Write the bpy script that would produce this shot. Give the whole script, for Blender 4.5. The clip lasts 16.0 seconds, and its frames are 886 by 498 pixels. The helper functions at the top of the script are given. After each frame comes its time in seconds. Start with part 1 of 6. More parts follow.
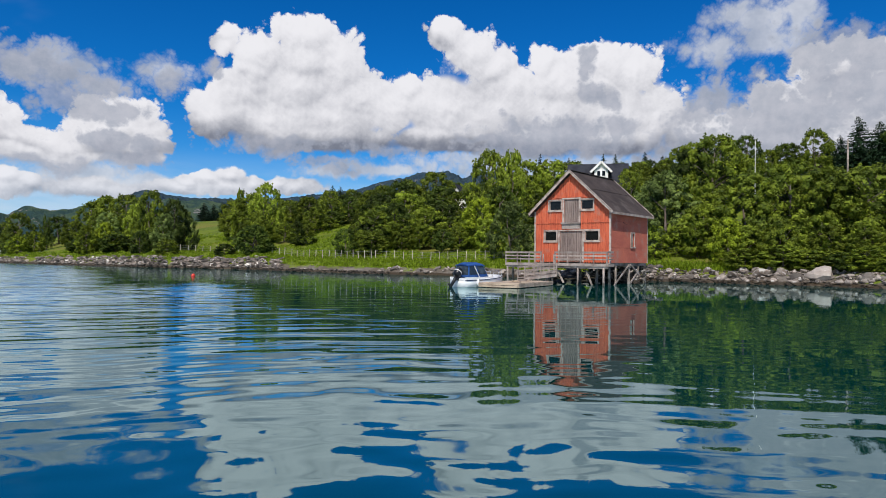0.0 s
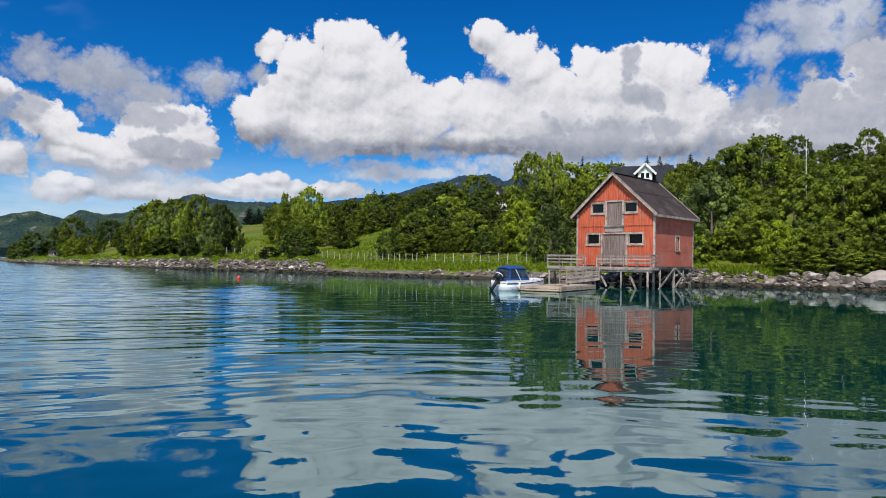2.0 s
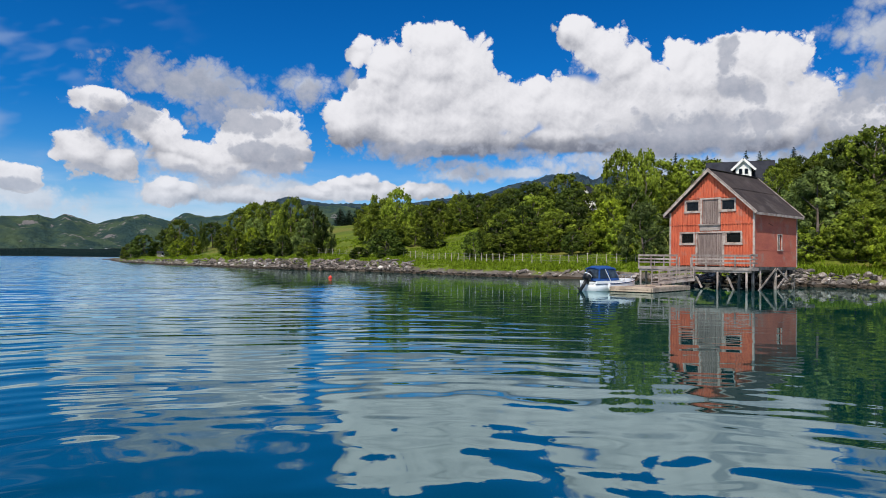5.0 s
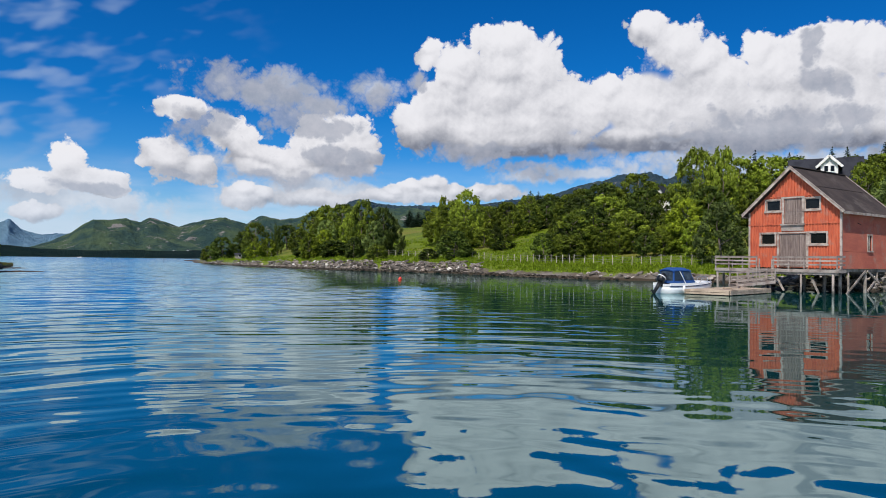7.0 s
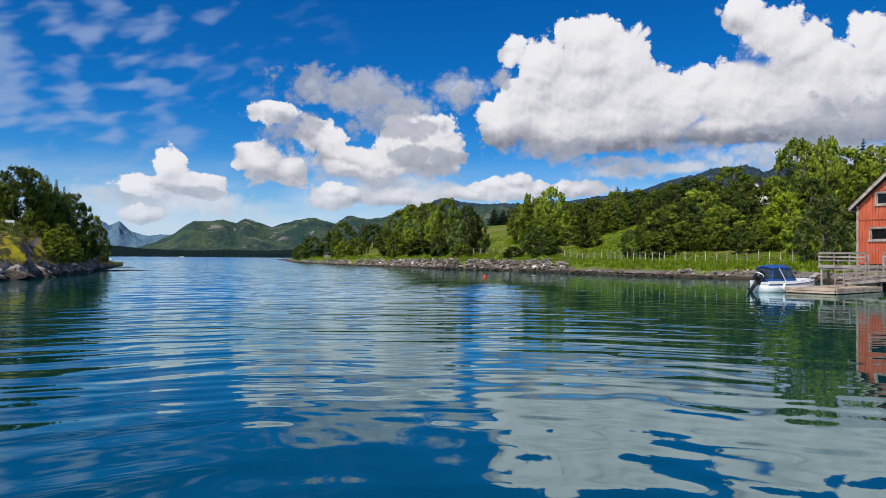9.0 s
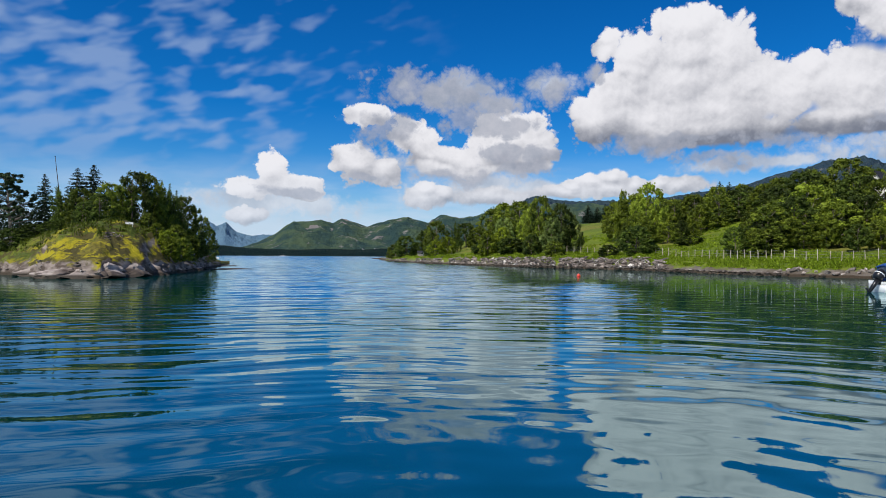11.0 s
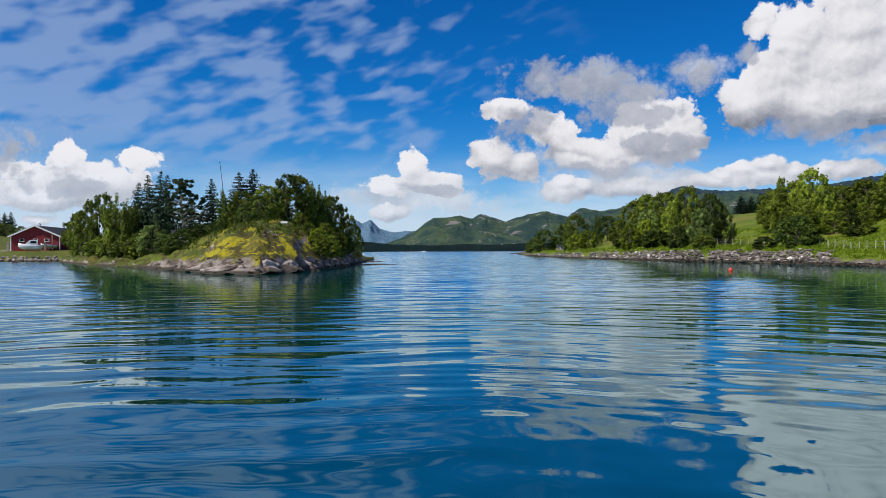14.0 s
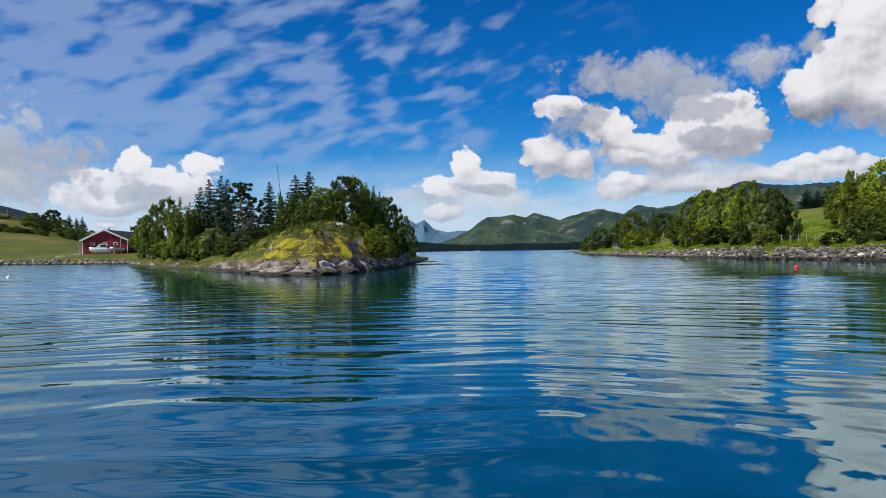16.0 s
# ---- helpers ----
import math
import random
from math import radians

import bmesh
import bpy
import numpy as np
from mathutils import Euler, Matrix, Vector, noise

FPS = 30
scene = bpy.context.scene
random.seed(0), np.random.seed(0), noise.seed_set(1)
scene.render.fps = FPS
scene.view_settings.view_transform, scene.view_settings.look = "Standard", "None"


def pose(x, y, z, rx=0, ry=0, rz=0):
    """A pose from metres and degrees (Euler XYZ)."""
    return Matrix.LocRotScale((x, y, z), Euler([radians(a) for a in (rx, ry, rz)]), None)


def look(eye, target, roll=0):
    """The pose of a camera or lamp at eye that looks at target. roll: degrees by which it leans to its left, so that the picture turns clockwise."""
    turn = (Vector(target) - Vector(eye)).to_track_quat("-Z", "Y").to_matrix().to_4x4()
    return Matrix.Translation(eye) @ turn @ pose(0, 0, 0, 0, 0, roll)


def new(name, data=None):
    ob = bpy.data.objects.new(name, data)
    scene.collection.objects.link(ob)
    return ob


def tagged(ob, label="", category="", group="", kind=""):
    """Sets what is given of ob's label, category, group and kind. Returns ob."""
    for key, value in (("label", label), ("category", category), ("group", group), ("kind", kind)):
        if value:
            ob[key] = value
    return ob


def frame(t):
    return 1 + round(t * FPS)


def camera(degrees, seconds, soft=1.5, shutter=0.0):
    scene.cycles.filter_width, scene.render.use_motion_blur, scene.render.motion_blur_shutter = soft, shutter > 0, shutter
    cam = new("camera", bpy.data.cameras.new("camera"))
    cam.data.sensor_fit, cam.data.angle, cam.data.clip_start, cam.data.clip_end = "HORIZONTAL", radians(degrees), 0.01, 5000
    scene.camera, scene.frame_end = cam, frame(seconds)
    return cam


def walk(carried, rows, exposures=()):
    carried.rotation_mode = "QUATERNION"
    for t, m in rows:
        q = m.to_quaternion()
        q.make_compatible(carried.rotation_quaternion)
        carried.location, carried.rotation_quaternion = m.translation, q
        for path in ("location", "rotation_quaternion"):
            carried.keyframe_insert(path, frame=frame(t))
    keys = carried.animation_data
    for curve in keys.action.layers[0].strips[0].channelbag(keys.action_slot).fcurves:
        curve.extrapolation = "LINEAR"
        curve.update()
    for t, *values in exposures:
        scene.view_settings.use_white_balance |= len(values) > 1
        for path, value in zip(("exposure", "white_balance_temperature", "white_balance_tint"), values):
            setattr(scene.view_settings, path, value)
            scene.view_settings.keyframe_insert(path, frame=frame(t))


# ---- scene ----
# seconds, yaw, pitch, roll: the camera turns where it stands
cam = camera(65.87, 16.0, soft=0.9)
EYE = 2.1
PATH = [
    (0.0, 0.000, 0.782, -0.640),
    (0.5, 0.523, 0.851, -0.683),
    (1.0, 1.298, 0.913, -0.680),
    (1.5, 2.341, 0.969, -0.699),
    (2.0, 3.441, 1.003, -0.739),
    (2.5, 4.655, 1.012, -0.722),
    (3.0, 5.797, 0.989, -0.775),
    (3.5, 7.019, 0.950, -0.776),
    (4.0, 8.204, 0.912, -0.761),
    (6.5, 14.922, 0.977, -0.734),
    (7.0, 16.474, 0.969, -0.743),
    (7.5, 18.248, 0.935, -0.662),
    (8.0, 19.949, 0.871, -0.652),
    (8.5, 21.798, 0.795, -0.604),
    (9.0, 23.559, 0.734, -0.480),
    (11.5, 33.138, 0.474, -0.312),
    (12.0, 34.936, 0.370, -0.205),
    (12.5, 36.893, 0.310, -0.140),
    (13.0, 38.826, 0.240, -0.058),
    (13.5, 40.943, 0.175, 0.041),
    (14.0, 42.857, 0.110, 0.175),
    (14.5, 44.653, 0.092, 0.317),
    (15.0, 46.038, 0.092, 0.481),
    (15.5, 46.867, 0.117, 0.587),
    (16.0, 47.358, 0.111, 0.735),
]
walk(cam, [(t, pose(0, 0, EYE, 90 + p, r, y)) for t, y, p, r in PATH])

# ---------------------------------------------------------------- sky and sun
SUN_EL, SUN_FROM = 52.0, (-0.24, -0.971)


def links_of(tree):
    """Short makers of nodes and links for one node tree."""
    def node(kind):
        return tree.nodes.new(kind)

    def link(a, b):
        tree.links.new(a, b)

    def num(op, a, b=None, c=None):
        n = node("ShaderNodeMath")
        n.operation = op
        for i, v in enumerate((a, b, c)):
            if v is None:
                continue
            if isinstance(v, (int, float)):
                n.inputs[i].default_value = v
            else:
                link(v, n.inputs[i])
        return n.outputs[0]

    def vec(op, a, b=None, c=None):
        n = node("ShaderNodeVectorMath")
        n.operation = op
        for i, v in enumerate((a, b, c)):
            if v is None:
                continue
            if isinstance(v, tuple):
                n.inputs[i].default_value = v
            else:
                link(v, n.inputs[i])
        return n.outputs["Value"] if op == "LENGTH" else n.outputs[0]

    def noise_of(p, scale, detail=4.0, rough=0.55):
        n = node("ShaderNodeTexNoise")
        n.inputs["Scale"].default_value, n.inputs["Detail"].default_value = scale, detail
        n.inputs["Roughness"].default_value = rough
        link(p, n.inputs["Vector"])
        return n.outputs[0]

    def puff(p, scale):
        n = node("ShaderNodeTexVoronoi")
        n.feature = "SMOOTH_F1"
        n.inputs["Scale"].default_value, n.inputs["Smoothness"].default_value = scale, 0.35
        link(p, n.inputs["Vector"])
        return n.outputs["Distance"]

    def ramp(v, lo, hi, a=0.0, b=1.0, smooth=True):
        n = node("ShaderNodeMapRange")
        n.interpolation_type = "SMOOTHSTEP" if smooth else "LINEAR"
        for i, value in enumerate((lo, hi, a, b)):
            n.inputs[i + 1].default_value = value
        link(v, n.inputs[0])
        return n.outputs[0]

    def mix(f, a, b, blend="MIX"):
        n = node("ShaderNodeMix")
        n.data_type, n.blend_type = "RGBA", blend
        for i, v in ((0, f), (6, a), (7, b)):
            if isinstance(v, (int, float)):
                n.inputs[i].default_value = v
            elif isinstance(v, tuple):
                n.inputs[i].default_value = (*v, 1)
            else:
                link(v, n.inputs[i])
        return n.outputs[2]
    return node, link, num, vec, noise_of, puff, ramp, mix


# heaps of cloud: bearing, height, half width, half height, in degrees
HEAP_A = [(11.8, 15.8, 2.5, 1.9), (15.6, 14.8, 2.1, 1.5), (7.0, 13.2, 2.8, 2.2),
          (17.9, 16.6, 1.3, 1.2), (15.2, 16.2, 2.7, 1.6), (11.6, 17.8, 3.2, 1.8), (8.9, 15.6, 2.5, 3.1), (12.5, 13.6, 5.0, 2.6),
          (16.9, 13.1, 2.6, 2.1), (18.6, 11.0, 2.6, 2.2), (14.3, 10.9, 5.3, 2.6), (8.8, 11.6, 5.1, 2.7), (4.6, 12.4, 3.3, 2.5), (10.6, 9.7, 8.6, 1.5)]
HEAP_B = [(-9.3, 11.8, 3.5, 2.5), (-5.6, 14.3, 2.4, 2.2), (-12.7, 14.1, 2.7, 2.2),
          (-0.1, 18.3, 1.9, 1.6), (-2.2, 16.7, 2.8, 2.1), (-4.6, 15.9, 1.9, 1.8), (3.0, 14.0, 1.7, 1.6), (0.3, 12.5, 4.3, 3.2),
          (-4.4, 12.5, 5.2, 3.6), (-10.0, 14.2, 3.7, 2.9), (-8.1, 16.0, 1.4, 1.4), (-12.7, 15.8, 3.2, 1.8), (-15.6, 15.0, 2.6, 2.1),
          (-13.6, 12.1, 4.9, 3.1), (-17.4, 11.9, 2.6, 2.7), (-0.6, 10.0, 7.1, 1.5), (-8.2, 10.2, 7.4, 2.1), (-14.1, 9.8, 5.3, 1.8)]
HEAP_C = [(-29.9, 14.3, 3.2, 1.9), (-27.7, 11.2, 4.8, 2.8),
          (-32.1, 11.7, 3.1, 3.3), (-23.0, 9.9, 6.4, 2.0), (-30.2, 8.8, 5.7, 2.4), (-35.2, 13.2, 3.8, 3.3), (-37.1, 8.9, 4.8, 3.3), (-19.8, 9.8, 2.5, 1.7), (-30.6, 10.7, 4.2, 3.2), (-26.2, 9.0, 6.1, 1.7)]
HEAP_D = [(27.3, 8.8, 2.7, 1.8), (31.6, 7.5, 2.7, 1.2),
          (45.4, 6.9, 1.5, 1.5), (44.2, 5.7, 3.2, 1.2), (47.5, 5.2, 2.1, 0.9), (47.3, 3.1, 2.2, 0.8), (38.4, 7.7, 2.1, 2.0),
          (36.3, 6.9, 1.8, 1.3), (33.9, 9.9, 2.4, 1.4), (37.5, 11.6, 2.5, 1.0), (25.3, 9.7, 3.5, 2.4), (29.6, 7.7, 4.3, 1.6), (24.8, 7.8, 2.7, 1.4)]
HEAP_E = [(33.0, 5.5, 1.1, 0.8), (31.5, 5.1, 1.1, 0.7), (20.5, 5.8, 1.2, 0.7), (19.2, 6.3, 1.4, 0.8), (17.5, 6.6, 1.6, 0.8), (15.6, 6.1, 1.4, 0.8), (13.7, 6.0, 1.4, 0.7),
          (32.9, 4.8, 2.0, 1.1), (27.0, 5.0, 5.0, 0.9), (18.2, 5.7, 4.3, 1.1), (12.5, 5.7, 3.3, 0.9), (21.0, 5.4, 2.8, 0.7)]
HEAP_F = [(74.2, 5.4, 2.1, 1.4), (71.5, 6.8, 1.5, 1.4), (67.0, 7.1, 1.6, 1.0), (69.5, 5.2, 3.9, 1.7), (76.4, 4.4, 1.2, 1.2),
          (73.1, 3.9, 5.0, 1.2), (73.5, 2.4, 1.4, 0.4), (81.6, 4.8, 1.9, 1.9)]
VEIL = [(82.0, 7.0, 8.0, 4.0), (45.0, 4.2, 7.0, 1.4), (-24.2, 17.8, 2.6, 1.9), (-26.9, 18.2, 2.1, 1.5), (-21.4, 16.1, 3.1, 1.2), (-25.6, 16.4, 3.0, 1.2), (30.5, 7.2, 5.5, 1.6), (24.0, 5.6, 9.0, 0.9),
        (-21.0, 11.9, 3.5, 1.7), (-3.5, 8.1, 8.9, 1.2), (4.5, 7.4, 5.2, 0.7), (9.7, 6.8, 2.8, 0.6), (30.4, 13.5, 4.5, 1.8),
        (26.5, 12.4, 3.0, 1.3), (22.3, 13.7, 2.6, 1.5), (27.5, 6.2, 5.0, 1.2), (18.8, 14.5, 1.0, 0.9), (-10.0, 7.6, 14.0, 1.6), (-27.0, 8.0, 9.0, 2.2)]

GREYS = [(70.5, 4.6, 3.0, 0.9), (33.0, 13.6, 5.0, 1.8), (26.5, 10.6, 3.6, 0.9), (36.0, 10.5, 3.0, 1.4), (31.0, 6.6, 4.0, 0.7),
         (79.0, 6.0, 6.0, 3.4), (26.0, 8.5, 3.4, 1.1), (10.0, 7.6, 2.8, 0.7), (12.5, 9.4, 5.0, 0.6), (38.0, 6.6, 2.2, 0.6), (44.5, 5.2, 3.0, 0.5),
         (-26.5, 10.5, 8.5, 4.2), (-21.0, 8.8, 7.0, 2.6), (-9.5, 10.2, 8.0, 2.0), (-30.0, 15.5, 3.5, 2.2), (30.5, 12.8, 3.0, 1.4),
         (-28.1, 10.5, 6.3, 3.0), (-32.6, 12.1, 3.7, 3.5), (-9.1, 9.5, 9.2, 1.3), (-23.0, 8.6, 6.8, 1.1), (14.2, 8.8, 4.9, 0.7),
         (-11.8, 15.7, 1.0, 1.7), (-12.8, 13.4, 1.9, 1.0),
         (-21.0, 11.9, 3.2, 1.6), (26.5, 12.2, 2.5, 1.4), (22.0, 13.1, 1.9, 1.3), (18.8, 14.4, 1.0, 0.9), (30.0, 11.5, 1.4, 1.3), (-30.2, 14.7, 3.9, 0.8), (-30.6, 12.7, 2.6, 1.6), (-32.6, 14.0, 2.4, 1.5), (24.7, 7.1, 3.1, 0.8), (4.6, 9.1, 4.2, 0.6), (-3.5, 10.2, 3.3, 0.5), (8.7, 7.0, 2.8, 0.5)]


def heap_group(name, blobs, blend, ragged):
    """A node group: how far outside the nearest heap a point of the sky lies (under 1 is inside), smooth and with billows."""
    tree = bpy.data.node_groups.new(name, "ShaderNodeTree")
    tree.interface.new_socket("Place", in_out="INPUT", socket_type="NodeSocketVector")
    tree.interface.new_socket("Smooth", in_out="OUTPUT", socket_type="NodeSocketFloat")
    tree.interface.new_socket("Billowed", in_out="OUTPUT", socket_type="NodeSocketFloat")
    tree.interface.new_socket("Rounded", in_out="OUTPUT", socket_type="NodeSocketFloat")
    node, link, num, vec, noise_of, puff, ramp, mix = links_of(tree)
    here, out = node("NodeGroupInput").outputs[0], node("NodeGroupOutput")
    bend = node("ShaderNodeTexNoise")
    bend.inputs["Scale"].default_value, bend.inputs["Detail"].default_value = 0.30, 3.0
    link(here, bend.inputs["Vector"])
    moved = vec("MULTIPLY_ADD", bend.outputs["Color"], (2.4 * ragged, 1.8 * ragged, 0.0), vec("ADD", here, (-1.2 * ragged, -0.9 * ragged, 0.0)))
    nearest = None
    for az, el, ra, re in blobs:
        d = vec("LENGTH", vec("MULTIPLY_ADD", moved, (1 / ra, 1 / re, 0.0), (-az / ra, -el / re, 0.0)))
        nearest = d if nearest is None else num("SMOOTH_MIN", nearest, d, blend)
    # creases between rounded billows at three sizes
    total = nearest
    for scale, depth in ((0.30, 2.0), (0.75, 1.25), (1.9, 0.65), (4.2, 0.30)):
        if scale == 1.9:
            link(total, out.inputs[2])
        crease = num("ABSOLUTE", num("SUBTRACT", noise_of(here, scale, 1.0, 0.4), 0.5))
        total = num("ADD", total, num("MULTIPLY", num("SUBTRACT", 0.095, crease), depth * ragged))
    link(nearest, out.inputs[0]), link(total, out.inputs[1])
    return tree


def build_sky():
    world = bpy.data.worlds.new("sky")
    scene.world, world.use_nodes = world, True
    tree = world.node_tree
    tree.nodes.clear()
    node, link, num, vec, noise_of, puff, ramp, mix = links_of(tree)
    way = node("ShaderNodeTexCoord").outputs["Generated"]
    split = node("ShaderNodeSeparateXYZ")
    link(way, split.inputs[0])
    az = num("MULTIPLY", num("ARCTAN2", num("MULTIPLY", split.outputs[0], -1.0), split.outputs[1]), 57.29578)
    el = num("MULTIPLY", num("ARCSINE", split.outputs[2]), 57.29578)
    join = node("ShaderNodeCombineXYZ")
    link(az, join.inputs[0]), link(el, join.inputs[1])
    place = join.outputs[0]
    air = node("ShaderNodeTexSky")
    air.sky_type, air.sun_disc = "NISHITA", False
    air.sun_elevation, air.sun_rotation = radians(SUN_EL), math.atan2(SUN_FROM[0], SUN_FROM[1])
    air.air_density, air.dust_density, air.ozone_density = 1.0, 0.3, 3.0
    # the air's blue deepens quickly with height
    tint = node("ShaderNodeValToRGB")
    tint.color_ramp.elements[0].position, tint.color_ramp.elements[0].color = 0.0, (0.46, 0.78, 1.0, 1)
    tint.color_ramp.elements[1].position, tint.color_ramp.elements[1].color = 1.0, (0.22, 0.50, 0.90, 1)
    for at, c in ((0.12, (0.19, 0.60, 1.0, 1)), (0.27, (0.03, 0.45, 0.92, 1)), (0.5, (0.012, 0.39, 0.84, 1))):
        tint.color_ramp.elements.new(at).color = c
    link(ramp(el, 0.0, 45.0, 0.0, 1.0, False), tint.inputs[0])
    deep = node("ShaderNodeVectorMath")
    deep.operation = "SCALE"
    link(mix(1.0, air.outputs[0], tint.outputs[0], "MULTIPLY"), deep.inputs[0])
    deep.inputs["Scale"].default_value = SKY_VALUE
    blue = deep.outputs[0]
    wob = noise_of(place, 0.16, 5.0, 0.6)
    fine = noise_of(place, 0.9, 6.0, 0.62)
    bend = node("ShaderNodeTexNoise")
    bend.inputs["Scale"].default_value, bend.inputs["Detail"].default_value = 0.35, 4.0
    link(place, bend.inputs["Vector"])
    heap = heap_group("cloud_heaps", HEAP_A + HEAP_B + HEAP_C + HEAP_D + HEAP_E + HEAP_F, 0.16, 0.8)

    def outside(tree_, p):
        g = node("ShaderNodeGroup")
        g.node_tree = tree_
        link(p, g.inputs[0])
        return g.outputs
    here = outside(heap, place)
    toward = outside(heap, vec("ADD", place, (0.26, 0.46, 0.0)))
    above = outside(heap, vec("ADD", place, (0.8, 2.9, 0.0)))
    edge = num("ADD", here[1], num("MULTIPLY", num("SUBTRACT", fine, 0.5), 0.20))
    under = ramp(num("SUBTRACT", above[0], here[0]), 0.15, -0.45)
    cover = node("ShaderNodeMapRange")
    cover.interpolation_type = "SMOOTHSTEP"
    cover.inputs[1].default_value = 1.06
    link(num("MULTIPLY_ADD", under, -0.30, 0.88), cover.inputs[2])
    link(edge, cover.inputs[0])
    body = num("MAXIMUM", cover.outputs[0], ramp(here[0], 0.86, 0.62))
    # light falls from the upper left: thin towards the sun is bright, thick is grey
    below = outside(heap, vec("ADD", place, (0.2, -1.6, 0.0)))
    lit = num("MULTIPLY", num("SUBTRACT", toward[1], here[1]), 0.30)
    lit = num("ADD", lit, num("MULTIPLY", num("SUBTRACT", above[0], here[0]), 0.14))
    lit = num("SUBTRACT", lit, num("MULTIPLY", ramp(below[0], 0.66, 1.40), ramp(el, 5.0, 10.0, 0.16, 0.44)))
    lit = num("ADD", num("ADD", lit, num("MULTIPLY", num("SUBTRACT", wob, 0.5), 0.34)), 0.64)
    lit = ramp(lit, 0.0, 0.95, 0.0, 1.0, True)
    heap_colour = mix(lit, CLOUD_SHADE, CLOUD_LIGHT)
    # thin grey veils, and rows of high ripple cloud in the west
    veil = outside(heap_group("cloud_veils", VEIL, 0.3, 1.2), place)[1]
    veil_a = num("MULTIPLY", ramp(num("ADD", veil, num("MULTIPLY", num("SUBTRACT", wob, 0.5), 1.2)), 1.30, 0.40), 0.85)
    veil_colour = mix(ramp(wob, 0.35, 0.65), (0.40, 0.44, 0.52), (0.70, 0.72, 0.77))
    grey = outside(heap_group("cloud_greys", GREYS, 0.2, 1.3), place)[1]
    grey_a = num("MULTIPLY", ramp(num("ADD", grey, num("MULTIPLY", num("SUBTRACT", fine, 0.5), 0.5)), 1.15, 0.55), 0.72)
    grey_colour = mix(ramp(fine, 0.3, 0.7), (0.40, 0.42, 0.50), (0.28, 0.32, 0.41))
    tilt = node("ShaderNodeVectorRotate")
    tilt.rotation_type, tilt.inputs["Angle"].default_value = "Z_AXIS", radians(14.0)
    link(vec("MULTIPLY_ADD", bend.outputs["Color"], (1.2, 0.8, 0.0), place), tilt.inputs["Vector"])
    sheet_p = vec("MULTIPLY", tilt.outputs[0], (0.55, 1.35, 1.0))
    rows = num("ADD", num("MULTIPLY", noise_of(sheet_p, 0.50, 2.0, 0.45), 0.70), num("MULTIPLY", noise_of(place, 0.07, 2.0), 0.30))
    rows = num("ADD", rows, ramp(az, 40.0, 82.0, -0.10, 0.11, False))
    rows = ramp(rows, 0.41, 0.60)
    where = num("MULTIPLY", ramp(az, 28.0, 50.0), num("MULTIPLY", ramp(el, 4.0, 10.0), ramp(el, 40.0, 24.0)))
    sheet_a = num("MULTIPLY", num("MULTIPLY", rows, where), 0.55)
    # low haze bank towards the horizon
    bank = num("MULTIPLY", num("MULTIPLY", ramp(el, 9.0, 1.0), ramp(noise_of(vec("MULTIPLY", place, (0.4, 1.6, 1.0)), 0.18, 5.0), 0.34, 0.60)), 0.78)
    # the part of the sky that lies behind: scattered fair-weather cloud
    ball = noise_of(way, 3.0, 6.0, 0.6)
    behind = num("MULTIPLY", ramp(split.outputs[1], 0.1, -0.5), ramp(ball, 0.48, 0.62))
    top = num("MULTIPLY", ramp(el, 26.0, 45.0), ramp(ball, 0.5, 0.65))
    col = mix(bank, blue, (0.62, 0.71, 0.84))
    col = mix(sheet_a, col, (0.35, 0.46, 0.68))
    col = mix(num("MAXIMUM", behind, top), col, (0.50, 0.52, 0.56))
    col = mix(veil_a, col, veil_colour)
    col = mix(body, col, heap_colour)
    col = mix(grey_a, col, grey_colour)
    # thin haze over the low clouds
    col = mix(num("MULTIPLY", ramp(el, 8.5, 0.5), 0.46), col, (0.58, 0.71, 0.88))
    back = node("ShaderNodeBackground")
    link(col, back.inputs[0])
    back.inputs[1].default_value = 1.0
    link(back.outputs[0], node("ShaderNodeOutputWorld").inputs[0])


SKY_VALUE = 0.115
CLOUD_SHADE, CLOUD_LIGHT = (0.18, 0.20, 0.26), (0.85, 0.845, 0.885)
build_sky()

sun_data = bpy.data.lights.new("sun", "SUN")
sun_data.energy, sun_data.angle, sun_data.color = 4.6, radians(0.6), (1.0, 0.94, 0.85)
sun = new("sun", sun_data)
_flat = math.cos(radians(SUN_EL)) / math.hypot(*SUN_FROM)
sun.matrix_world = look((SUN_FROM[0] * _flat * 100, SUN_FROM[1] * _flat * 100, math.sin(radians(SUN_EL)) * 100), (0, 0, 0))
scene.view_settings.exposure = 0.0


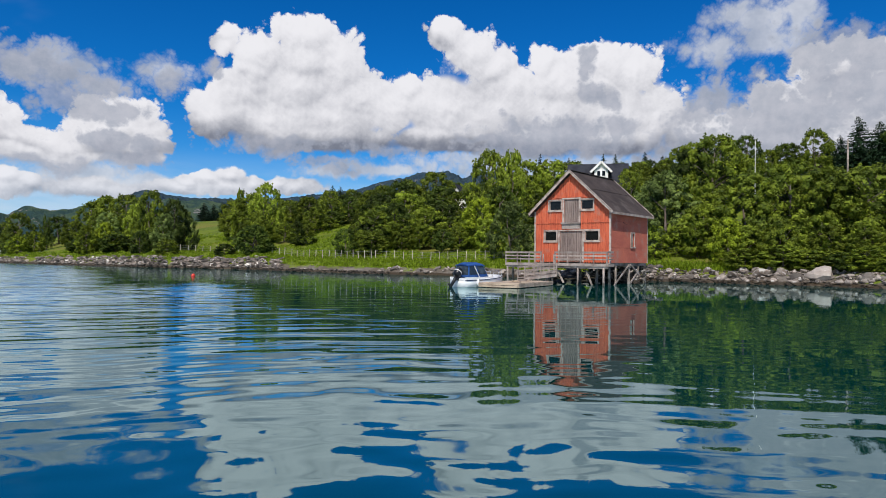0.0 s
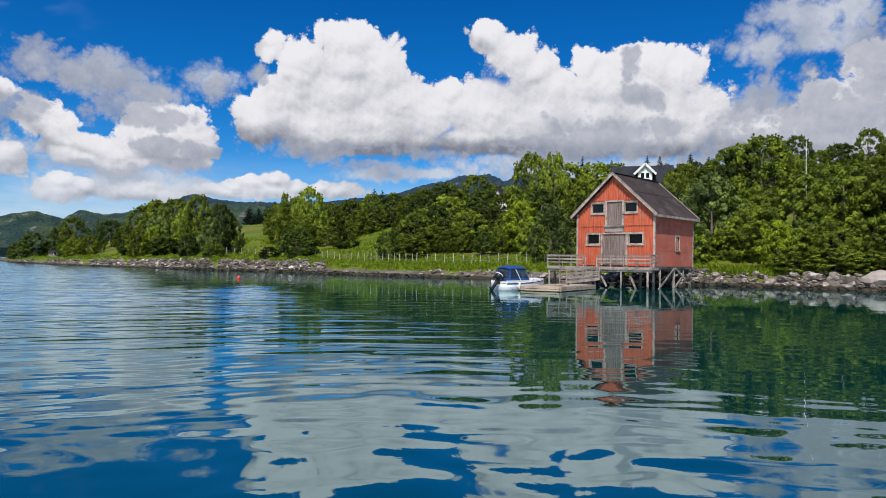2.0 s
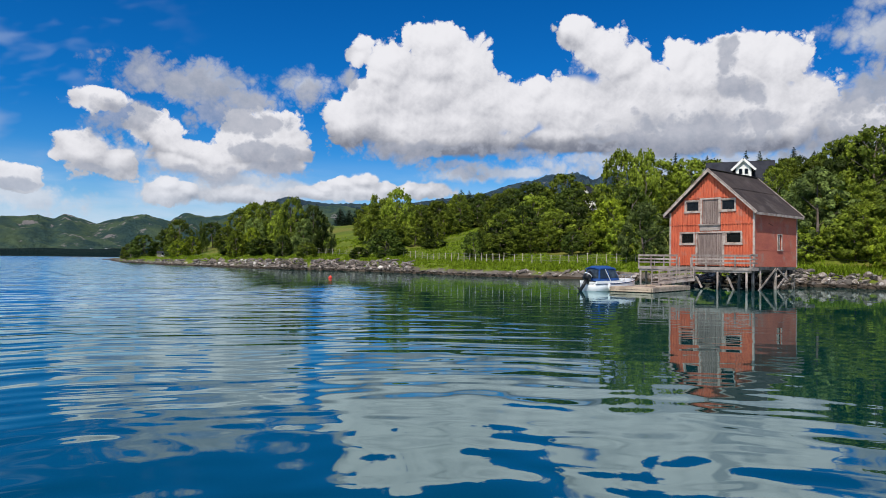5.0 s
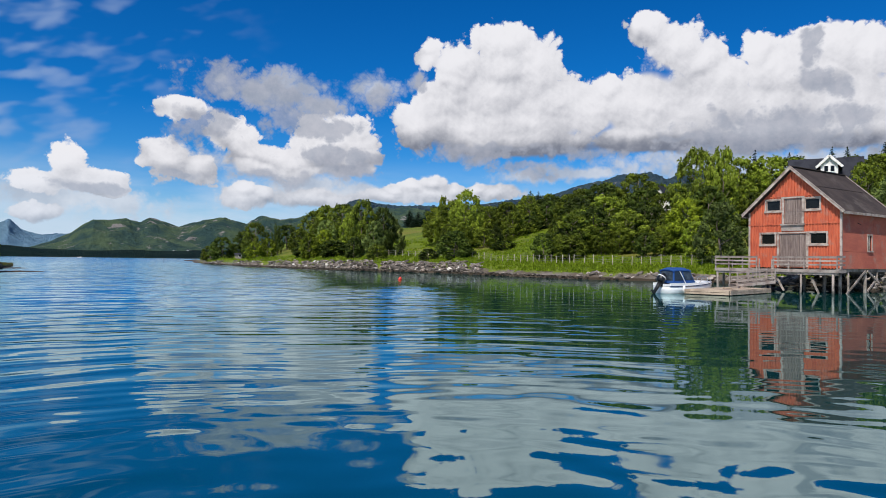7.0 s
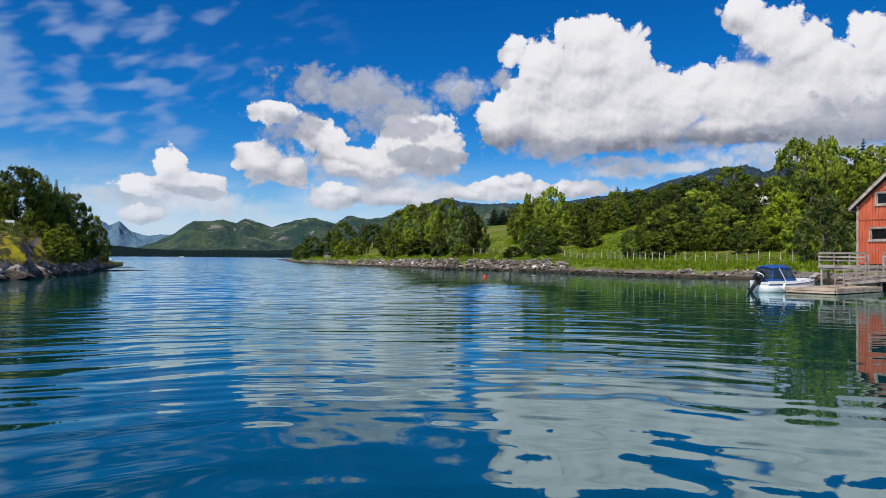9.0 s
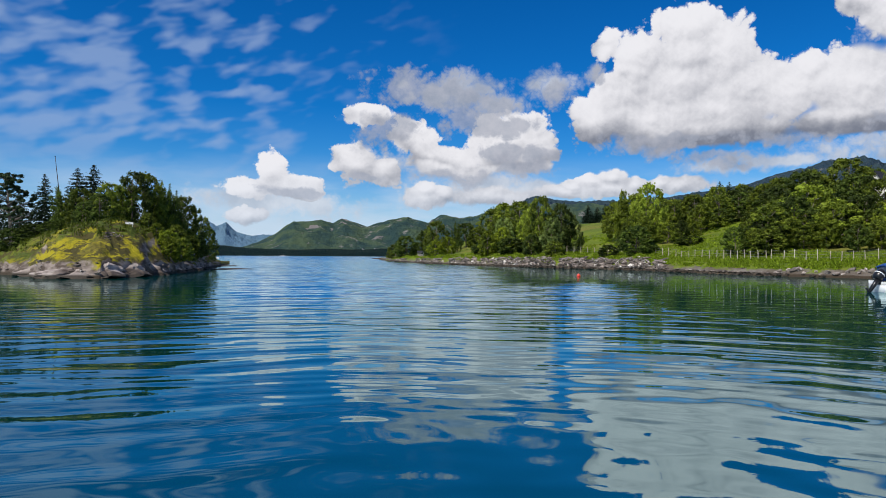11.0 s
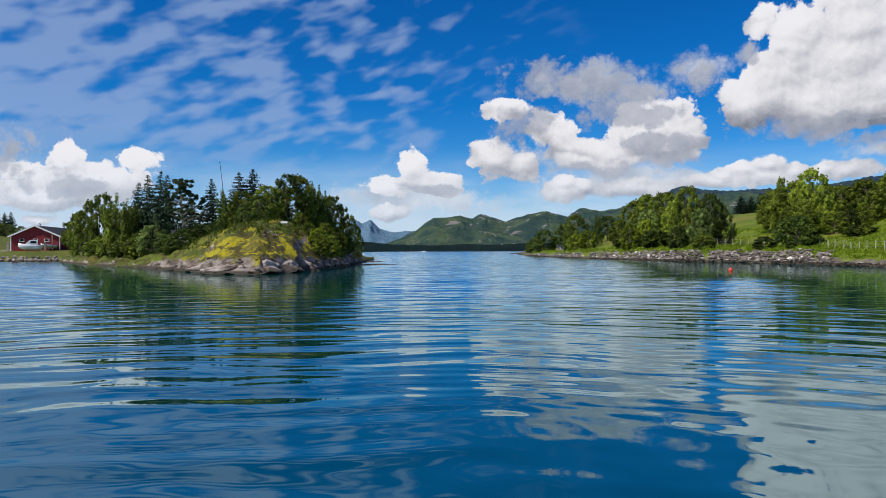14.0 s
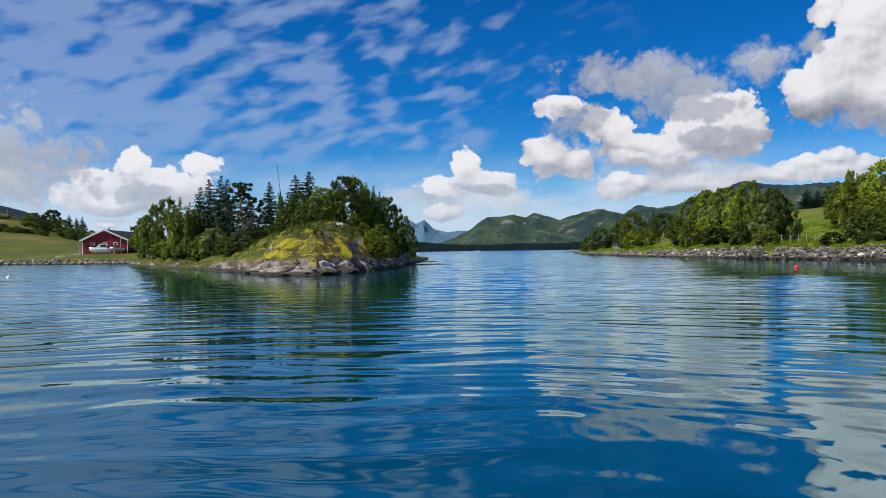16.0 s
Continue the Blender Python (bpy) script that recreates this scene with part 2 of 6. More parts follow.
# ---------------------------------------------------------------- materials
def material(name, colour, rough=0.8, second=None, scale=2.0, spread=(0.4, 0.65), bump=0.0, bump_scale=20.0, stretch=(1, 1, 1),
             grain=0.18, each=0.0, metal=0.0, spec=0.5, stain=None, stain_scale=0.5, stain_at=(0.55, 0.7), space="Object", leaf=0.0, island=0.0, tide=0.0):
    """A surface of two colours mixed by large noise, with fine grain, relief and, by `each`, a shift from piece to piece."""
    m = bpy.data.materials.new(name)
    m.use_nodes = True
    tree = m.node_tree
    tree.nodes.clear()
    node, link, num, vec, noise_of, puff, ramp, mix = links_of(tree)
    place = node("ShaderNodeTexCoord").outputs[space] if space != "World" else node("ShaderNodeNewGeometry").outputs["Position"]
    p = vec("MULTIPLY", place, tuple(float(s) for s in stretch))
    col = mix(ramp(noise_of(p, scale, 5.0), *spread), colour, second or tuple(c * 0.7 for c in colour))
    if stain:
        col = mix(ramp(noise_of(place, stain_scale, 6.0, 0.65), *stain_at), col, stain)
    g = num("MULTIPLY_ADD", num("SUBTRACT", noise_of(p, scale * 9.0, 3.0), 0.5), grain * 2.0, 1.0)
    if each:
        info = node("ShaderNodeObjectInfo").outputs["Random"]
        g = num("MULTIPLY", g, num("MULTIPLY_ADD", num("SUBTRACT", info, 0.5), each, 1.0))
    if tide:
        low = node("ShaderNodeSeparateXYZ")
        link(node("ShaderNodeNewGeometry").outputs["Position"], low.inputs[0])
        mark = num("ADD", low.outputs[2], num("MULTIPLY", num("SUBTRACT", noise_of(place, 1.3, 3.0), 0.5), 0.35))
        col = mix(ramp(mark, tide + 0.1, tide - 0.1), col, (0.040, 0.029, 0.018))
    if island:
        own = node("ShaderNodeNewGeometry").outputs["Random Per Island"]
        g = num("MULTIPLY", g, num("MULTIPLY_ADD", num("POWER", own, 1.6), island * 1.6, 1.0 - island * 0.62))
    sc = node("ShaderNodeVectorMath")
    sc.operation = "SCALE"
    link(col, sc.inputs[0]), link(g, sc.inputs["Scale"])
    b = node("ShaderNodeBsdfPrincipled")
    link(sc.outputs[0], b.inputs["Base Color"])
    b.inputs["Roughness"].default_value, b.inputs["Metallic"].default_value = rough, metal
    b.inputs["Specular IOR Level"].default_value = spec
    if bump:
        bm_ = node("ShaderNodeBump")
        bm_.inputs["Strength"].default_value, bm_.inputs["Distance"].default_value = 1.0, bump
        link(noise_of(p, bump_scale, 4.0), bm_.inputs["Height"])
        link(bm_.outputs[0], b.inputs["Normal"])
    shader = b.outputs[0]
    if leaf:
        t = node("ShaderNodeBsdfTranslucent")
        link(sc.outputs[0], t.inputs[0])
        ms = node("ShaderNodeMixShader")
        ms.inputs[0].default_value = leaf
        link(shader, ms.inputs[1]), link(t.outputs[0], ms.inputs[2])
        shader = ms.outputs[0]
    link(shader, node("ShaderNodeOutputMaterial").inputs[0])
    return m


def water_material():
    m = bpy.data.materials.new("fjord_water")
    m.use_nodes = True
    tree = m.node_tree
    tree.nodes.clear()
    node, link, num, vec, noise_of, puff, ramp, mix = links_of(tree)
    p = node("ShaderNodeNewGeometry").outputs["Position"]
    b = node("ShaderNodeBsdfPrincipled")
    link(mix(ramp(noise_of(p, 0.05, 3.0), 0.35, 0.65), (0.000, 0.034, 0.030), (0.000, 0.031, 0.032)), b.inputs["Base Color"])
    b.inputs["IOR"].default_value = 1.42
    # rings that spread past the mooring over a lazy swell; the cove under the trees lies still
    flat = vec("LENGTH", vec("MULTIPLY", vec("ADD", p, (-2.0, 4.0, 0.0)), (1.0, 1.0, 0.0)))
    ring = num("SINE", num("ADD", num("MULTIPLY", flat, 4.9), num("MULTIPLY", noise_of(p, 0.11, 3.0, 0.5), 26.0)))
    ring2 = num("SINE", num("ADD", num("MULTIPLY", flat, 2.7), num("MULTIPLY", noise_of(p, 0.07, 3.0, 0.5), 27.0)))
    ring3 = num("SINE", num("ADD", num("MULTIPLY", flat, 10.5), num("MULTIPLY", noise_of(p, 0.2, 2.0, 0.5), 26.0)))
    patch = ramp(noise_of(p, 0.05, 3.0), 0.36, 0.60, 0.35, 1.0)
    spread = node("ShaderNodeSeparateXYZ")
    link(p, spread.inputs[0])
    lee = num("ADD", ramp(num("DIVIDE", spread.outputs[0], flat), 0.10, -0.08), ramp(flat, 17.0, 10.0))
    lee = num("MULTIPLY_ADD", num("MINIMUM", lee, 1.0), 0.80, 0.20)
    patch = num("MULTIPLY", num("MULTIPLY", patch, lee), num("MULTIPLY", ramp(flat, 6.0, 15.0, 0.70, 1.0), ramp(flat, 24.0, 46.0, 1.0, 0.25)))
    # the open fjord is ruffled by wind, the cove is calm
    at = node("ShaderNodeSeparateXYZ")
    link(p, at.inputs[0])

    def corridor(bearing, wide, narrow):
        """How far a place lies inside a wedge of water that opens along a bearing; and its distance along it."""
        sn, cs = math.sin(radians(bearing)), math.cos(radians(bearing))
        along = num("ADD", num("MULTIPLY", at.outputs[0], -sn), num("MULTIPLY", at.outputs[1], cs))
        across = num("ABSOLUTE", num("ADD", num("MULTIPLY", at.outputs[0], cs), num("MULTIPLY", at.outputs[1], sn)))
        return num("MULTIPLY", ramp(num("DIVIDE", across, num("MAXIMUM", along, 1.0)), wide, narrow), ramp(along, 16.0, 40.0)), along

    fjord = corridor(37.5, 0.25, 0.15)[0]
    breeze, away = corridor(31.0, 0.36, 0.20)
    inlet = corridor(79.0, 0.20, 0.11)[0]
    lane = num("MAXIMUM", num("MAXIMUM", fjord, inlet), num("MULTIPLY", breeze, ramp(away, 66.0, 38.0)))
    patch = num("ADD", patch, num("MULTIPLY", lane, 0.7))
    # wind waves in the open lane: long lit backs and short steep faces
    wind = num("FRACT", num("ADD", num("MULTIPLY", flat, 0.62), num("MULTIPLY", noise_of(p, 0.13, 3.0, 0.55), 5.0)))
    wind = num("MULTIPLY", num("MULTIPLY", wind, lane), 0.105)
    swell = noise_of(p, 0.40, 1.0, 0.3)
    chop = noise_of(p, 1.3, 1.0, 0.4)
    h = num("ADD", num("MULTIPLY", swell, num("MULTIPLY", num("MULTIPLY", lee, ramp(flat, 20.0, 46.0, 1.0, 0.35)), 0.036)), num("MULTIPLY", chop, 0.0030))
    rings = num("ADD", num("ADD", num("MULTIPLY", ring, 0.0072), num("MULTIPLY", ring2, 0.0098)), num("MULTIPLY", ring3, 0.0026))
    # two slight crossing trains break the near water
    for dx, dy, amount in ((0.42, 0.91, 0.0040), (-0.62, 0.78, 0.0036)):
        way = num("ADD", num("MULTIPLY", at.outputs[0], dx), num("MULTIPLY", at.outputs[1], dy))
        train = num("SINE", num("ADD", num("MULTIPLY", way, 5.6), num("MULTIPLY", noise_of(p, 0.22, 3.0, 0.55), 16.0)))
        h = num("ADD", h, num("MULTIPLY", num("MULTIPLY", train, amount), num("MULTIPLY", lee, ramp(flat, 22.0, 9.0, 0.25, 1.0))))
    h = num("ADD", num("ADD", h, wind), num("MULTIPLY", rings, patch))
    bump = node("ShaderNodeBump")
    bump.inputs["Strength"].default_value, bump.inputs["Distance"].default_value = 1.0, WAVE
    link(h, bump.inputs["Height"])
    link(bump.outputs[0], b.inputs["Normal"])
    gloss = node("ShaderNodeBsdfGlossy")
    gloss.inputs["Color"].default_value = (0.79, 0.97, 1.0, 1)
    ruffle = num("ADD", ramp(flat, 90.0, 420.0, 0.02, 0.14), num("MULTIPLY", lane, 0.045))
    link(ruffle, gloss.inputs["Roughness"]), link(ruffle, b.inputs["Roughness"])
    link(bump.outputs[0], gloss.inputs["Normal"])
    b.inputs["Specular IOR Level"].default_value = 0.0
    both = node("ShaderNodeMixShader")
    fresnel = node("ShaderNodeFresnel")
    fresnel.inputs["IOR"].default_value = 1.33
    link(bump.outputs[0], fresnel.inputs["Normal"])
    far = num("MULTIPLY", lane, 0.24)
    amount = num("ADD", num("MULTIPLY_ADD", fresnel.outputs[0], 0.57, MIRROR), far)
    link(num("MINIMUM", amount, 1.0), both.inputs[0])
    link(b.outputs[0], both.inputs[1]), link(gloss.outputs[0], both.inputs[2])
    link(both.outputs[0], node("ShaderNodeOutputMaterial").inputs[0])
    return m


MIRROR, WAVE = 0.26, 0.75
WATER = water_material()
M = material
RED_FRONT = M("orange_red_boards", (0.55, 0.120, 0.053), 0.75, (0.42, 0.080, 0.037), 1.2, stretch=(6, 1, 0.6), bump=0.004, grain=0.3, stain=(0.40, 0.16, 0.11), stain_scale=0.9)
RED_SIDE = M("faded_red_sheets", (0.50, 0.135, 0.085), 0.8, (0.42, 0.105, 0.070), 0.8, stretch=(1, 0.6, 1.6), bump=0.004, grain=0.25, stain=(0.40, 0.20, 0.15))
GREY_WOOD = M("weathered_grey_wood", (0.34, 0.29, 0.26), 0.85, (0.22, 0.17, 0.15), 1.5, stretch=(1, 1, 1), bump=0.006, grain=0.35, each=0.35)
DOOR_WOOD = M("old_door_wood", (0.25, 0.19, 0.165), 0.85, (0.14, 0.10, 0.09), 1.3, stretch=(7, 1, 0.5), bump=0.006, grain=0.4, each=0.2)
TRIM = M("pale_worn_trim", (0.43, 0.36, 0.315), 0.8, (0.25, 0.185, 0.155), 2.2, bump=0.004, grain=0.3, each=0.25)
POST = M("sea_worn_post", (0.33, 0.28, 0.25), 0.9, (0.13, 0.11, 0.09), 1.1, bump=0.01, grain=0.4, each=0.3, stain=(0.05, 0.05, 0.04), stain_scale=1.2)
ROOF = M("grey_brown_roofing", (0.064, 0.050, 0.047), 0.95, (0.044, 0.035, 0.034), 0.7, bump=0.01, bump_scale=12, grain=0.3, spec=0.2, stain=(0.095, 0.080, 0.074))
DARK = M("dark_timber_shade", (0.05, 0.04, 0.035), 0.9, grain=0.3)
GLASS = M("dark_window_glass", (0.008, 0.009, 0.010), 0.08, grain=0.05, spec=0.25)
WHITE = M("white_paint", (0.80, 0.79, 0.76), 0.5, (0.70, 0.69, 0.66), 1.5, grain=0.08)
GEL = M("white_gelcoat", (0.80, 0.81, 0.82), 0.2, (0.74, 0.75, 0.76), 1.0, grain=0.04)
NAVY = M("navy_hull_band", (0.02, 0.045, 0.12), 0.25, grain=0.1)
CANVAS = M("blue_canvas", (0.010, 0.07, 0.26), 0.75, (0.008, 0.05, 0.19), 2.0, bump=0.01, bump_scale=3, grain=0.15)
BLACK = M("black_plastic", (0.012, 0.012, 0.014), 0.3, grain=0.1)
SMOKE = M("smoked_clear_sheet", (0.025, 0.035, 0.05), 0.12, (0.06, 0.08, 0.10), 1.5, grain=0.1, spec=0.35)
STEEL = M("steel_tube", (0.62, 0.63, 0.65), 0.3, metal=0.9, grain=0.05)
PLANK = M("raft_planks", (0.46, 0.36, 0.27), 0.85, (0.30, 0.23, 0.17), 1.4, bump=0.005, grain=0.35, each=0.4)
ROCK = M("shore_rock", (0.25, 0.215, 0.188), 0.85, (0.105, 0.078, 0.060), 1.1, bump=0.05, bump_scale=5, grain=0.3, each=1.1, stain=(0.38, 0.35, 0.32), stain_scale=1.6, stain_at=(0.54, 0.62), tide=0.36)
ROCK_WET = M("shore_stone_heap", (0.170, 0.142, 0.122), 0.85, (0.085, 0.064, 0.050), 0.9, bump=0.05, bump_scale=5, grain=0.3, stain=(0.42, 0.39, 0.36), stain_scale=0.9, stain_at=(0.55, 0.61), space="World", island=0.95, tide=0.38)
BARK = M("grey_brown_bark", (0.13, 0.10, 0.08), 0.9, (0.20, 0.18, 0.16), 3.0, bump=0.03, grain=0.3)
ORANGE = M("red_buoy_plastic", (0.75, 0.05, 0.02), 0.35, grain=0.05)
RED_HUT = M("dark_red_boards", (0.21, 0.012, 0.016), 0.75, (0.16, 0.010, 0.013), 0.8, stretch=(5, 5, 0.5), bump=0.004, grain=0.25)
SLATE = M("dark_slate_roof", (0.034, 0.036, 0.046), 0.9, (0.022, 0.023, 0.031), 0.8, spec=0.2, grain=0.3, bump=0.01)
GRAVEL = M("grey_gravel", (0.23, 0.215, 0.19), 0.9, (0.17, 0.16, 0.13), 0.5, grain=0.3, space="World")


def leaf_material(name, a, b, leaf=0.14):
    return M(name, a, 0.6, tuple(0.62 * c for c in b), 5.0, (0.36, 0.64), grain=0.25, each=0.75, spec=0.15, leaf=leaf, island=0.35)


LEAF_MID = leaf_material("green_leaves", (0.170, 0.215, 0.018), (0.095, 0.140, 0.015))
LEAF_DARK = leaf_material("dark_green_leaves", (0.080, 0.118, 0.016), (0.048, 0.078, 0.012))
LEAF_LIGHT = leaf_material("light_green_leaves", (0.250, 0.320, 0.028), (0.165, 0.225, 0.022))
LEAF_YELLOW = leaf_material("yellow_green_leaves", (0.23, 0.29, 0.015), (0.15, 0.21, 0.015))
LEAF_WILLOW = leaf_material("grey_green_leaves", (0.190, 0.250, 0.060), (0.105, 0.155, 0.036))
NEEDLES = leaf_material("spruce_needles", (0.028, 0.058, 0.026), (0.016, 0.036, 0.018), 0.12)
PINE = leaf_material("pine_needles", (0.045, 0.070, 0.025), (0.025, 0.045, 0.018), 0.15)


# ---------------------------------------------------------------- small makers
def mesh_of(name, verts, faces, mat, smooth=False):
    me = bpy.data.meshes.new(name)
    me.from_pydata([tuple(v) for v in verts], [], faces)
    me.materials.append(mat)
    if smooth:
        me.polygons.foreach_set("use_smooth", [True] * len(me.polygons))
    me.update()
    return me


def part(name, data, parent, label="", at=None):
    """Links a mesh as one object under a thing or a part."""
    ob = new(name, data)
    ob.parent = parent
    if at is not None:
        ob.matrix_basis = at
    return tagged(ob, label)


def thing(name, label, category, at, group="", kind=""):
    ob = new(name)
    ob.matrix_basis = at
    return tagged(ob, label, category, group, kind)


def whole(name, data, label, category, at=None, group="", kind=""):
    ob = new(name, data)
    if at is not None:
        ob.matrix_basis = at
    return tagged(ob, label, category, group, kind)


BOX_FACES = [(0, 3, 2, 1), (4, 5, 6, 7), (0, 1, 5, 4), (1, 2, 6, 5), (2, 3, 7, 6), (3, 0, 4, 7)]


def box(x0, y0, z0, x1, y1, z1):
    return [(x0, y0, z0), (x1, y0, z0), (x1, y1, z0), (x0, y1, z0), (x0, y0, z1), (x1, y0, z1), (x1, y1, z1), (x0, y1, z1)], BOX_FACES


def beam(a, b, w, h, up=(0, 0, 1)):
    """A squared timber from a to b, w wide and h high."""
    a, b = Vector(a), Vector(b)
    d = (b - a).normalized()
    s = d.cross(Vector(up))
    s = (s if s.length > 1e-4 else Vector((1, 0, 0))).normalized()
    u = s.cross(d).normalized()
    v = [p + s * i * w / 2 + u * j * h / 2 for p in (a, b) for i, j in ((-1, -1), (1, -1), (1, 1), (-1, 1))]
    return v, [(0, 1, 2, 3), (7, 6, 5, 4), (0, 4, 5, 1), (1, 5, 6, 2), (2, 6, 7, 3), (3, 7, 4, 0)]


def tube(points, radii, sides=8, cap=True):
    """A round limb through points."""
    verts, faces = [], []
    for i, p in enumerate(points):
        p = Vector(p)
        d = (Vector(points[min(i + 1, len(points) - 1)]) - Vector(points[max(i - 1, 0)])).normalized()
        s = d.cross(Vector((0.13, 0.31, 0.94)))
        s = (s if s.length > 0.05 else d.cross(Vector((1, 0, 0)))).normalized()
        u = s.cross(d)
        for k in range(sides):
            a = math.tau * k / sides
            verts.append(p + (s * math.cos(a) + u * math.sin(a)) * radii[i])
        if i:
            o = (i - 1) * sides
            faces += [(o + k, o + (k + 1) % sides, o + sides + (k + 1) % sides, o + sides + k) for k in range(sides)]
    if cap:
        n = len(points) - 1
        faces += [tuple(range(sides))[::-1], tuple(n * sides + k for k in range(sides))]
    return verts, faces


def joined(pieces):
    verts, faces = [], []
    for v, f in pieces:
        o = len(verts)
        verts += v
        faces += [tuple(i + o for i in q) for q in f]
    return verts, faces


def made(name, pieces, mat, smooth=False):
    v, f = joined(pieces)
    return mesh_of(name, v, f, mat, smooth)


def spot(az, r, z=0.0):
    """A place by its bearing (degrees to the left of north) and its range from the mooring."""
    return (-r * math.sin(radians(az)), r * math.cos(radians(az)), z)


def fbm(x, y, s, seed=0.0):
    return noise.fractal(Vector((x * s, y * s, seed)), 0.9, 2.1, 4)


# ---------------------------------------------------------------- land forms
SHORE_AZ = (-80, -60, -33, -29, -23, -17, -8, 0, 4, 8.6, 13.2, 17.6, 22, 26, 29.5, 33, 35, 36.6)
SHORE_R = (70, 64, 66, 68.5, 70, 72.5, 78, 83.5, 85.5, 90.5, 102, 115, 123, 136, 153, 183, 225, 285)
SLOPE_AZ, SLOPE_K = (-80, -26, -20, -12, -4, 4, 24, 29, 33, 36), (0.25, 0.235, 0.215, 0.17, 0.135, 0.122, 0.10, 0.06, 0.012, 0.0)


def shore(az):
    return float(np.interp(az, SHORE_AZ, SHORE_R))


def main_z(az, r):
    q = r - shore(az)
    x, y, _ = spot(az, r)
    low = float(np.interp(q, (-6, 0, 2.4, 4, 12), (-1.6, -0.08, 0.95, 1.25, 1.9)))
    low *= float(np.interp(az, (-16, -14, 12, 15, 27, 33), (1.15, 1, 1, 1.45, 1.45, 1.0))) if q > 0 else 1.0
    k = float(np.interp(az, SLOPE_AZ, SLOPE_K))
    up = max(0.0, q - float(np.interp(az, (5, 13, 17, 22), (10, 13, 24, 33))))
    up = up if up < 110 else 110 + (up - 110) * 0.12
    fade = min(1.0, max(0.0, (36.9 - az) / 2.5))
    return (low * fade - 0.5 * (1 - fade) if q > 0 else low) + k * up * fade + fbm(x, y, 0.06) * 0.22 * min(1, max(0, q / 6)) + fbm(x, y, 0.018, 4.0) * min(1.2, max(0, q - 14) * 0.03)


ISLE_AZ, ISLE_R = (48.6, 49.4, 49.9, 51.3, 53.2, 55.1, 57.9, 60.6, 63, 65, 67.1, 69, 70.5, 72), (150, 122, 111, 88, 75, 68, 63, 64.5, 73, 82, 96, 105, 118, 146)
ISLE_TOP_AZ, ISLE_TOP = (48.6, 49.4, 50.4, 52, 54, 56, 58, 60, 62, 64, 66, 68, 72), (0.1, 0.9, 2.0, 3.6, 5.0, 5.7, 5.5, 4.9, 3.7, 2.7, 1.9, 1.5, 1.2)


def isle_z(az, r):
    q = r - float(np.interp(az, ISLE_AZ, ISLE_R))
    x, y, _ = spot(az, r)
    top = float(np.interp(az, ISLE_TOP_AZ, ISLE_TOP))
    form = float(np.interp(q, (-5, 0, 1.6, 4, 8, 16, 30, 52, 70), (-0.45, -0.02, 0.26, 0.36, 0.62, 1.0, 0.92, 0.6, 0.2)))
    crag = abs(fbm(x, y, 0.16, 2.0)) * 1.1 + fbm(x, y, 0.5, 7.0) * 0.55
    return top * form + crag * min(1, max(0, (q + 1) / 3)) * (0.85 if q < 12 else 0.35) - 0.12


BAY_AZ, BAY_R = (66, 69.6, 73, 77, 80, 90, 110), (168, 159, 165, 173, 182, 190, 190)


def bay_z(az, r):
    q = r - float(np.interp(az, BAY_AZ, BAY_R))
    x, y, _ = spot(az, r)
    low = float(np.interp(q, (-4, -0.4, 0.6, 14, 40), (-1.8, -0.3, 0.95, 2.1, 2.9)))
    k = float(np.interp(az, (68, 73, 76, 80, 110), (0.0, 0.02, 0.062, 0.115, 0.13)))
    up = max(0.0, q - 18)
    up = up if up < 170 else 170 + (up - 170) * 0.1
    return low + k * up + fbm(x, y, 0.05, 1.0) * 0.15 * min(1, max(0, q / 8))


def polar_sheet(name, height, az0, az1, da, ranges, mat):
    """A sheet of ground over bearings az0..az1; ranges(az) gives its rings."""
    n = int(round((az1 - az0) / da)) + 1
    verts, faces, rings = [], [], 0
    for i in range(n):
        az = az0 + (az1 - az0) * i / (n - 1)
        rr = ranges(az)
        rings = len(rr)
        for r in rr:
            verts.append(spot(az, r, height(az, r)))
    for i in range(n - 1):
        for j in range(rings - 1):
            o = i * rings + j
            faces.append((o, o + 1, o + rings + 1, o + rings))
    return mesh_of(name, verts, faces, mat, True)


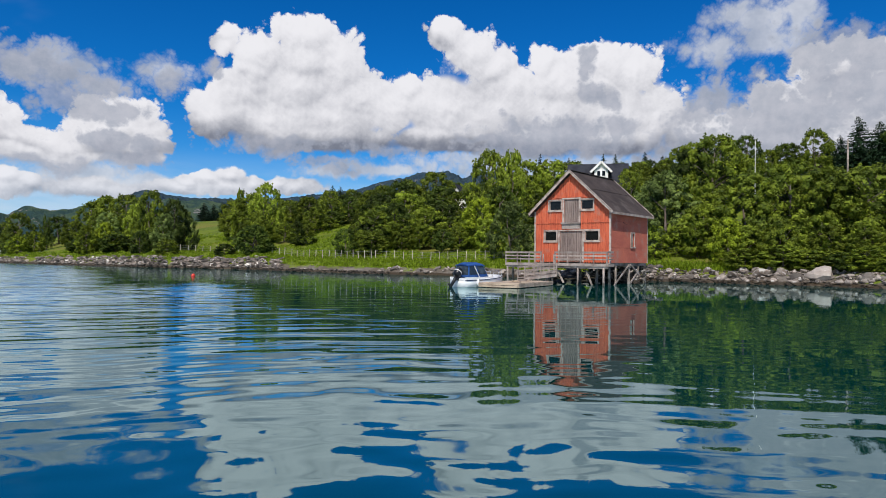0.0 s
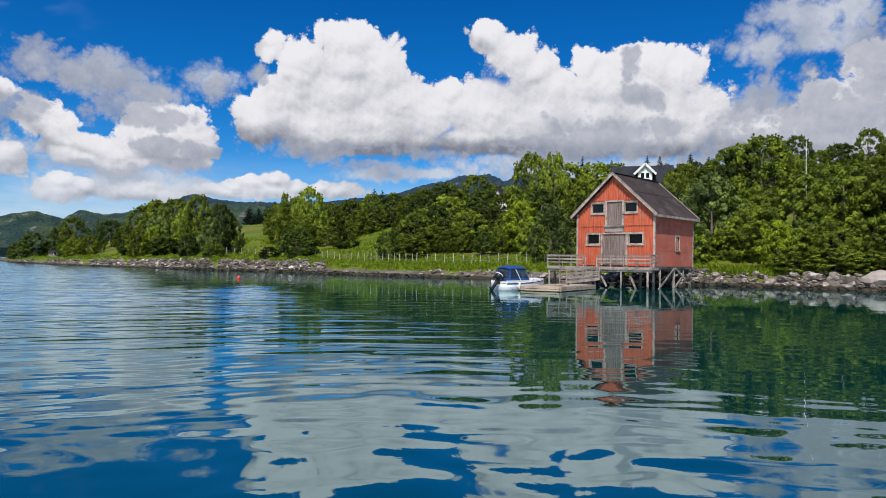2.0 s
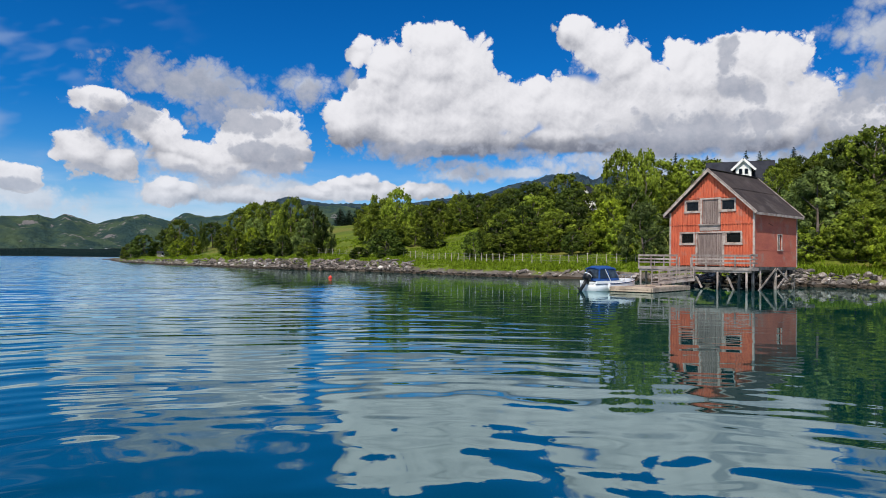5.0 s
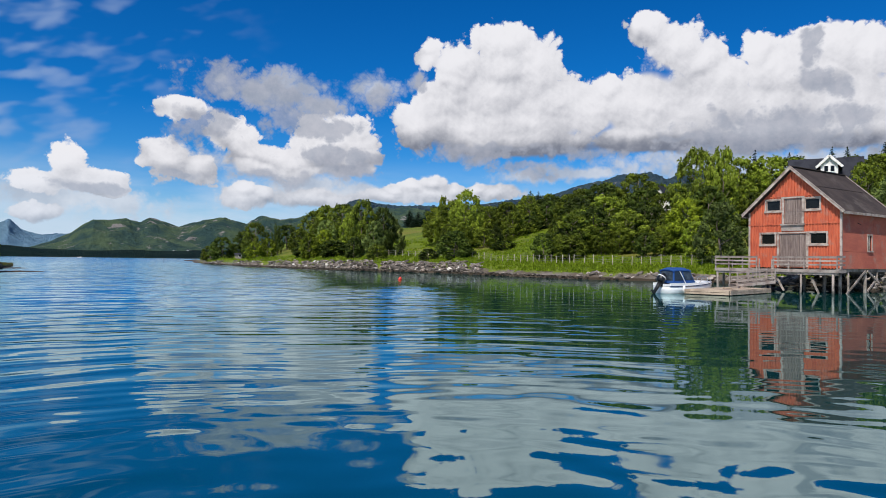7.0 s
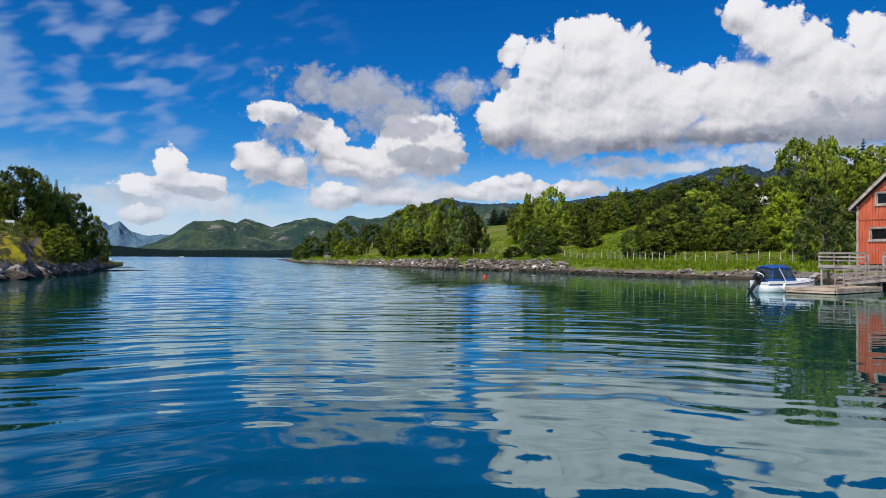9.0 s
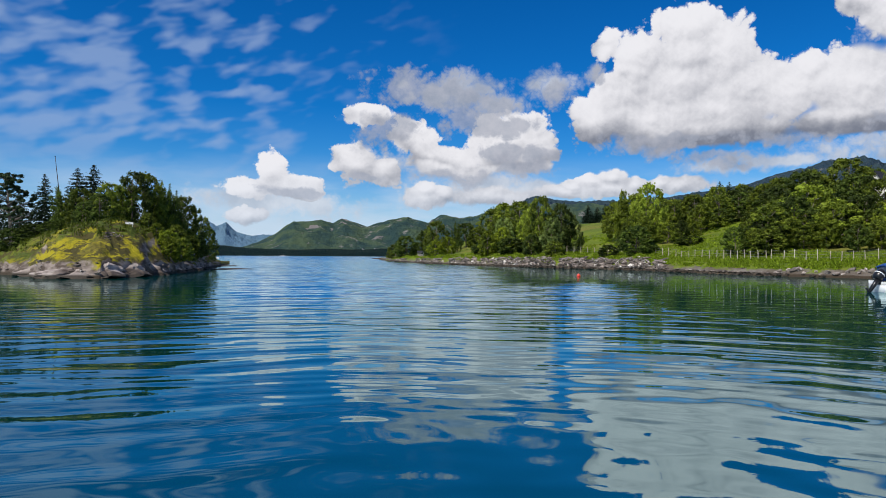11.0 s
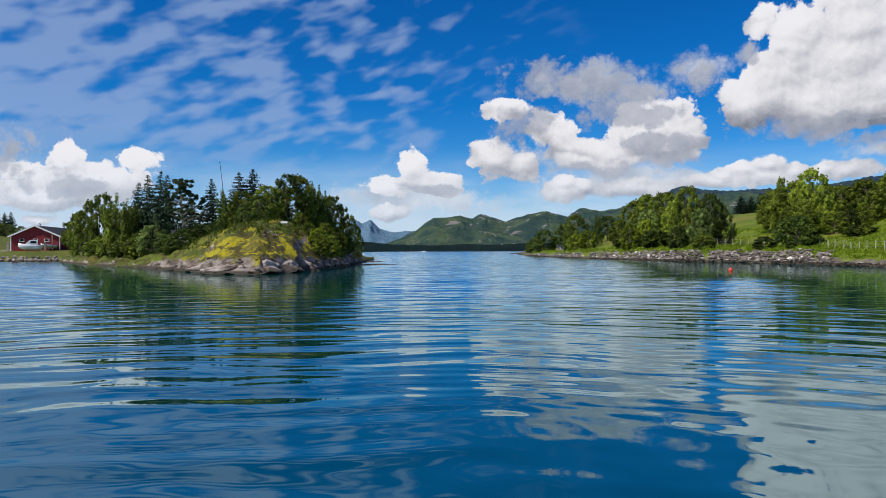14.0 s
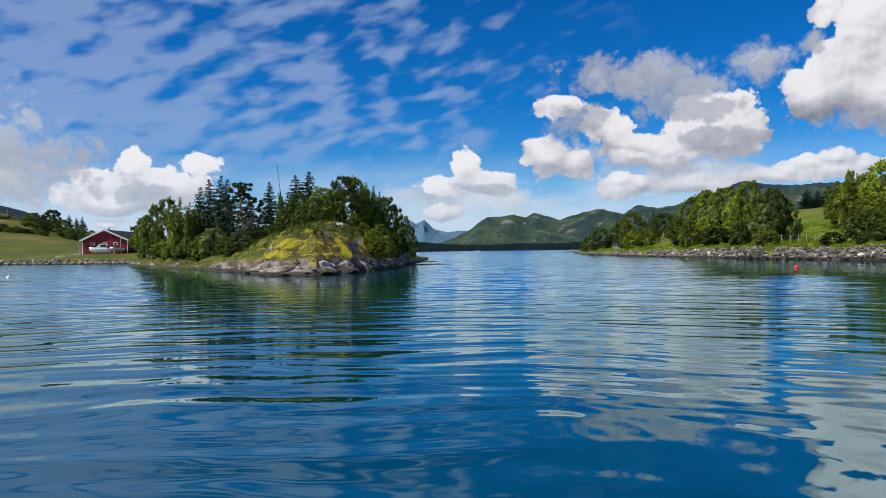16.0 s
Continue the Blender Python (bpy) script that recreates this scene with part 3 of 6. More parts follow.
def ground_material(name, grass_a, grass_b, dry, rock_a, rock_b, rock_top, steep=0.0, moss=None, turf=None):
    """Grass in tones of green and straw; bare rock near the water and, with `steep`, where the ground is steep."""
    m = bpy.data.materials.new(name)
    m.use_nodes = True
    tree = m.node_tree
    tree.nodes.clear()
    node, link, num, vec, noise_of, puff, ramp, mix = links_of(tree)
    geo = node("ShaderNodeNewGeometry")
    p = geo.outputs["Position"]
    split = node("ShaderNodeSeparateXYZ")
    link(p, split.inputs[0])
    grass = mix(ramp(noise_of(p, 0.12, 5.0), 0.35, 0.65), grass_a, grass_b)
    grass = mix(ramp(noise_of(vec("MULTIPLY", p, (1.0, 1.0, 2.5)), 0.045, 6.0, 0.65), 0.5, 0.66), grass, dry)
    grass = mix(num("MULTIPLY", ramp(noise_of(p, 2.2, 4.0), 0.4, 0.7), 0.55), grass, tuple(c * 0.45 for c in grass_b))
    if moss:
        low = ramp(split.outputs[2], 5.2, 3.0, 0.0, 0.09)
        spread = ramp(num("ADD", noise_of(p, 0.30, 6.0, 0.65), low), 0.515, 0.62)
        grass = mix(num("MULTIPLY", spread, ramp(split.outputs[0], turf + 2.0, turf + 14.0)), grass, moss)
        grass = mix(ramp(noise_of(p, 0.7, 5.0, 0.65), 0.47, 0.55), grass, (0.060, 0.052, 0.012))
    rock = mix(ramp(noise_of(vec("MULTIPLY", p, (1.0, 1.0, 2.6)), 0.55, 6.0, 0.6), 0.38, 0.62), rock_a, rock_b)
    rock = mix(ramp(puff(p, 0.9), 0.05, 0.16), (0.07, 0.06, 0.055), rock)
    lift = split.outputs[2]
    if turf:
        lift = num("ADD", lift, ramp(split.outputs[0], turf, turf - 8.0, 0.0, 1.0))
    bare = ramp(num("ADD", lift, num("MULTIPLY", num("SUBTRACT", noise_of(p, 0.3, 5.0, 0.65), 0.5), 3.2)), rock_top + 0.18, rock_top - 0.18)
    if steep:
        nz = node("ShaderNodeSeparateXYZ")
        link(geo.outputs["Normal"], nz.inputs[0])
        tilt = num("ADD", nz.outputs[2], num("MULTIPLY", num("SUBTRACT", noise_of(p, 0.5, 5.0), 0.5), 0.5))
        bare = num("MAXIMUM", bare, ramp(tilt, steep, steep - 0.1))
    # weed and damp below the tide mark
    tide = ramp(num("ADD", split.outputs[2], num("MULTIPLY", num("SUBTRACT", noise_of(p, 0.8, 3.0), 0.5), 0.4)), 0.42, 0.2)
    col = mix(bare, grass, mix(tide, rock, (0.045, 0.032, 0.019)))
    b = node("ShaderNodeBsdfPrincipled")
    link(col, b.inputs["Base Color"])
    b.inputs["Roughness"].default_value, b.inputs["Specular IOR Level"].default_value = 0.9, 0.25
    bump = node("ShaderNodeBump")
    bump.inputs["Strength"].default_value, bump.inputs["Distance"].default_value = 0.9, 0.25
    link(num("ADD", noise_of(p, 1.6, 6.0, 0.65), num("MULTIPLY", noise_of(p, 0.5, 4.0), 1.4)), bump.inputs["Height"])
    link(bump.outputs[0], b.inputs["Normal"])
    link(b.outputs[0], node("ShaderNodeOutputMaterial").inputs[0])
    return m


GRASS = ground_material("shore_meadow", (0.150, 0.200, 0.010), (0.092, 0.135, 0.010), (0.175, 0.165, 0.030), (0.10, 0.080, 0.062), (0.17, 0.15, 0.13), 0.75)
GRASS_BAY = ground_material("bay_meadow", (0.115, 0.130, 0.014), (0.075, 0.096, 0.012), (0.215, 0.165, 0.032), (0.22, 0.19, 0.16), (0.33, 0.30, 0.27), 0.5)
ISLE = ground_material("mossy_islet", (0.110, 0.145, 0.009), (0.060, 0.085, 0.009), (0.14, 0.115, 0.020), (0.27, 0.225, 0.195), (0.075, 0.055, 0.042), 1.05, 0.70, (0.30, 0.26, 0.008), -80.0)

main_rings = (-6, -2, 0, 0.8, 1.6, 2.4, 3.2, 4, 5, 6.5, 8, 10, 12, 14.5, 17, 20, 24, 28, 33, 38, 44, 50, 58, 66, 75, 85, 95, 108, 120, 135, 155, 180, 220, 300, 420)
whole("ground", polar_sheet("ground", main_z, -80, 37.2, 0.4, lambda az: [shore(az) + q for q in main_rings], GRASS),
      "green meadow and wooded hillside rising from a stony shore", "ground", kind="structure")
isle_rings = (-5, -2, -0.6, 0, 0.5, 1, 1.6, 2.2, 3, 4, 5, 6, 7, 8.5, 10, 12, 14, 16, 18.5, 21, 24, 28, 33, 39, 46, 55, 70)
whole("islet_ground", polar_sheet("islet_ground", isle_z, 48.6, 72, 0.16, lambda az: [float(np.interp(az, ISLE_AZ, ISLE_R)) + q for q in isle_rings], ISLE),
      "rocky islet with yellow moss, grass and bare grey ledges", "islet", kind="structure")
bay_rings = (-4, -0.4, 0.6, 2, 5, 9, 14, 18, 24, 32, 40, 55, 75, 100, 130, 170, 220, 300, 420)
whole("bay_ground", polar_sheet("bay_ground", bay_z, 64, 110, 0.5, lambda az: [float(np.interp(az, BAY_AZ, BAY_R)) + q for q in bay_rings], GRASS_BAY),
      "flat grass shore with a straw-green hill behind the bay", "ground", kind="structure")

water_me = mesh_of("water", [(4850 * math.cos(a), 4850 * math.sin(a), 0) for a in np.linspace(0, math.tau, 97)[:-1]], [tuple(range(96))], WATER)
whole("water", water_me, "calm blue-green fjord water with fine ripples", "water", kind="structure")


# ---------------------------------------------------------------- far mountains
# wood and rock tones; distant ranges pass them already tinted with haze
def mountain_material(name, wood, wood2, rock, rock_amount):
    m = bpy.data.materials.new(name)
    m.use_nodes = True
    tree = m.node_tree
    tree.nodes.clear()
    node, link, num, vec, noise_of, puff, ramp, mix = links_of(tree)
    p = node("ShaderNodeNewGeometry").outputs["Position"]
    col = mix(ramp(noise_of(p, 0.012, 6.0, 0.65), 0.38, 0.62), wood, wood2)
    lump = noise_of(vec("MULTIPLY", p, (1.0, 1.0, 0.16)), 0.019, 8.0, 0.70)
    col = mix(ramp(lump, 0.66 - rock_amount, 0.72 - rock_amount), col, rock)
    b = node("ShaderNodeBsdfPrincipled")
    link(col, b.inputs["Base Color"])
    b.inputs["Roughness"].default_value, b.inputs["Specular IOR Level"].default_value = 1.0, 0.05
    bump = node("ShaderNodeBump")
    bump.inputs["Strength"].default_value, bump.inputs["Distance"].default_value = 1.0, 55.0
    link(noise_of(p, 0.022, 8.0, 0.72), bump.inputs["Height"])
    link(bump.outputs[0], b.inputs["Normal"])
    link(b.outputs[0], node("ShaderNodeOutputMaterial").inputs[0])
    return m


# wood and cliff colours with some blue of distant haze mixed in
HILL = mountain_material("wooded_mountain", (0.050, 0.100, 0.095), (0.115, 0.170, 0.095), (0.36, 0.33, 0.315), 0.085)
# the air's haze is painted into these pale blue base colours
HILL_HAZED = mountain_material("haze_blue_mountain", (0.15, 0.27, 0.39), (0.18, 0.31, 0.42), (0.28, 0.33, 0.38), 0.02)
# dark wood tones, shifted to blue in the colour for haze
HILL_DARK = mountain_material("dark_mountain", (0.040, 0.075, 0.110), (0.060, 0.098, 0.115), (0.20, 0.21, 0.21), 0.07)
LOW_WOOD = mountain_material("far_shore_wood", (0.012, 0.030, 0.030), (0.02, 0.04, 0.035), (0.05, 0.07, 0.06), -0.1)


def ridge(name, label, bearings, heights, r, depth, mat, rough, step=0.12, rows=34):
    """A mountain range whose crest, seen from the mooring, stands heights degrees high over the bearings."""
    az0, az1 = min(bearings), max(bearings)
    order = np.argsort(bearings)
    xs, hs = np.array(bearings, float)[order], np.array(heights, float)[order]
    n = int((az1 - az0) / step) + 1
    verts, faces = [], []
    for i in range(n):
        az = az0 + (az1 - az0) * i / (n - 1)
        peak = float(np.interp(az, xs, hs))
        for j in range(rows):
            f = j / (rows - 1)
            rr = r + depth * f
            top_r = r + depth * 0.62
            z = (top_r * math.tan(radians(peak)) + EYE) * (math.sin(min(1.0, f / 0.62) * math.pi / 2) ** 1.15 if f <= 0.62 else 1 - (f - 0.62) * 1.6)
            x, y, _ = spot(az, rr)
            g = fbm(x, y, 0.006, 3.0) * 0.45 + (0.35 - abs(fbm(x, y, 0.011, 5.0))) * 0.55
            z += g * rough * peak * r * 0.0174 * math.sin(min(1, f / 0.62) * math.pi) + fbm(x, y, 0.03, 8.0) * rough * 3.0 * (f > 0.1)
            verts.append((x, y, z - 3 * (j == 0)))
    for i in range(n - 1):
        for j in range(rows - 1):
            o = i * rows + j
            faces.append((o, o + 1, o + rows + 1, o + rows))
    whole(name, mesh_of(name, verts, faces, mat, True), label, "mountain", kind="structure")


ridge("mountain", "green wooded mountain with pale cliffs across the fjord",
      (49.5, 48.0, 46.6, 45.2, 44.4, 43.6, 42.6, 41.4, 40.4, 39.7, 38.6, 37.6, 36.6, 35.6, 34.2, 33.2, 32.6, 31.4, 30.1, 28.6, 26.6, 25.2, 22, 18),
      (0.2, 0.45, 0.9, 1.5, 2.2, 2.72, 2.7, 2.82, 2.6, 2.98, 2.6, 2.24, 2.6, 2.84, 3.02, 2.75, 2.6, 3.4, 3.1, 3.25, 3.8, 4.0, 4.2, 4.0), 1700, 900, HILL, 0.5)
ridge("mountain", "dark wooded mountain ridge behind the trees",
      (27, 25, 24.3, 23.6, 22.9, 22.2, 21, 19, 17.7, 14, 10.6, 7.5, 5.9, 4.5, 2.8, 1.7, 0, -0.8, -1.6, -2.6, -4, -8, -14),
      (3.0, 4.2, 4.75, 4.95, 4.75, 4.65, 4.5, 4.35, 4.4, 4.6, 5.1, 5.5, 6.0, 6.45, 6.6, 7.0, 7.2, 7.0, 6.6, 7.15, 7.2, 6.5, 5.0), 2600, 1000, HILL_DARK, 0.35)
# farthest range; its blue is haze put into the colour
ridge("mountain", "far peaks down the fjord, coloured pale blue for haze",
      (72, 66, 60, 56, 53, 51.5, 50.4, 49.7, 48.9, 48.2, 47.5, 46.8, 45.2, 44, 42), (1.2, 1.0, 1.3, 1.6, 1.9, 2.2, 2.5, 2.15, 2.62, 1.85, 1.6, 1.5, 1.6, 1.4, 1.0), 3700, 900, HILL_HAZED, 0.6)
ridge("far_shore", "low dark wooded shore across the fjord",
      (80, 70, 60, 54, 51, 49, 47, 45, 43, 41, 39, 37.5, 36, 33, 28), (0.3, 0.35, 0.5, 0.6, 0.75, 0.72, 0.5, 0.45, 0.4, 0.52, 0.45, 0.5, 0.55, 0.6, 0.4), 1150, 260, LOW_WOOD, 0.4, rows=9)
ridge("mountain", "straw-coloured hill ridge behind the bay",
      (96, 88, 82, 80.3, 79.5, 78.6, 77.4, 76, 74), (3.2, 3.3, 3.4, 3.5, 3.3, 3.05, 2.6, 1.8, 0.8), 900, 300, HILL_DARK, 0.3)


# ---------------------------------------------------------------- boathouse on posts
BH = pose(8.32, 61.79, 0, 0, 0, -38.4)
W, L, FLOOR, EAVE, TOP = 7.2, 8.1, 1.92, 6.33, 9.62
house = thing("boathouse", "orange-red wooden boathouse on posts over the water", "boathouse", BH)


def gable_wall(y0, y1, holes):
    """A gable wall as upright strips, with its openings left free."""
    xs = sorted({0.0, W / 2, W, *[h[0] for h in holes], *[h[1] for h in holes]})
    pieces = []
    rise = (TOP - EAVE) / (W / 2)
    for a, b in zip(xs, xs[1:]):
        mid = (a + b) / 2
        cuts = sorted([(h[2], h[3]) for h in holes if h[0] < mid < h[1]])
        z = FLOOR
        for lo, hi in [*cuts, (None, None)]:
            ta = EAVE + rise * (a if mid < W / 2 else W - a)
            tb = EAVE + rise * (b if mid < W / 2 else W - b)
            za, zb = (lo, lo) if lo is not None else (ta, tb)
            if za > z + 0.01:
                v = [(a, y0, z), (b, y0, z), (b, y1, z), (a, y1, z), (a, y0, za), (b, y0, zb), (b, y1, zb), (a, y1, za)]
                pieces.append((v, BOX_FACES))
            z = hi
    return pieces


WIN_UP = [(1.46, 2.60, 6.45, 7.28), (4.56, 5.68, 6.45, 7.28)]
WIN_LOW = [(1.02, 2.18, 3.76, 4.60), (4.96, 6.20, 3.76, 4.60)]
DOOR_UP, DOOR_LOW = (2.92, 4.34, 5.36, 7.36), (2.52, 4.70, FLOOR + 0.02, 4.58)
holes = [*WIN_UP, *WIN_LOW, DOOR_UP, DOOR_LOW]
front = part("front_wall", made("front_wall", gable_wall(0, 0.12, holes), RED_FRONT), house, "bright orange-red vertical boards")
part("back_wall", made("back_wall", gable_wall(L - 0.12, L, []), RED_SIDE), house)
# cover boards on the front, cut round the openings
x = 0.12
board_rnd = random.Random(3)
while x < W - 0.1:
    rise = (TOP - EAVE) / (W / 2)
    top = EAVE + rise * min(x, W - x) - 0.05
    z = FLOOR - 0.05 + board_rnd.uniform(-0.03, 0.02)
    for lo, hi in sorted([(h[2] - 0.05, h[3] + 0.05) for h in holes if h[0] - 0.10 < x < h[1] + 0.10]) + [(top, top)]:
        if lo > z + 0.06:
            v, f = box(x - 0.055, -0.055, z, x + 0.055, 0.0, lo)
            part("cover_board", made("cover_board", [([(a + board_rnd.uniform(-0.008, 0.008), b, c) for a, b, c in v], f)], RED_FRONT), front)
        z = max(z, hi)
    x += 0.237
for z, x0_, x1_ in ((7.52, 1.35, W - 1.35), (5.30, 0.02, 2.60), (5.30, 4.62, W - 0.02)):
    part("drip_board", made("drip_board", [box(x0_, -0.085, z, x1_, -0.056, z + 0.07)], RED_FRONT), front)
WIN_SIDE = (4.35, 5.05, 3.30, 4.50)
y0, y1, z0, z1 = WIN_SIDE
part("side_wall", made("side_wall", [box(W - 0.12, 0.12, FLOOR - 0.05, W, y0, EAVE), box(W - 0.12, y1, FLOOR - 0.05, W, L - 0.12, EAVE),
                                     box(W - 0.12, y0, FLOOR - 0.05, W, y1, z0), box(W - 0.12, y0, z1, W, y1, EAVE)], RED_SIDE), house, "faded salmon-red wall sheets")
part("side_wall", made("side_wall", [box(0, 0.12, FLOOR - 0.05, 0.12, L - 0.12, EAVE)], RED_SIDE), house, "faded salmon-red wall sheets")
courses = (FLOOR - 0.05, z0 - 0.12, z1 + 0.12, 5.45, EAVE)
for lo, hi in zip(courses, courses[1:]):
    for a, b in ([(0.1, y0 - 0.12), (y1 + 0.12, L - 0.02)] if lo == z0 - 0.12 else [(0.1, 2.72), (2.74, 5.38), (5.40, L - 0.02)]):
        sheet = ([(W, a, lo), (W + 0.022, a, lo), (W + 0.022, b, lo), (W, b, lo), (W, a, hi - 0.012), (W + 0.010, a, hi - 0.012), (W + 0.010, b, hi - 0.012), (W, b, hi - 0.012)], BOX_FACES)
        part("wall_sheet", made("wall_sheet", [sheet], RED_SIDE), house)
part("floor", made("floor", [box(0.12, 0.12, FLOOR - 0.05, W - 0.12, L - 0.12, FLOOR)], DARK), house)
for x in (-0.06, W - 0.03):
    part("corner_board", made("corner_board", [box(x, -0.075, FLOOR - 0.12, x + 0.16, 0.03, EAVE + 0.05)], TRIM), house, "pale worn corner board")
for y in (0.03, L - 0.13):
    part("corner_board", made("corner_board", [box(W + 0.03, y, FLOOR - 0.1, W + 0.065, y + 0.14, EAVE)], TRIM), house, "pale worn corner board")


def gable_window(box4, mat_frame, mullion=True):
    a, b, lo, hi = box4
    w = 0.12
    fr = part("window", made("window", [box(a - w, -0.085, lo - w, a, 0.0, hi + w), box(b, -0.085, lo - w, b + w, 0.0, hi + w),
                                        box(a, -0.085, hi, b, 0.0, hi + w), box(a - w - 0.04, -0.12, lo - w - 0.03, b + w + 0.04, 0.0, lo)], mat_frame), house, "pale worn wooden window frame")
    part("pane", made("pane", [box(a, 0.05, lo, b, 0.065, hi)], GLASS), fr, "dark window glass")
    if mullion:
        part("sash", made("sash", [box(a, 0.02, lo, a + 0.05, 0.05, hi), box(b - 0.05, 0.02, lo, b, 0.05, hi), box(a, 0.02, hi - 0.05, b, 0.05, hi), box(a, 0.02, lo, b, 0.05, lo + 0.05)], mat_frame), fr)


for q in (*WIN_UP, *WIN_LOW):
    gable_window(q, TRIM)
fr = part("window", made("window", [box(W + 0.0, y0 - 0.1, z0 - 0.1, W + 0.06, y0, z1 + 0.1), box(W, y1, z0 - 0.1, W + 0.06, y1 + 0.1, z1 + 0.1), box(W, y0, z1, W + 0.06, y1, z1 + 0.1),
                                    box(W, y0 - 0.14, z0 - 0.12, W + 0.1, y1 + 0.14, z0), box(W - 0.05, (y0 + y1) / 2 - 0.04, z0, W, (y0 + y1) / 2 + 0.04, z1)], TRIM), house, "narrow window with pale frame")
part("pane", made("pane", [box(W - 0.08, y0, z0, W - 0.06, y1, z1)], GLASS), fr, "dark window glass")


def plank_door(box4, count, label):
    a, b, lo, hi = box4
    d = part("door", made("door", [box(a, 0.06, lo, b, 0.09, hi)], DARK), house, label)
    w = (b - a) / count
    rnd = random.Random(int(lo * 10))
    for i in range(count):
        me = made("plank", [box(a + i * w + 0.008, 0.01 + rnd.uniform(0, 0.012), lo + rnd.uniform(0, 0.05), a + (i + 1) * w - 0.008, 0.06, hi)], DOOR_WOOD)
        part("plank", me, d)
    part("door_frame", made("door_frame", [box(a - 0.16, -0.075, lo, a, 0.0, hi + 0.02), box(b, -0.075, lo, b + 0.16, 0.0, hi + 0.02), box(a - 0.2, -0.085, hi + 0.02, b + 0.2, 0.0, hi + 0.14)], TRIM), d, "pale worn door frame")


plank_door(DOOR_UP, 8, "grey weathered loft door, shut")
plank_door(DOOR_LOW, 12, "grey weathered plank double door, shut")
part("loft_sill", made("loft_sill", [box(2.70, -0.22, 5.24, 4.56, 0.0, 5.36), box(2.74, -0.10, 4.80, 4.52, -0.045, 5.24)], GREY_WOOD), house, "grey weathered sill under the loft door")

# roof: two slabs, verge boards, eaves
rise = (TOP - EAVE) / (W / 2)
OV, EV = 0.42, 0.42
for s in (-1, 1):
    def rx(d):
        return W / 2 + s * d
    run = W / 2 + EV
    za, zb = TOP + 0.10, TOP + 0.10 - rise * run
    v = [(rx(0), -OV, za), (rx(run), -OV, zb), (rx(run), L + OV, zb), (rx(0), L + OV, za)]
    v += [(a, b, c + 0.13) for a, b, c in v]
    slab = part("roof", mesh_of("roof", v, BOX_FACES if s > 0 else [f[::-1] for f in BOX_FACES], ROOF), house, "grey-brown roofing with worn courses")
    for i in range(1, 2):
        d0 = run * 0.45
        e0 = za + 0.13 - rise * d0
        part("felt_seam", made("felt_seam", [beam((rx(d0), -OV + 0.02, e0 + 0.008), (rx(d0), L + OV - 0.02, e0 + 0.008), 0.07, 0.012)], ROOF), slab)
    for y in (-OV - 0.03, L + OV + 0.03):
        part("verge_board", made("verge_board", [beam((rx(0), y, za + 0.05), (rx(run + 0.02), y, zb + 0.05), 0.19, 0.05, (0, 1, 0))], TRIM), house, "pale worn verge board")
        part("verge_cap", made("verge_cap", [beam((rx(0), y, za + 0.18), (rx(run + 0.03), y, zb + 0.18), 0.04, 0.12, (0, 1, 0))], TRIM), house, "pale worn verge cap")
    part("eaves_board", made("eaves_board", [beam((rx(run + 0.02), -OV, zb + 0.02), (rx(run + 0.02), L + OV, zb + 0.02), 0.04, 0.2)], TRIM), house, "pale worn eaves board")
part("ridge_cap", made("ridge_cap", [beam((W / 2, -OV, TOP + 0.27), (W / 2, L + OV, TOP + 0.27), 0.28, 0.05)], ROOF), house)

# posts, braces and floor beams
post_rnd = random.Random(8)
for x, rows_y in ((0.15, (0.3, 7.7)), (2.4, (4.2,)), (4.8, (2.6, 7.7)), (7.05, (0.25, 1.5, 4.3, 6.3, 7.8))):
    for y in rows_y:
        j = [post_rnd.uniform(-0.07, 0.07) for _ in range(4)]
        r = post_rnd.uniform(0.085, 0.13)
        part("post", made("post", [tube([(x + j[0], y + j[1], -1.2), (x + j[2] * 0.3, y + j[3] * 0.3, 0.7), (x, y, FLOOR - 0.28)], [r * 1.15, r, r * 0.9], 9)], POST, True), house, "sea-worn round post")
for x in (0.15, 2.4, 4.8, 7.05):
    part("floor_beam", made("floor_beam", [beam((x, -0.05, FLOOR - 0.17), (x, L, FLOOR - 0.17), 0.16, 0.22)], POST), house)
for y in (0.2, 4.2, 7.7):
    part("floor_beam", made("floor_beam", [beam((0, y, FLOOR - 0.36), (W, y, FLOOR - 0.36), 0.14, 0.16)], POST), house)
for a, b in (((7.22, 0.45, -0.3), (7.22, 4.0, FLOOR - 0.2)), ((7.22, 4.3, FLOOR - 0.2), (7.22, 7.6, 0.15)), ((7.2, 4.35, 0.1), (7.2, 6.1, 1.2)), ((3.4, -0.9, 0.1), (2.6, -0.9, 1.5)), ((5.5, -0.9, 1.2), (6.1, -0.9, -0.1))):
    part("brace", made("brace", [beam(a, b, 0.07, 0.15)], POST), house, "slanting weathered brace")

# ---------------------------------------------------------------- landing deck, gangway, raft
deck = thing("landing_deck", "weathered grey timber deck with railings before the boathouse", "deck", BH)
DZ, DY = 1.80, -1.25
n = 44
for i in range(n):
    xa = -2.35 + (7.62 + 2.35) * i / n
    me = made("deck_board", [box(xa, DY, DZ - 0.05, xa + (7.62 + 2.35) / n - 0.015, -0.08, DZ + post_rnd.uniform(-0.006, 0.006))], GREY_WOOD)
    part("deck_board", me, deck)
part("fascia", made("fascia", [box(-2.37, DY - 0.04, DZ - 0.24, 7.64, DY - 0.003, DZ - 0.03), box(7.625, DY, DZ - 0.24, 7.66, -0.08, DZ - 0.03)], GREY_WOOD), deck)
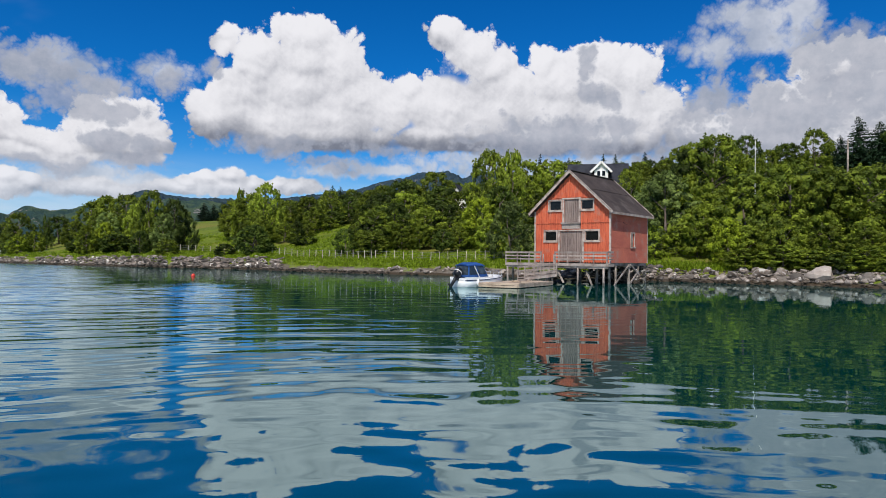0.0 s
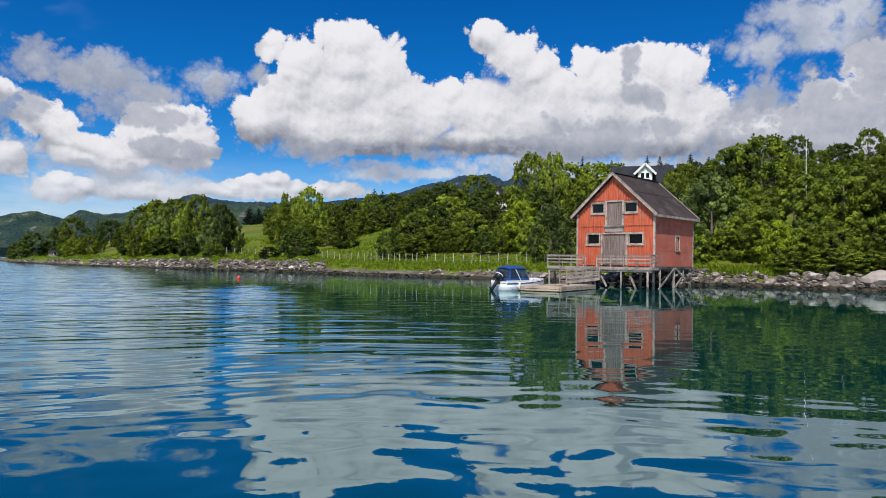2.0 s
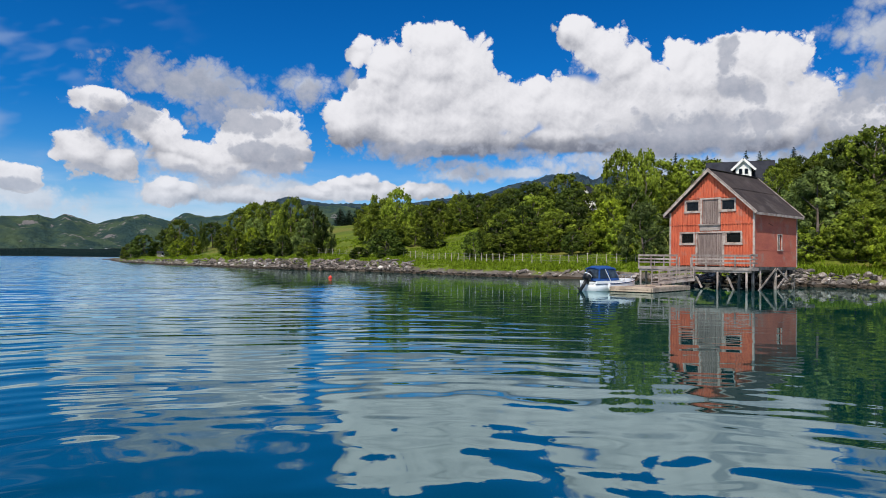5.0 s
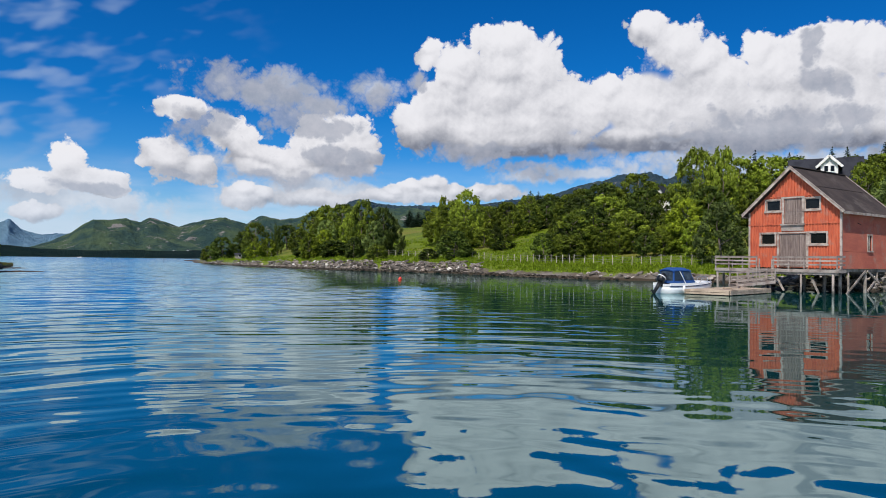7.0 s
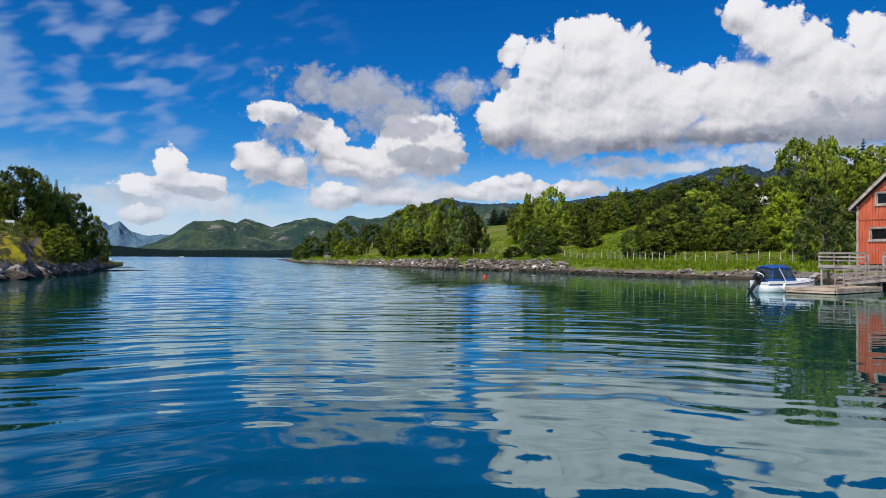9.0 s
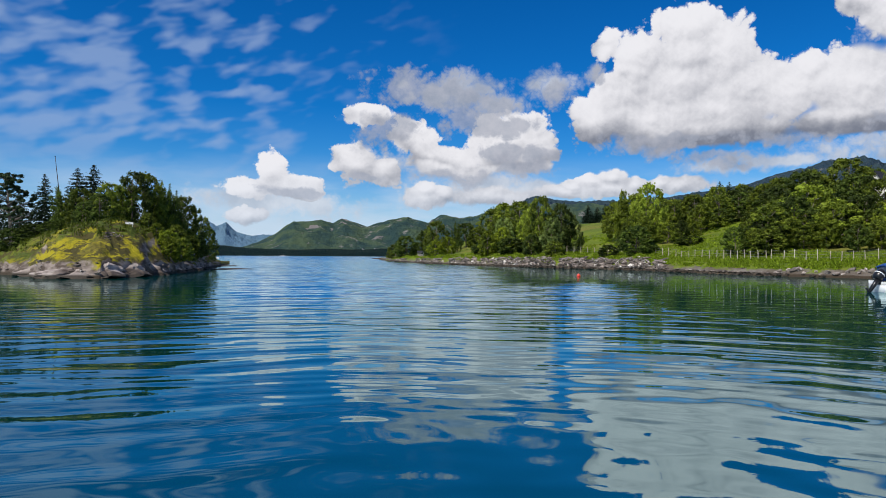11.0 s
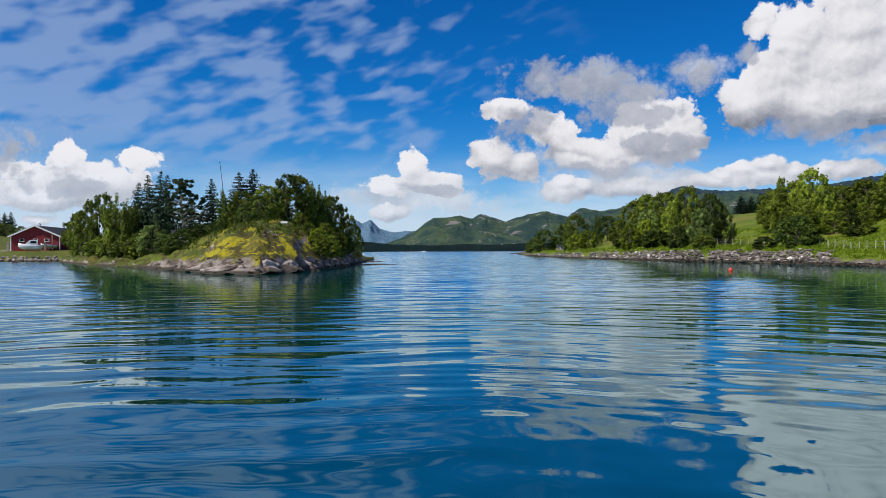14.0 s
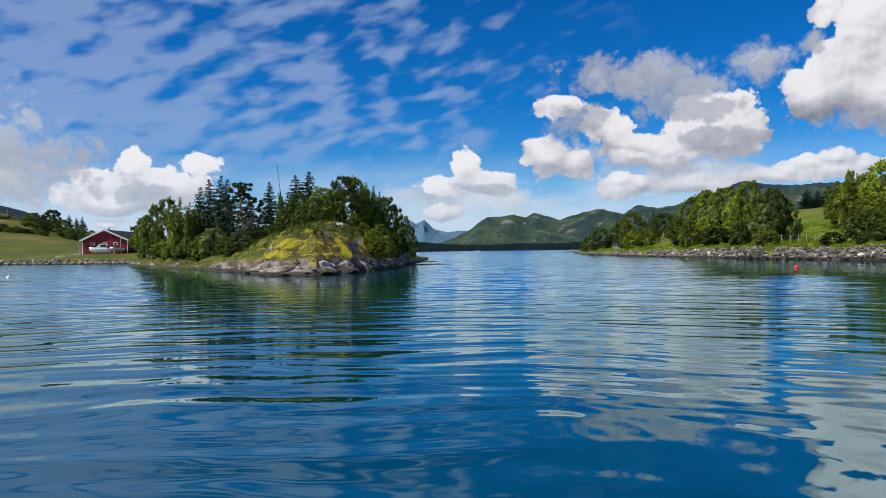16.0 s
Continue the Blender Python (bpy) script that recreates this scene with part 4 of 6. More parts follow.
for x in (-2.2, 2.05, 4.85, 7.2):
    for y in (DY + 0.12, -0.25):
        if y > -0.3 and x > -0.1:
            continue
        r = post_rnd.uniform(0.08, 0.11)
        part("deck_post", made("deck_post", [tube([(x + post_rnd.uniform(-0.1, 0.1), y, -1.1), (x, y, 0.6), (x, y, DZ - 0.24)], [r * 1.1, r, r], 9)], POST, True), deck, "sea-worn round post")
part("deck_beam", made("deck_beam", [beam((-2.3, DY + 0.12, DZ - 0.33), (7.6, DY + 0.12, DZ - 0.33), 0.12, 0.17)], POST), deck)


def railing(parent, x0, x1, y, top, rails=3, gap=1.15):
    n = max(2, int(round(abs(x1 - x0) / gap)) + 1)
    for i in range(n):
        x = x0 + (x1 - x0) * i / (n - 1)
        part("rail_post", made("rail_post", [box(x - 0.045, y - 0.05, DZ - 0.2, x + 0.045, y + 0.04, top)], GREY_WOOD), parent)
    for k in range(rails):
        z = top - 0.06 - k * (top - DZ - 0.12) / rails
        part("rail", made("rail", [beam((x0 - 0.05, y - 0.07, z + post_rnd.uniform(-0.02, 0.02)), (x1 + 0.05, y - 0.07, z + post_rnd.uniform(-0.02, 0.02)), 0.035, 0.12)], GREY_WOOD), parent)
    part("handrail", made("handrail", [beam((x0 - 0.06, y - 0.03, top + 0.02), (x1 + 0.06, y - 0.03, top + 0.02), 0.14, 0.045)], GREY_WOOD), parent)


railing(deck, -2.3, 1.35, DY, 2.76)
railing(deck, 2.75, 7.55, DY, 2.76)
for k in range(4):
    z = (2.72, 2.45, 2.15, 2.78)[k]
    part("rail", made("rail", [beam((-2.32, DY, z), (-2.32, -0.1, z), 0.04, 0.11)], GREY_WOOD), deck)
    part("rail", made("rail", [beam((7.58, DY, z), (7.58, -0.1, z), 0.04, 0.11)], GREY_WOOD), deck)

gang = thing("gangway", "grey timber steps and low railed gangway down to the raft", "gangway", BH)


def flight(top, foot, half, count, high, name):
    """Railed steps or a ramp from top to foot."""
    top, foot = Vector(top), Vector(foot)
    along = (foot - top).normalized()
    across = Vector((along.y, -along.x, 0)).normalized()
    for side in (-1, 1):
        o = across * half * side
        part("stringer", made("stringer", [beam(top + o, foot + o, 0.07, 0.2)], GREY_WOOD), gang)
        for z in (0.32, 0.64, 0.96):
            part("rail", made("rail", [beam(top + o + Vector((0, 0, z * high)), foot + o + Vector((0, 0, z * high)), 0.04, 0.10)], GREY_WOOD), gang)
        for f in (0.02, 0.5, 0.98):
            p = top.lerp(foot, f) + o
            part("rail_post", made("rail_post", [beam(p - Vector((0, 0, 0.1)), p + Vector((0.06, -0.05, high * 1.06)), 0.08, 0.08, (0, 1, 0))], GREY_WOOD), gang)
    for i in range(count):
        p = top.lerp(foot, (i + 0.5) / count) + Vector((0, 0, 0.11))
        part(name, made(name, [beam(p - across * (half + 0.02), p + across * (half + 0.02), 0.16, 0.03)], GREY_WOOD), gang)


flight((2.10, -1.3, 1.70), (2.75, -2.35, 0.80), 0.45, 5, 0.85, "tread")
flight((3.15, -2.25, 0.78), (1.75, -5.25, 0.46), 0.50, 18, 1.0, "walk_board")
part("landing_post", made("landing_post", [tube([(3.1, -2.4, -1.0), (3.1, -2.4, 0.72)], [0.10, 0.09], 9), tube([(2.4, -2.1, -1.0), (2.4, -2.1, 0.72)], [0.10, 0.09], 9)], POST, True), gang, "sea-worn round posts")

RAFT = pose(5.3, 48.9, 0, 0, 0, -28) @ Matrix.Diagonal((1.05, 0.95, 0.8, 1))
raft = thing("raft", "floating wooden landing raft with pale plank top", "raft", RAFT)
for i in range(30):
    y = i * 0.262
    part("plank", made("plank", [box(-2.75 + post_rnd.uniform(-0.05, 0.05), y, 0.40, 0.05 + post_rnd.uniform(-0.05, 0.05), y + 0.245, 0.45)], PLANK), raft)
for x in (-2.7, -1.4, -0.1):
    part("bearer", made("bearer", [box(x - 0.07, 0.0, 0.18, x + 0.12, 7.85, 0.395)], PLANK), raft)
for y in (-0.05, 7.86):
    part("side_board", made("side_board", [box(-2.78, y - 0.03, 0.26, 0.08, y + 0.03, 0.41), box(-2.78, y - 0.025, 0.06, 0.08, y + 0.025, 0.22)], PLANK), raft)
for x in (0.13, -2.86):
    part("side_board", made("side_board", [box(x - 0.03, 0, 0.26, x + 0.03, 7.85, 0.43), box(x - 0.025, 0, 0.06, x + 0.025, 7.85, 0.22)], PLANK), raft)
for y in (0.5, 2.6, 4.8, 6.9):
    part("float", made("float", [tube([(-2.6, y, 0.0), (0.0, y, 0.0)], [0.28, 0.28], 10)], DARK, True), raft)


# ---------------------------------------------------------------- trees
def leaf_cards(centres, count, size, rnd, squash=0.8):
    """Leaf sprays on the outside of clumps: (centre, radius) each; every spray is one pointed blade."""
    verts, faces = [], []
    total = sum(r * r for _, r in centres)
    for c, r in centres:
        for _ in range(max(6, int(count * r * r / total))):
            d = Vector((rnd.gauss(0, 1), rnd.gauss(0, 1), rnd.gauss(0.3, 1))).normalized()
            p = c + Vector((d.x, d.y, d.z * squash)) * r * (0.55 + 0.52 * rnd.random())
            face = (d + Vector((rnd.uniform(-1, 1), rnd.uniform(-1, 1), rnd.uniform(-0.4, 1.1))) * 0.42).normalized()
            a = face.cross(Vector((rnd.uniform(-1, 1), rnd.uniform(-1, 1), rnd.uniform(-1, 1)))).normalized()
            b = face.cross(a)
            s = size * rnd.uniform(0.55, 1.35)
            o = len(verts)
            verts += [p - a * s * 0.9 - b * s * 0.55, p + b * s * 0.75, p + a * s * 0.95 - b * s * 0.45]
            faces.append((o, o + 1, o + 2))
    return verts, faces


def broadleaf_meshes(seed, count, size, tall=1.0, open_=0.0, base=0.10):
    """Trunk with limbs and a crown of leaf clumps, one unit high and one unit wide; the clumps leave gaps."""
    rnd = random.Random(seed)
    clumps = []
    for i in range(150):
        h = base + (1 - base) * ((i + rnd.random()) / 150) ** 0.9
        u = (h - base) / (1 - base)
        reach = 0.46 * (math.sin(math.pi * min(0.99, 0.20 + 0.77 * u)) ** 0.7) * rnd.uniform(0.45, 1.0) ** 0.6
        a = rnd.uniform(0, math.tau)
        rad = rnd.choice((0.045, 0.06, 0.075, 0.10)) * rnd.uniform(0.85, 1.2) * (1.08 - 0.40 * u)
        clumps.append((Vector((reach * math.cos(a), reach * math.sin(a), min(h, 0.985 - rad * 0.7))), rad))
    if open_:
        clumps = [c for c in clumps if rnd.random() > open_]
    crown = leaf_cards(clumps, count, size, rnd)
    # small ragged shoots break the outline
    shoots = [(c + Vector((rnd.gauss(0, 1), rnd.gauss(0, 1), abs(rnd.gauss(0, 1)))).normalized() * r * 1.15, r * 0.28) for c, r in clumps for _ in range(2)]
    crown = joined([crown, leaf_cards(shoots, count * 0.22, size * 0.8, rnd)])
    lean = Vector((rnd.uniform(-0.04, 0.04), rnd.uniform(-0.04, 0.04), 0))
    trunk = [tube([(0, 0, -0.05), (lean.x, lean.y, 0.3), (lean.x * 2, lean.y * 2, 0.62), (lean.x, lean.y, 0.85)], [0.026, 0.018, 0.010, 0.004], 7)]
    for c, r in rnd.sample(clumps, min(10, len(clumps))):
        s = max(0.12, c.z - 0.22)
        trunk.append(tube([(lean.x * s * 3, lean.y * s * 3, s), tuple((c + Vector((0, 0, s))) / 2), tuple(c)], [0.008, 0.005, 0.002], 5))
    return trunk, crown


def birch_meshes(seed, count, size):
    """A slimmer tree of several rising leaders, each with sprays of leaves; the tips stand apart at the top."""
    rnd = random.Random(seed)
    clumps, trunk = [], [tube([(0, 0, -0.05), (0.01, 0.0, 0.35), (0, 0.01, 0.75)], [0.026, 0.018, 0.006], 7)]
    for k in range(9):
        a, lean = math.tau * k / 9 + rnd.uniform(-0.3, 0.3), rnd.uniform(0.12, 0.40) * (0.25 if k == 0 else 1.0)
        foot = rnd.uniform(0.08, 0.30)
        tip = Vector((lean * math.cos(a), lean * math.sin(a), rnd.uniform(0.66, 0.90) if k else 0.94))
        trunk.append(tube([(0, 0, foot), tuple(tip * 0.6 + Vector((0, 0, foot * 0.2))), tuple(tip)], [0.010, 0.006, 0.002], 5))
        for i in range(17):
            f = (i + rnd.random()) / 17
            c = Vector((tip.x * f ** 0.7, tip.y * f ** 0.7, foot + (tip.z - foot) * f))
            out = 0.10 * (1.05 - f)
            clumps.append((c + Vector((rnd.uniform(-1, 1) * out, rnd.uniform(-1, 1) * out, 0)), rnd.uniform(0.05, 0.10) * (1.15 - 0.50 * f)))
    for _ in range(30):
        a, h = rnd.uniform(0, math.tau), rnd.uniform(0.05, 0.4)
        clumps.append((Vector((0.34 * math.cos(a), 0.34 * math.sin(a), h)) * rnd.uniform(0.7, 1.05), rnd.uniform(0.05, 0.09)))
    return trunk, leaf_cards(clumps, count, size, rnd, 1.15)


def spruce_meshes(seed, count, size):
    """A spruce: whorls of drooping boughs, narrower towards the tip."""
    rnd = random.Random(seed)
    verts, faces = [], []
    trunk = [tube([(0, 0, -0.03), (0, 0, 0.5), (0, 0, 0.99)], [0.028, 0.017, 0.003], 7)]
    for i in range(340):
        t = (math.floor(i / 340 * 20) + rnd.uniform(0.0, 0.75)) / 20
        z0 = 0.05 + 0.945 * t
        ln = (0.5 * (1 - t) ** 0.74 + 0.012) * rnd.uniform(0.62, 1.06)
        a = rnd.uniform(0, math.tau)
        d, side = Vector((math.cos(a), math.sin(a), 0)), Vector((-math.sin(a), math.cos(a), 0))
        n = max(4, int(count * ln / 48))
        for j in range(n):
            f = (j + rnd.random()) / n
            p = d * ln * f + Vector((0, 0, z0 - 0.16 * ln * f + 0.12 * f * f * ln)) + side * rnd.uniform(-1, 1) * ln * 0.25 * (1.1 - f)
            s = size * rnd.uniform(0.5, 1.2) * (1 - 0.6 * t)
            q = (d * rnd.uniform(0.2, 1) + side * rnd.uniform(-1, 1) + Vector((0, 0, rnd.uniform(-0.8, 0.3)))).normalized()
            w = q.cross(Vector((rnd.uniform(-1, 1), rnd.uniform(-1, 1), 1))).normalized()
            o = len(verts)
            verts += [p - w * s * 0.40, p + q * s, p + w * s * 0.40]
            faces.append((o, o + 1, o + 2))
    return trunk, (verts, faces)


def pine_meshes(seed):
    """A tall bare stem with flat tufts high up."""
    rnd = random.Random(seed)
    clumps = [(Vector((rnd.uniform(-0.34, 0.34) * (1.4 - h), rnd.uniform(-0.34, 0.34) * (1.4 - h), h)), rnd.uniform(0.03, 0.055)) for h in [0.36 + 0.60 * k / 95 for k in range(96)]]
    trunk = [tube([(0, 0, -0.03), (0.02, 0, 0.5), (0, 0.02, 0.93)], [0.028, 0.02, 0.006], 7)]
    for c, r in clumps[::3]:
        trunk.append(tube([(0.01, 0.01, c.z - 0.08), tuple(c)], [0.010, 0.004], 5))
    return trunk, leaf_cards(clumps, 4200, 0.019, rnd, 0.5)


KINDS = {}


def kind_of(key, trunk, crown, leaf):
    KINDS.setdefault(key, []).append((made("trunk", trunk, BARK, True), mesh_of("crown", crown[0], crown[1], leaf)))


for seed_, leaf_ in ((11, LEAF_MID), (12, LEAF_DARK), (13, LEAF_MID), (14, LEAF_DARK), (15, LEAF_MID), (16, LEAF_LIGHT)):
    kind_of("d", *broadleaf_meshes(seed_, 7600, 0.0215, open_=0.12), leaf_)
for seed_, leaf_ in ((81, LEAF_MID), (82, LEAF_DARK), (83, LEAF_MID)):
    kind_of("t", *birch_meshes(seed_, 7500, 0.020), leaf_)
for seed_ in (91, 92, 93):
    kind_of("i", *(birch_meshes(seed_, 11000, 0.0165) if seed_ == 93 else broadleaf_meshes(seed_, 9500, 0.0175, open_=0.25, base=0.04)), LEAF_DARK if seed_ != 92 else LEAF_MID)
for seed_, leaf_ in ((21, LEAF_MID), (22, LEAF_LIGHT), (23, LEAF_MID), (24, LEAF_LIGHT)):
    kind_of("n", *broadleaf_meshes(seed_, 13500, 0.0185, open_=0.26, base=0.02), leaf_)
for seed_ in (31, 32):
    kind_of("w", *broadleaf_meshes(seed_, 11000, 0.019, open_=0.06, base=0.02), LEAF_WILLOW)
kind_of("y", *broadleaf_meshes(41, 7500, 0.026, base=0.02), LEAF_YELLOW)
for seed_, leaf_ in ((51, LEAF_MID), (52, LEAF_DARK)):
    kind_of("b", *broadleaf_meshes(seed_, 4500, 0.034, base=0.0), leaf_)
for seed_ in (61, 62, 63):
    kind_of("s", *spruce_meshes(seed_, 4200, 0.055), NEEDLES)
kind_of("p", *pine_meshes(71), PINE)
TREE_WORDS = {"d": ("tree", "leafy green broadleaf tree on the hillside", "tree"), "n": ("tree", "dense green broadleaf tree overhanging the stony shore", "tree"),
              "w": ("willow", "grey-green willow with soft dense foliage", "tree"), "y": ("bush", "bright yellow-green leafy bush in the sun", "bush"),
              "b": ("bush", "rounded green bush growing in the grass", "bush"), "s": ("spruce", "dark green spruce with drooping boughs", "tree"),
              "t": ("birch", "slender green birch with several rising leaders", "tree"), "i": ("birch", "dark green birch on the rocky islet", "tree"),
              "p": ("pine", "tall pine with a bare stem and flat crown", "tree")}
tree_rnd = random.Random(5)


def plant(kind, az, r, top, width, ground, group=""):
    """A tree at a bearing and range, with its top at that height over the water."""
    z = ground(az, r)
    tall = max(1.2, top - z + 0.1)
    name, label, category = TREE_WORDS[kind]
    trunk, crown = tree_rnd.choice(KINDS[kind])
    m = Matrix.Translation(spot(az, r, z - 0.05)) @ pose(0, 0, 0, tree_rnd.uniform(-3, 3), tree_rnd.uniform(-3, 3), tree_rnd.uniform(0, 360))
    t = thing(name, label, category, m @ Matrix.Diagonal((width, width * tree_rnd.uniform(0.9, 1.1), tall, 1)), group)
    part("trunk", trunk, t, "grey-brown trunk with limbs")
    part("crown", crown, t)


def wood(rows, ground, group, near=False):
    for kind, az, r, top, width in rows:
        if kind == "d" and not near:
            kind = tree_rnd.choice("dtddddtddwdt")
        z = ground(az, r)
        count = int(min(3, round(width / max(2.0, (top - z) * 0.72)))) if kind in "dwy" else 1
        if count > 1:
            for k in range(count):
                off = (k - (count - 1) / 2) / count * width / r * 57.3
                high = top - (top - z) * (0.0 if k == count // 2 else tree_rnd.uniform(0.08, 0.25))
                plant("n" if near and kind == "d" and r < 100 else kind, az - off, r + tree_rnd.uniform(-2.5, 2.5), high, width / count * 1.45, ground, group)
            continue
        plant("n" if near and kind == "d" and r < 100 else kind, az, r, top, width * (1.15 if kind in "dbwyn" else 1.12 if kind in "ti" else 1.75), ground, group)


# kind, bearing, range, height of the top, width
wood([
    ("b", 34.4, 240, 8.9, 8.0), ("b", 35.3, 258, 6.2, 6.5), ("d", 32.7, 240, 10.8, 8.0), ("d", 31.8, 225, 13.4, 9.0), ("y", 31.4, 186, 7.3, 6.8), ("b", 32.2, 192, 5.4, 5.0),
    ("i", 30.1, 225, 13.8, 4.6), ("d", 29.3, 240, 13.6, 8.5), ("d", 28.3, 190, 10.0, 6.6), ("y", 26.9, 152, 8.6, 6.6), ("b", 25.7, 149, 6.2, 4.6), ("w", 26.2, 172, 11.6, 6.0),
    ("d", 27.3, 215, 17.0, 10.0), ("d", 26.0, 215, 18.7, 11.0), ("d", 24.8, 205, 18.4, 10.0), ("n", 23.1, 141, 14.2, 6.4), ("d", 21.6, 144, 13.0, 5.2), ("w", 22.3, 137, 9.8, 4.6), ("b", 23.9, 138, 6.4, 4.2), ("d", 24.1, 160, 13.4, 6.4),
    ("b", 22.0, 130, 5.0, 4.0), ("w", 20.6, 146, 11.0, 4.6), ("s", 19.3, 260, 21.3, 3.6), ("s", 18.6, 262, 20.8, 3.4), ("s", 18.0, 265, 22.1, 3.6), ("i", 16.7, 160, 17.2, 3.4), ("d", 17.0, 172, 15.4, 6.6),
], main_z, "trees on the headland", True)
wood([
    ("d", 15.6, 160, 16.2, 8.9), ("d", 14.6, 150, 17.5, 6.6), ("b", 15.6, 119, 7.2, 5.9), ("b", 17.7, 122, 4.1, 3.5), ("b", 14.6, 126, 4.6, 3.6), ("b", 11.4, 132, 6.0, 5.0), ("b", 5.4, 102, 3.6, 2.2), ("d", 13.5, 165, 15.3, 10.6), ("d", 12.1, 185, 17.7, 12.0),
    ("d", 10.3, 190, 19.0, 12.4), ("d", 8.5, 185, 20.5, 10.6), ("s", 9.2, 205, 23.4, 4.0), ("s", 8.6, 208, 23.4, 3.7), ("d", 6.9, 170, 18.6, 11.2), ("d", 10.8, 165, 11.9, 12.1),
    ("d", 12.1, 150, 9.7, 7.3), ("d", 13.8, 140, 8.8, 6.7), ("d", 9.2, 168, 13.1, 12.3), ("d", 15.3, 140, 10.9, 5.6), ("b", 25.6, 147, 6.0, 6.6), ("b", 27.9, 158, 5.0, 5.8),
], main_z, "trees on the headland", True)
wood([
    ("d", 15.9, 150, 10.2, 4.7),
], main_z, "trees on the headland")
wood([
    ("d", 7.2, 106, 7.6, 6.1), ("d", 5.7, 108, 9.6, 6.7), ("d", 4.3, 110, 10.9, 6.8), ("d", 3.1, 118, 13.3, 8.8), ("d", 2.1, 165, 23.0, 16.3), ("d", 4.0, 168, 21.3, 12.5),
    ("d", 0.0, 128, 15.4, 8.5), ("d", 1.2, 109, 10.1, 6.8), ("d", -0.2, 112, 11.0, 6.0), ("d", 2.7, 106, 8.0, 5.7), ("d", -1.6, 120, 13.8, 6.9), ("d", -3.9, 118, 20.7, 7.3),
    ("d", -5.5, 116, 20.4, 5.7), ("y", -3.1, 104, 11.4, 6.0), ("w", -5.8, 90, 9.6, 5.8), ("d", -4.0, 98, 7.8, 4.5), ("d", -2.0, 107, 9.2, 5.3), ("b", 6.1, 103, 6.0, 5.1),
], main_z, "trees behind the meadow", True)
wood([
    ("d", -0.7, 104, 7.1, 5.2), ("d", 5.2, 140, 14.9, 8.1), ("d", -7.3, 150, 23.4, 9.8), ("d", -8.9, 150, 23.6, 9.8), ("d", -10.6, 155, 23.9, 10.1), ("d", -15.0, 138, 21.4, 9.9),
    ("d", -16.9, 142, 22.5, 10.1), ("d", -18.7, 138, 21.3, 9.7), ("s", -7.8, 180, 29.8, 2.9), ("s", -10.3, 182, 29.1, 3.0), ("s", -13.1, 182, 29.9, 2.9), ("s", -14.1, 180, 29.4, 2.9),
    ("s", -16.3, 178, 29.5, 2.8), ("s", -17.7, 176, 28.0, 2.8), ("d", -4.7, 112, 14.0, 6.5),
], main_z, "trees behind the meadow", True)
wood([
    ("w", -18.0, 86, 12.5, 7.8), ("d", -21.5, 115, 21.8, 9.3), ("d", -20.0, 118, 20.3, 7.3), ("d", -23.0, 118, 18.1, 7.2), ("d", -24.8, 150, 24.2, 6.7), ("d", -26.2, 152, 25.4, 5.6),
    ("d", -27.7, 150, 27.7, 9.4), ("s", -29.4, 154, 26.9, 3.3), ("s", -30.2, 156, 27.3, 3.3), ("s", -31.4, 150, 29.7, 5.1), ("s", -32.7, 152, 28.9, 5.3), ("d", -33.8, 152, 28.4, 6.3),
    ("d", -24.1, 84, 12.0, 7.6), ("d", -26.8, 85, 13.0, 8.2), ("d", -29.5, 84, 12.4, 7.2), ("d", -32.1, 83, 12.2, 7.5), ("d", -34.9, 84, 12.6, 8.0), ("y", -22.6, 76, 6.6, 3.5),
], main_z, "trees by the boathouse", True)
wood([
    ("d", -20.8, 84, 8.6, 5.8), ("d", -15.2, 102, 15.2, 5.5), ("w", -16.6, 90, 11.6, 5.4), ("d", -25.0, 75.8, 6.6, 6.3), ("d", -27.9, 75.6, 6.8, 6.7), ("d", -30.6, 74.8, 6.1, 6.1), ("d", -33.2, 74.2, 6.0, 6.1), ("d", -35.9, 75, 6.5, 6.0),
    ("d", -19.6, 84, 6.8, 4.6), ("d", -17.2, 84, 6.2, 3.3), ("d", -22.7, 92, 11.5, 6.3), ("d", -37.1, 110, 17.2, 8.7), ("b", -26.4, 73.5, 3.7, 4.4), ("b", -23.9, 74, 3.4, 3.9),
    ("b", -29.2, 73, 3.4, 4.2), ("b", -31.8, 71, 3.4, 4.0), ("b", -33.5, 70.5, 3.2, 4.0), ("b", -35.4, 70.5, 3.4, 4.2), ("b", -30.5, 71.6, 3.0, 4.0), ("b", -28.0, 73.0, 3.2, 3.6),
], main_z, "trees by the boathouse", True)
